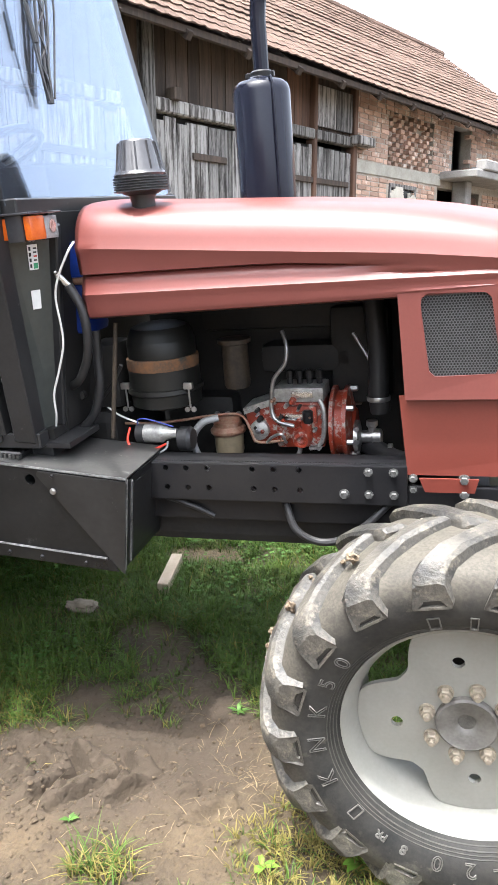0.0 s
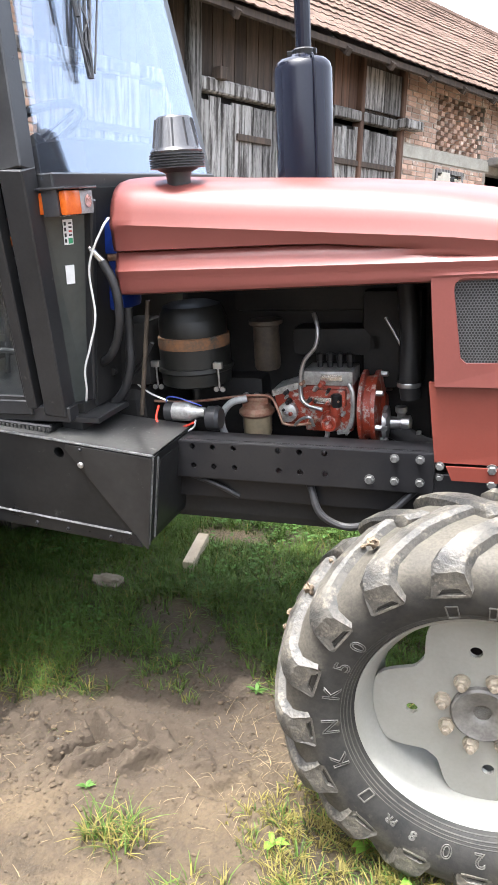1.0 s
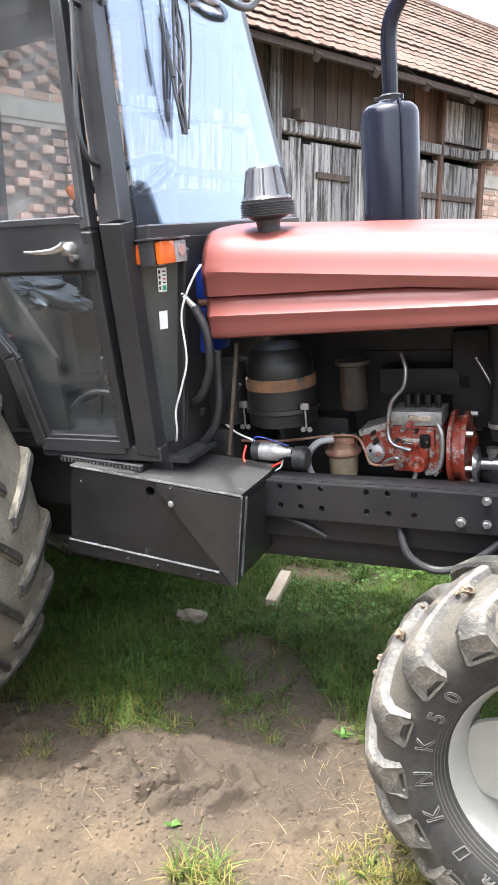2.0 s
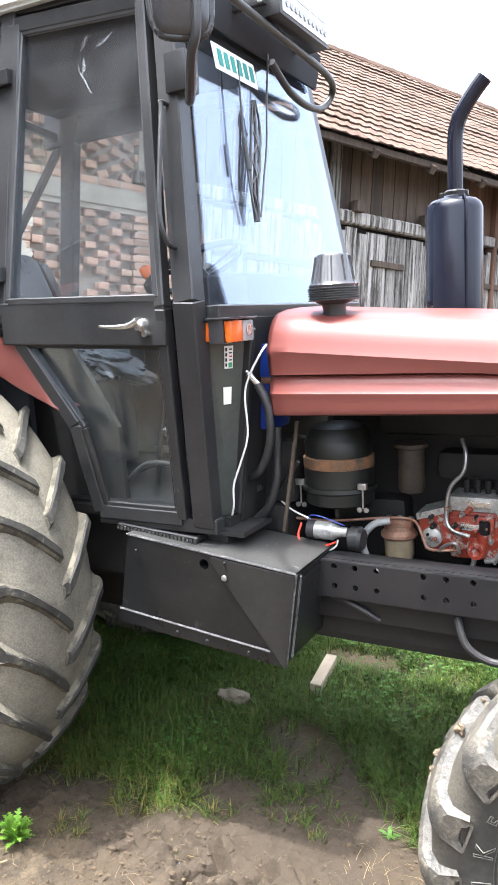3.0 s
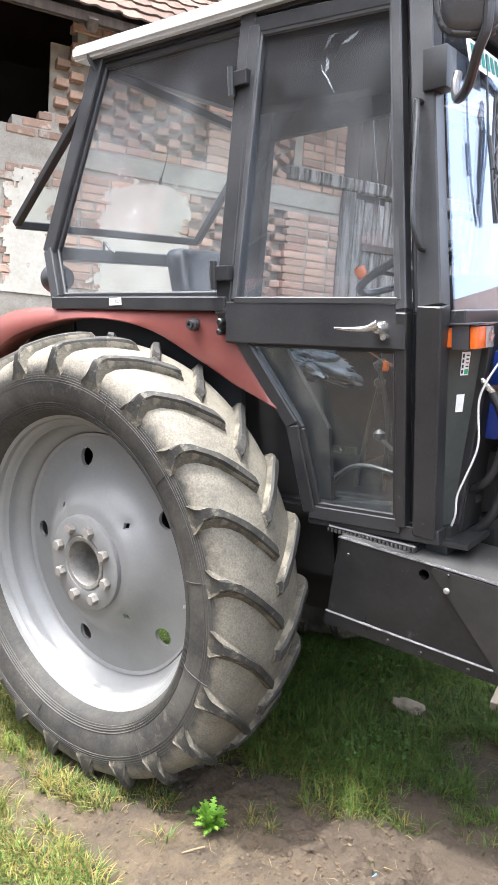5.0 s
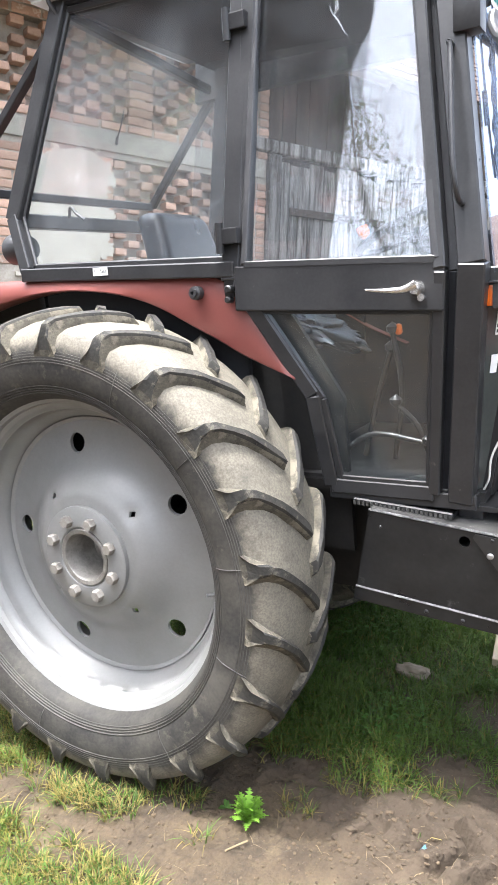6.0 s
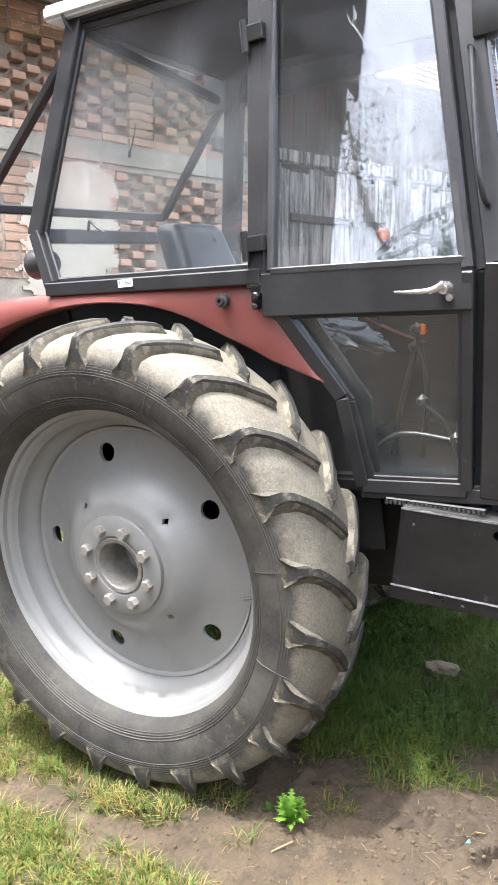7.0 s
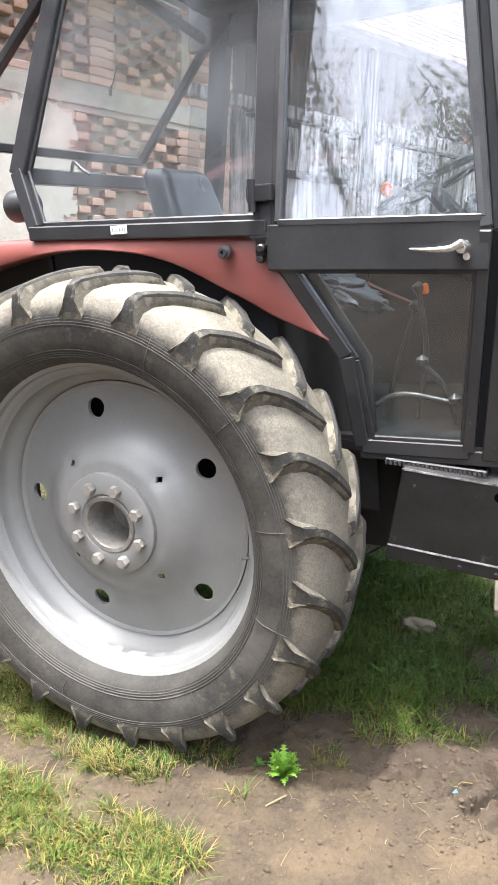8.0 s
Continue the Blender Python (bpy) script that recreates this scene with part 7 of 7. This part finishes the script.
    part("roof_hook", tube([(-0.17, 0.40, 2.60), (-0.20, 0.36, 2.60), (-0.205, 0.35, 2.565), (-0.19, 0.37, 2.52)], 0.008), M_PLASTIC, tractor)


def build_tyre_lettering():
    wheel = [o for o in tractor.children if o.name.startswith("front_wheel")][0]
    cx, y0, cz = FW
    def yo(r):
        return y0 - 0.073 + max(0.0, 0.335 - r) * 0.31
    for s, deg, size in (("K", 201, 0.05), ("N", 184.5, 0.05), ("K", 168.6, 0.05), ("5", 154.5, 0.048), ("0", 142.5, 0.048), ("2", 272, 0.047), ("0", 259, 0.047), ("8", 245, 0.03), ("PR", 234.5, 0.024), ("-", 282, 0.045)):
        arc_text(s, cx, cz, 0.3 if size > 0.03 else 0.306, size, radians(deg), yo, wheel, M_LETTER, 0.001)
    # plain outlines where a maker's mark stands
    for deg, w in ((102, 0.022), (88, 0.014), (76, 0.012), (64, 0.014), (220, 0.02)):
        b = bmesh.new()
        a0, a1 = radians(deg) - w / 0.62, radians(deg) + w / 0.62
        pts = [(0.295, a0), (0.295, a1), (0.325, a1), (0.325, a0)]
        vs = [Vector((cx + r * math.cos(a), yo(r) - 0.0012, cz + r * math.sin(a))) for r, a in pts]
        for p, q_ in zip(vs, vs[1:] + vs[:1]):
            put_bar(b, p, q_, 0.0025, 0.003, bevel=0)
        part("raised_mark", b, M_LETTER, wheel)
    # clods of mud stuck between the lugs
    rnd = random.Random(3)
    for k in range(26):
        a, r, y, s = rnd.uniform(118, 188), rnd.uniform(0.436, 0.462), y0 + rnd.uniform(-0.02, 0.1), rnd.uniform(0.004, 0.011)
        b = bmesh.new()
        bmesh.ops.create_icosphere(b, subdivisions=3, radius=s)
        for v in b.verts:
            v.co *= 1 + 0.9 * noise.noise(v.co * 110 + Vector((a, 0, 0))) + 0.6 * noise.noise(v.co * 290 + Vector((a, 0, 0)))
        bmesh.ops.translate(b, verts=b.verts, vec=(cx + r * math.cos(radians(a)), y, cz + r * math.sin(radians(a))))
        part("mud_clod", b, M_MUD, wheel, smooth=60)


build_engine_bay()
build_cab_fittings()
build_tyre_lettering()


# ---- grass, weeds and litter ----
def smooth_step(a, b, v):
    t = min(1, max(0, (v - a) / (b - a)))
    return t * t * (3 - 2 * t)


def grass_cover(x, y):
    """How thickly grass stands at (x, y) of the tractor's frame, 0 to 1."""
    n = noise.noise((x * 2.3, y * 2.3, 11.0)) + 0.5 * noise.noise((x * 7.0, y * 7.0, 5.0))
    edge = 0.43 + 0.2 * n
    if x < 1.0:
        edge -= 0.22 * smooth_step(1.02, 0.75, x)
    edge += 0.5 * smooth_step(2.6, 5.0, x) * (1 + n) + 0.5 * smooth_step(-1.6, -3.0, x) * (1 + n)
    d = smooth_step(edge - 0.1, edge + 0.2, y) * smooth_step(6.0, 4.6, x + n) * smooth_step(-3.3, -2.2, x - n)
    # trodden path between the wheels
    px = 1.13 + 0.95 * (0.9 - y)
    if 0.2 < y < 1.05:
        d *= 0.16 + 0.84 * smooth_step(0.55, 1.35, math.hypot((x - px) / 0.15, max(0, y - 0.88) / 0.07) + 0.95 * n)
    # dead patch beyond the engine
    d *= smooth_step(0.3, 1.2, ((x - 1.15) / 0.2) ** 2 + ((y - 1.5) / 0.075) ** 2 + 0.5 * n)
    # clumps in front of the wheels
    for cx, cy, rx, ry, k in ((0.18, -0.47, 0.36, 0.15, 1.0), (-0.25, -0.5, 0.35, 0.16, 1.0), (0.42, -0.42, 0.12, 0.09, 0.8), (-0.6, -0.02, 0.5, 0.2, 1.0), (0.02, -0.17, 0.2, 0.06, 0.8), (0.22, -0.11, 0.1, 0.04, 0.6), (2.05, -0.02, 0.34, 0.24, 0.8), (1.44, -0.15, 0.09, 0.06, 0.75), (1.07, 0.36, 0.09, 0.06, 0.8), (0.69, 0.1, 0.07, 0.08, 1.0), (0.35, -0.04, 0.09, 0.05, 0.75), (1.0, 0.22, 0.06, 0.04, 0.35), (0.78, 0.26, 0.12, 0.1, 0.8), (0.93, 0.32, 0.1, 0.08, 0.8), (1.09, 0.17, 0.035, 0.03, 0.7), (0.49, -0.16, 0.05, 0.03, 0.5), (2.6, 0.1, 0.4, 0.5, 0.9), (1.7, -0.25, 0.1, 0.08, 0.5)):
        # (centre, radii, thickness)
        e = ((x - cx) / rx) ** 2 + ((y - cy) / ry) ** 2
        d = max(d, k * smooth_step(1.3, 0.2, e + 0.75 * n))
    return d


GX0, GY0, GSTEP, GNX, GNY = -6.0, -3.0, 0.025, 600, 400


def grass_maps():
    """Height of the soil and thickness of the grass over the tractor's frame, on a grid."""
    hgt, cov = np.zeros((GNX, GNY, 3)), np.zeros((GNX, GNY))
    for i in range(GNX):
        for j in range(GNY):
            x, y = GX0 + i * GSTEP, GY0 + j * GSTEP
            near = -1.4 < x < 3.0 and -0.9 < y < 2.4
            p = world_of(x, y, 0)
            hgt[i, j] = (p.x, p.y, ground_height(p.x, p.y) + (ground_bumps(p.x, p.y) if near else 0.0))
            cov[i, j] = grass_cover(x, y) if y > -1.2 else 0.0
    return hgt, cov


def sample(grid, x, y):
    fx, fy = (x - GX0) / GSTEP, (y - GY0) / GSTEP
    i, j = np.clip(fx.astype(int), 0, GNX - 2), np.clip(fy.astype(int), 0, GNY - 2)
    u, v = fx - i, fy - j
    if grid.ndim == 3:
        u, v = u[:, None], v[:, None]
    return grid[i, j] * (1 - u) * (1 - v) + grid[i + 1, j] * u * (1 - v) + grid[i, j + 1] * (1 - u) * v + grid[i + 1, j + 1] * u * v


def blades(name, label, mat, foot, way, h, w, droop, flat=1.0):
    """Bent blades of three lengths each, all in one mesh: foot, way (n, 2) it leans, height, half width, and how far it bends over."""
    n = len(foot)
    across = np.stack([-way[:, 1], way[:, 0], np.zeros(n)], 1) * w[:, None]
    verts = []
    for t, wide in ((0.0, 1.0), (0.4, 0.85), (0.75, 0.55), (1.0, 0.0)):
        out = h * droop * (0.25 * t + 0.75 * t * t)
        up = h * (t - 0.42 * droop * t * t) * flat
        p = foot + np.stack([way[:, 0] * out, way[:, 1] * out, up - 0.004 * (t == 0)], 1)
        verts += [p] if wide == 0 else [p - across * wide, p + across * wide]
    verts = np.stack(verts, 1).reshape(-1, 3)
    o = np.arange(n)[:, None] * 7
    quads = np.concatenate([o + np.array([[0, 1, 3, 2]]), o + np.array([[2, 3, 5, 4]])]).tolist()
    me = bpy.data.meshes.new(name)
    me.from_pydata(verts.tolist(), [], quads + (o + np.array([[4, 5, 6]])).tolist())
    me.polygons.foreach_set("use_smooth", [True] * len(me.polygons))
    me.materials.append(mat)
    return tagged(new(name, me), label, "grass", kind="stuff")


def build_grass():
    rs = np.random.RandomState(5)
    hgt, cov = grass_maps()
    feet, ways, tall, dryness = [], [], [], []

    def tufts(x0, x1, y0, y1, count, each, size):
        """Tufts whose blades lean outwards from their middle."""
        cx, cy = rs.uniform(x0, x1, count), rs.uniform(y0, y1, count)
        c = sample(cov, cx, cy)
        keep = rs.rand(count) < c
        cx, cy, c = cx[keep], cy[keep], c[keep]
        num = np.maximum(2, (each * (0.35 + 0.65 * c) * rs.uniform(0.4, 1.6, len(cx))).astype(int))
        idx = np.repeat(np.arange(len(cx)), num)
        off = rs.normal(0, size, (len(idx), 2)) * rs.uniform(0.5, 1.3, len(cx))[idx][:, None]
        x, y = cx[idx] + off[:, 0], cy[idx] + off[:, 1]
        ok = sample(cov, x, y) > 0.12
        x, y, off, idx = x[ok], y[ok], off[ok], idx[ok]
        ang = np.arctan2(off[:, 1], off[:, 0]) + rs.normal(0, 0.9, len(x))
        feet.append(sample(hgt, x, y)); ways.append(np.stack([np.cos(ang), np.sin(ang)], 1))
        big = rs.uniform(0.55, 1.25, len(cx)) * (0.8 + 0.35 * np.sin(cx * 5.3 + 1.0) * np.cos(cy * 6.1))
        tall.append(big[idx] * rs.uniform(0.6, 1.15, len(x)))
        near = np.clip((0.6 - cy) / 0.5, 0, 1) * 0.52 + 0.06 + np.where((cx > 1.7) & (cy < 0.4), 0.22, 0.0) + 0.25 * (rs.rand(len(cx)) < 0.08)
        dryness.append(rs.rand(len(x)) < near[idx])
    tufts(-1.3, 2.9, -0.85, 0.5, 9000, 17, 0.014)
    tufts(-1.3, 2.9, 0.5, 2.4, 10500, 18, 0.02)
    tufts(-5.0, 8.0, 2.3, 6.5, 9000, 9, 0.03)
    tufts(-5.0, -1.2, -1.0, 2.4, 4500, 9, 0.03)
    tufts(2.8, 8.0, -0.6, 2.4, 4500, 9, 0.03)
    foot, way, k, dry = np.concatenate(feet), np.concatenate(ways), np.concatenate(tall), np.concatenate(dryness)
    n = len(k)
    h, w, droop = 0.083 * k, rs.uniform(0.0011, 0.0026, n), rs.uniform(0.3, 1.45, n)
    for pick, name, label, mat, f in ((~dry, "grass", "short green grass under and round the tractor", M_GRASS, 1.0), (dry, "dry_grass", "yellowed tufts of grass on bare soil", M_GRASSDRY, 0.85)):
        blades(name, label, mat, foot[pick], way[pick], h[pick] * f, w[pick], droop[pick])
    # straw strewn on the soil, and the dead patch below the engine
    m = 5200
    x, y = rs.uniform(0.0, 2.3, m), rs.uniform(-0.75, 0.5, m)
    thick = 0.05 + 0.75 * np.exp(-((x - 1.72) / 0.16) ** 2 - ((y - 0.18) / 0.22) ** 2) + 0.4 * np.exp(-((x - 1.08) / 0.09) ** 2 - ((y + 0.02) / 0.05) ** 2)
    ok = (rs.rand(m) < thick) & (sample(cov, x, y) < 0.6)
    a, r = rs.uniform(0, 6.28, 900), rs.uniform(0, 1, 900) ** 0.5
    x, y = np.concatenate([x[ok], 1.15 + 0.19 * r * np.cos(a)]), np.concatenate([y[ok], 1.5 + 0.08 * r * np.sin(a)])
    n, a = len(x), rs.uniform(0, 6.28, len(x))
    blades("straw", "dry straw strewn on the soil", M_STRAW, sample(hgt, x, y) + np.array([0, 0, 0.005]), np.stack([np.cos(a), np.sin(a)], 1), rs.uniform(0.02, 0.075, n), rs.uniform(0.0005, 0.0012, n), rs.uniform(0.6, 1.4, n), 0.2)
    # clover
    verts, faces = [], []
    for _ in range(4200):
        x, y = rs.uniform(-0.4, 2.4), rs.uniform(0.45, 2.6)
        if noise.noise((x * 2.0, y * 2.0, 33.0)) + 0.35 * (y - 1.2) < 0.02 or rs.rand() > grass_cover(x, y):
            continue
        p = on_ground(x, y, rs.uniform(0.03, 0.065))
        a0, r = rs.uniform(0, 6.28), rs.uniform(0.0035, 0.0068)
        for k in range(3):
            a = a0 + k * 2.094
            c = (p.x + r * 0.95 * math.cos(a), p.y + r * 0.95 * math.sin(a), p.z)
            o = len(verts)
            for j in range(6):
                b = a + j * math.pi / 3
                verts.append((c[0] + r * math.cos(b), c[1] + r * math.sin(b), c[2] + r * (0.35 if j in (1, 5) else -0.1) + rs.uniform(-0.001, 0.001)))
            faces.append(tuple(range(o, o + 6)))
    me = bpy.data.meshes.new("clover")
    me.from_pydata(verts, [], faces)
    me.materials.append(M_CLOVER)
    tagged(new("clover", me), "clover leaves among the grass", "clover", kind="stuff")
    # pebbles and crumbs of soil
    verts, faces = [], []
    ico = bmesh.new(); bmesh.ops.create_icosphere(ico, subdivisions=1, radius=1.0)
    base = [v.co.copy() for v in ico.verts]; tri = [[v.index for v in f.verts] for f in ico.faces]; ico.free()
    for k in range(15000):
        x, y = rs.uniform(-0.3, 2.3), rs.uniform(-0.65, 0.5)
        w = 0.3 + 1.2 * math.exp(-((x - 1.15) / 0.4) ** 2 - ((y - 0.05) / 0.15) ** 2)
        if rs.rand() > w or grass_cover(x, y) > 0.5:
            continue
        s = 0.0012 + 0.007 * rs.rand() ** 3 + (0.006 * rs.rand() if rs.rand() < 0.05 * w else 0)
        p = on_ground(x, y, s * 0.3)
        o = len(verts)
        q = rs.uniform(0.6, 1.3, 3)
        for b in base:
            j = 1 + 0.25 * rs.uniform(-1, 1)
            verts.append((p.x + b.x * s * q[0] * j, p.y + b.y * s * q[1] * j, p.z + b.z * s * 0.7 * q[2] * j))
        faces += [[o + i for i in t] for t in tri]
    me = bpy.data.meshes.new("gravel")
    me.from_pydata(verts, [], faces)
    me.materials.append(tinted(material("soil_crumb", (0.085, 0.06, 0.036), (0.045, 0.0315, 0.0195), rough=0.95, scale=40, fine=200, bump=0.3), 0.3))
    tagged(new("gravel", me), "small stones and crumbs of dry soil", "gravel", kind="stuff")


def leafy_weed(x, y, size, leaves, seed, mat, label, toothed=True):
    rnd = random.Random(seed)
    base = on_ground(x, y)
    root = empty("weed", Matrix.Translation(base), label, "weed")
    for k in range(leaves):
        a = 2 * math.pi * k / leaves * 2.4 + rnd.uniform(-0.3, 0.3)
        ln = size * rnd.uniform(0.55, 1.1)
        rise = rnd.uniform(0.3, 1.0) if leaves < 30 else rnd.uniform(0.7, 2.4)
        b = bmesh.new()
        rows = []
        n = 8 if leaves < 30 else 14
        for i in range(n + 1):
            t = i / n
            w = ln * (0.2 if leaves < 30 else 0.11) * math.sin(math.pi * min(1, t * 0.9 + 0.1)) * ((1.5 if i % 2 else 0.3) if toothed else 0.85)
            d = ln * t
            z = ln * rise * (t - 0.55 * t * t) + 0.004
            cx, cy = math.cos(a) * d * (1 - 0.25 * rise), math.sin(a) * d * (1 - 0.25 * rise)
            sx, sy = -math.sin(a) * w, math.cos(a) * w
            rows.append((b.verts.new((cx - sx, cy - sy, z + 0.15 * w)), b.verts.new((cx, cy, z - 0.1 * w)), b.verts.new((cx + sx, cy + sy, z + 0.15 * w))))
        for r0, r1 in zip(rows, rows[1:]):
            for j in (0, 1):
                b.faces.new((r0[j], r0[j + 1], r1[j + 1], r1[j]))
        part("leaf", b, mat, root, smooth=60)
    return root


def build_ground_things():
    # sawn block lying in the grass
    a = Vector(on_ground(1.085, 1.14)); c = Vector(on_ground(1.055, 1.39))
    b = bmesh.new()
    put_bar(b, a + Vector((0, 0, 0.035)), c + Vector((0, 0, 0.045)), 0.05, 0.055, (0, 0, 1), bevel=0.003)
    tagged(part("wooden_block", b, M_BLOCKWOOD), "pale sawn wooden block lying in the grass", "block")
    # field stone
    b = bmesh.new()
    bmesh.ops.create_icosphere(b, subdivisions=4, radius=1)
    for v in b.verts:
        v.co = Vector((v.co.x * 0.072, v.co.y * 0.045, v.co.z * 0.03)) * (1 + 0.35 * noise.noise(v.co * 1.7) + 0.12 * noise.noise(v.co * 5))
    bmesh.ops.translate(b, verts=b.verts, vec=on_ground(0.785, 0.985, 0.022))
    tagged(part("stone", b, M_STONE, smooth=50), "grey field stone half sunk in grass", "stone")
    leafy_weed(0.59, -0.045, 0.085, 90, 1, M_WEED, "bright green leafy weed on the soil")
    leafy_weed(1.62, 0.47, 0.04, 8, 2, M_CLOVER, "small broad-leaved weed in the grass", False)
    leafy_weed(2.07, 0.0, 0.07, 10, 3, M_WEED, "broad-leaved weed beside the front tyre", False)
    leafy_weed(1.84, -0.06, 0.06, 7, 4, M_WEED, "broad-leaved weed in dry grass", False)
    leafy_weed(2.18, -0.14, 0.07, 11, 5, M_WEED, "broad-leaved weed beside the front tyre", False)
    leafy_weed(1.28, -0.02, 0.035, 8, 6, M_CLOVER, "small green seedling on the soil", False)
    leafy_weed(0.5, -0.02, 0.04, 7, 7, M_CLOVER, "small green seedling on the soil", False)
    # blue scrap of litter
    p = on_ground(1.085, 0.125, 0.012)
    b = bmesh.new()
    put_box(b, -0.008, 0.008, -0.012, 0.012, -0.002, 0.002, bevel=0.001)
    bmesh.ops.subdivide_edges(b, edges=b.edges[:], cuts=2)
    for v in b.verts:
        v.co.z += 90 * v.co.y * v.co.x - 30 * v.co.y ** 2
    bmesh.ops.transform(b, matrix=Matrix.Translation(p) @ Matrix.Rotation(0.6, 4, "Z"), verts=b.verts)
    tagged(part("litter", b, material("faded_blue_plastic", (0.1, 0.22, 0.34), rough=0.4, scale=30)), "small faded blue plastic scrap on the soil", "litter")
    # bent twig
    q = [on_ground(0.586, -0.168, 0.006), on_ground(0.61, -0.14, 0.012), on_ground(0.627, -0.109, 0.012)]
    tagged(part("twig", tube(q, 0.0026), M_STRAW), "short dry twig on the soil", "twig")


# ---- what the glass mirrors: the other side of the yard ----
def simple_house(name, m, w, d, h, pitch_h, label, wall_m, windows):
    root = empty(name, m, label, "house")
    b = bmesh.new()
    prof = [(-d / 2, -1.5), (d / 2, -1.5), (d / 2, h), (0, h + pitch_h), (-d / 2, h)]
    put_plate(b, [(w / 2, y, z) for y, z in prof], w)
    part("wall", b, wall_m, root)
    over = 0.45
    for s in (-1, 1):
        e = (h - over * pitch_h / (d / 2))
        roof = part("roof", plate([(-w / 2 - over, s * (d / 2 + over), e + 0.1), (w / 2 + over, s * (d / 2 + over), e + 0.1), (w / 2 + over, 0, h + pitch_h + 0.1), (-w / 2 - over, 0, h + pitch_h + 0.1)], 0.1 * s), M_TILE, root)
        n = 16
        for k in range(n):
            t = k / n
            y, z = s * (d / 2 + over) * (1 - t), (e + 0.12) + (h + pitch_h - e) * t
            part("tile_course", box(-w / 2 - over, w / 2 + over, y - 0.03, y + 0.03, z - 0.01, z + 0.05), M_TILE, roof)
    for x, z, ww, hh in windows:
        win = part("window", box(x - ww / 2, x + ww / 2, -d / 2 - 0.03, -d / 2 + 0.05, z, z + hh), M_GREYWIN, root)
        for a in ((x - ww / 2 - 0.05, x - ww / 2 + 0.03, z, z + hh), (x + ww / 2 - 0.03, x + ww / 2 + 0.05, z, z + hh), (x - ww / 2, x + ww / 2, z + hh - 0.03, z + hh + 0.05), (x - 0.03, x + 0.03, z, z + hh)):
            part("frame", box(a[0], a[1], -d / 2 - 0.06, -d / 2 - 0.02, a[2], a[3]), M_WHITE, win)
        part("sill", box(x - ww / 2 - 0.1, x + ww / 2 + 0.1, -d / 2 - 0.12, -d / 2 - 0.0, z - 0.08, z), M_CONC, win)
    return root


def build_tree(x, y, height, seed, label):
    rnd = random.Random(seed)
    base = Vector((x, y, ground_height(x, y) - 0.1))
    root = empty("tree", Matrix.Translation(base), label, "tree")
    b = bmesh.new()
    tips = []
    def limb(p, d, ln, r, depth):
        pts = [p]
        q = p.copy()
        for k in range(4):
            d = (d + Vector((rnd.uniform(-0.25, 0.25), rnd.uniform(-0.25, 0.25), rnd.uniform(-0.05, 0.2)))).normalized()
            q = q + d * ln / 4
            pts.append(q.copy())
        put_tube(b, pts, [r * (1 - 0.6 * k / 8) for k in range(9)], seg=7, n=2)
        if depth == 0:
            tips.extend(pts[2:])
            return
        for k in range(4):
            o = pts[1 + k % 4] if k < 3 else pts[-1]
            nd = (d + Vector((rnd.uniform(-0.7, 0.7), rnd.uniform(-0.7, 0.7), rnd.uniform(-0.1, 0.6)))).normalized()
            limb(o, nd, ln * 0.62, r * 0.45, depth - 1)
    limb(Vector((0, 0, 0)), Vector((0, 0, 1)), height * 0.5, 0.13, 3)
    part("trunk", b, M_BARK, root, smooth=60)
    verts, faces = [], []
    for t in tips:
        for _ in range(13):
            c = t + Vector((rnd.gauss(0, 0.17), rnd.gauss(0, 0.17), rnd.gauss(-0.05, 0.17)))
            d = Vector((rnd.uniform(-1, 1), rnd.uniform(-1, 1), rnd.uniform(-0.9, 0.3))).normalized()
            s = d.cross(Vector((rnd.uniform(-1, 1), rnd.uniform(-1, 1), 1))).normalized()
            l, w = rnd.uniform(0.09, 0.16), rnd.uniform(0.016, 0.028)
            o = len(verts)
            verts += [c, c + d * l * 0.5 + s * w, c + d * l, c + d * l * 0.5 - s * w]
            faces.append((o, o + 1, o + 2, o + 3))
    me = bpy.data.meshes.new("crown")
    me.from_pydata(verts, [], faces)
    me.materials.append(M_LEAF)
    ob = new("crown", me); ob.parent = root
    return root


def build_surroundings():
    def at(az, dist):
        return Vector((0.9 + dist * math.cos(radians(az)), 0.3 + dist * math.sin(radians(az)), 0.0))
    p = at(-101, 16.0)
    simple_house("house", Matrix.Translation(p) @ Matrix.Rotation(radians(176 - 0), 4, "Z"), 11, 7, 2.9, 2.0, "pale rendered house with a tile roof across the yard", M_RENDER, [(-3.4, 0.8, 1.1, 1.4), (-0.6, 0.8, 1.1, 1.4), (2.4, 0.8, 1.1, 1.4)])
    p = at(-133.3, 9.5)
    simple_house("shed", Matrix.Translation(p) @ Matrix.Rotation(radians(145), 4, "Z"), 5.2, 5.0, 7.0, 2.2, "tall dark timber shed across the yard", M_DARKWOOD, [])
    p = at(68, 27.0)
    simple_house("neighbour_house", Matrix.Translation(p + Vector((0, 0, 1.4))) @ Matrix.Rotation(radians(-18), 4, "Z"), 14, 8, 3.4, 2.9, "neighbouring house with a grey tile roof", M_RENDER, [(-2.5, 0.9, 1.1, 1.3), (1.5, 0.9, 1.1, 1.3)])
    q = at(-99.5, 5.6)
    build_tree(q.x, q.y, 6.6, 4, "slender leafy tree across the yard")


build_ground_things()
build_grass()
build_surroundings()
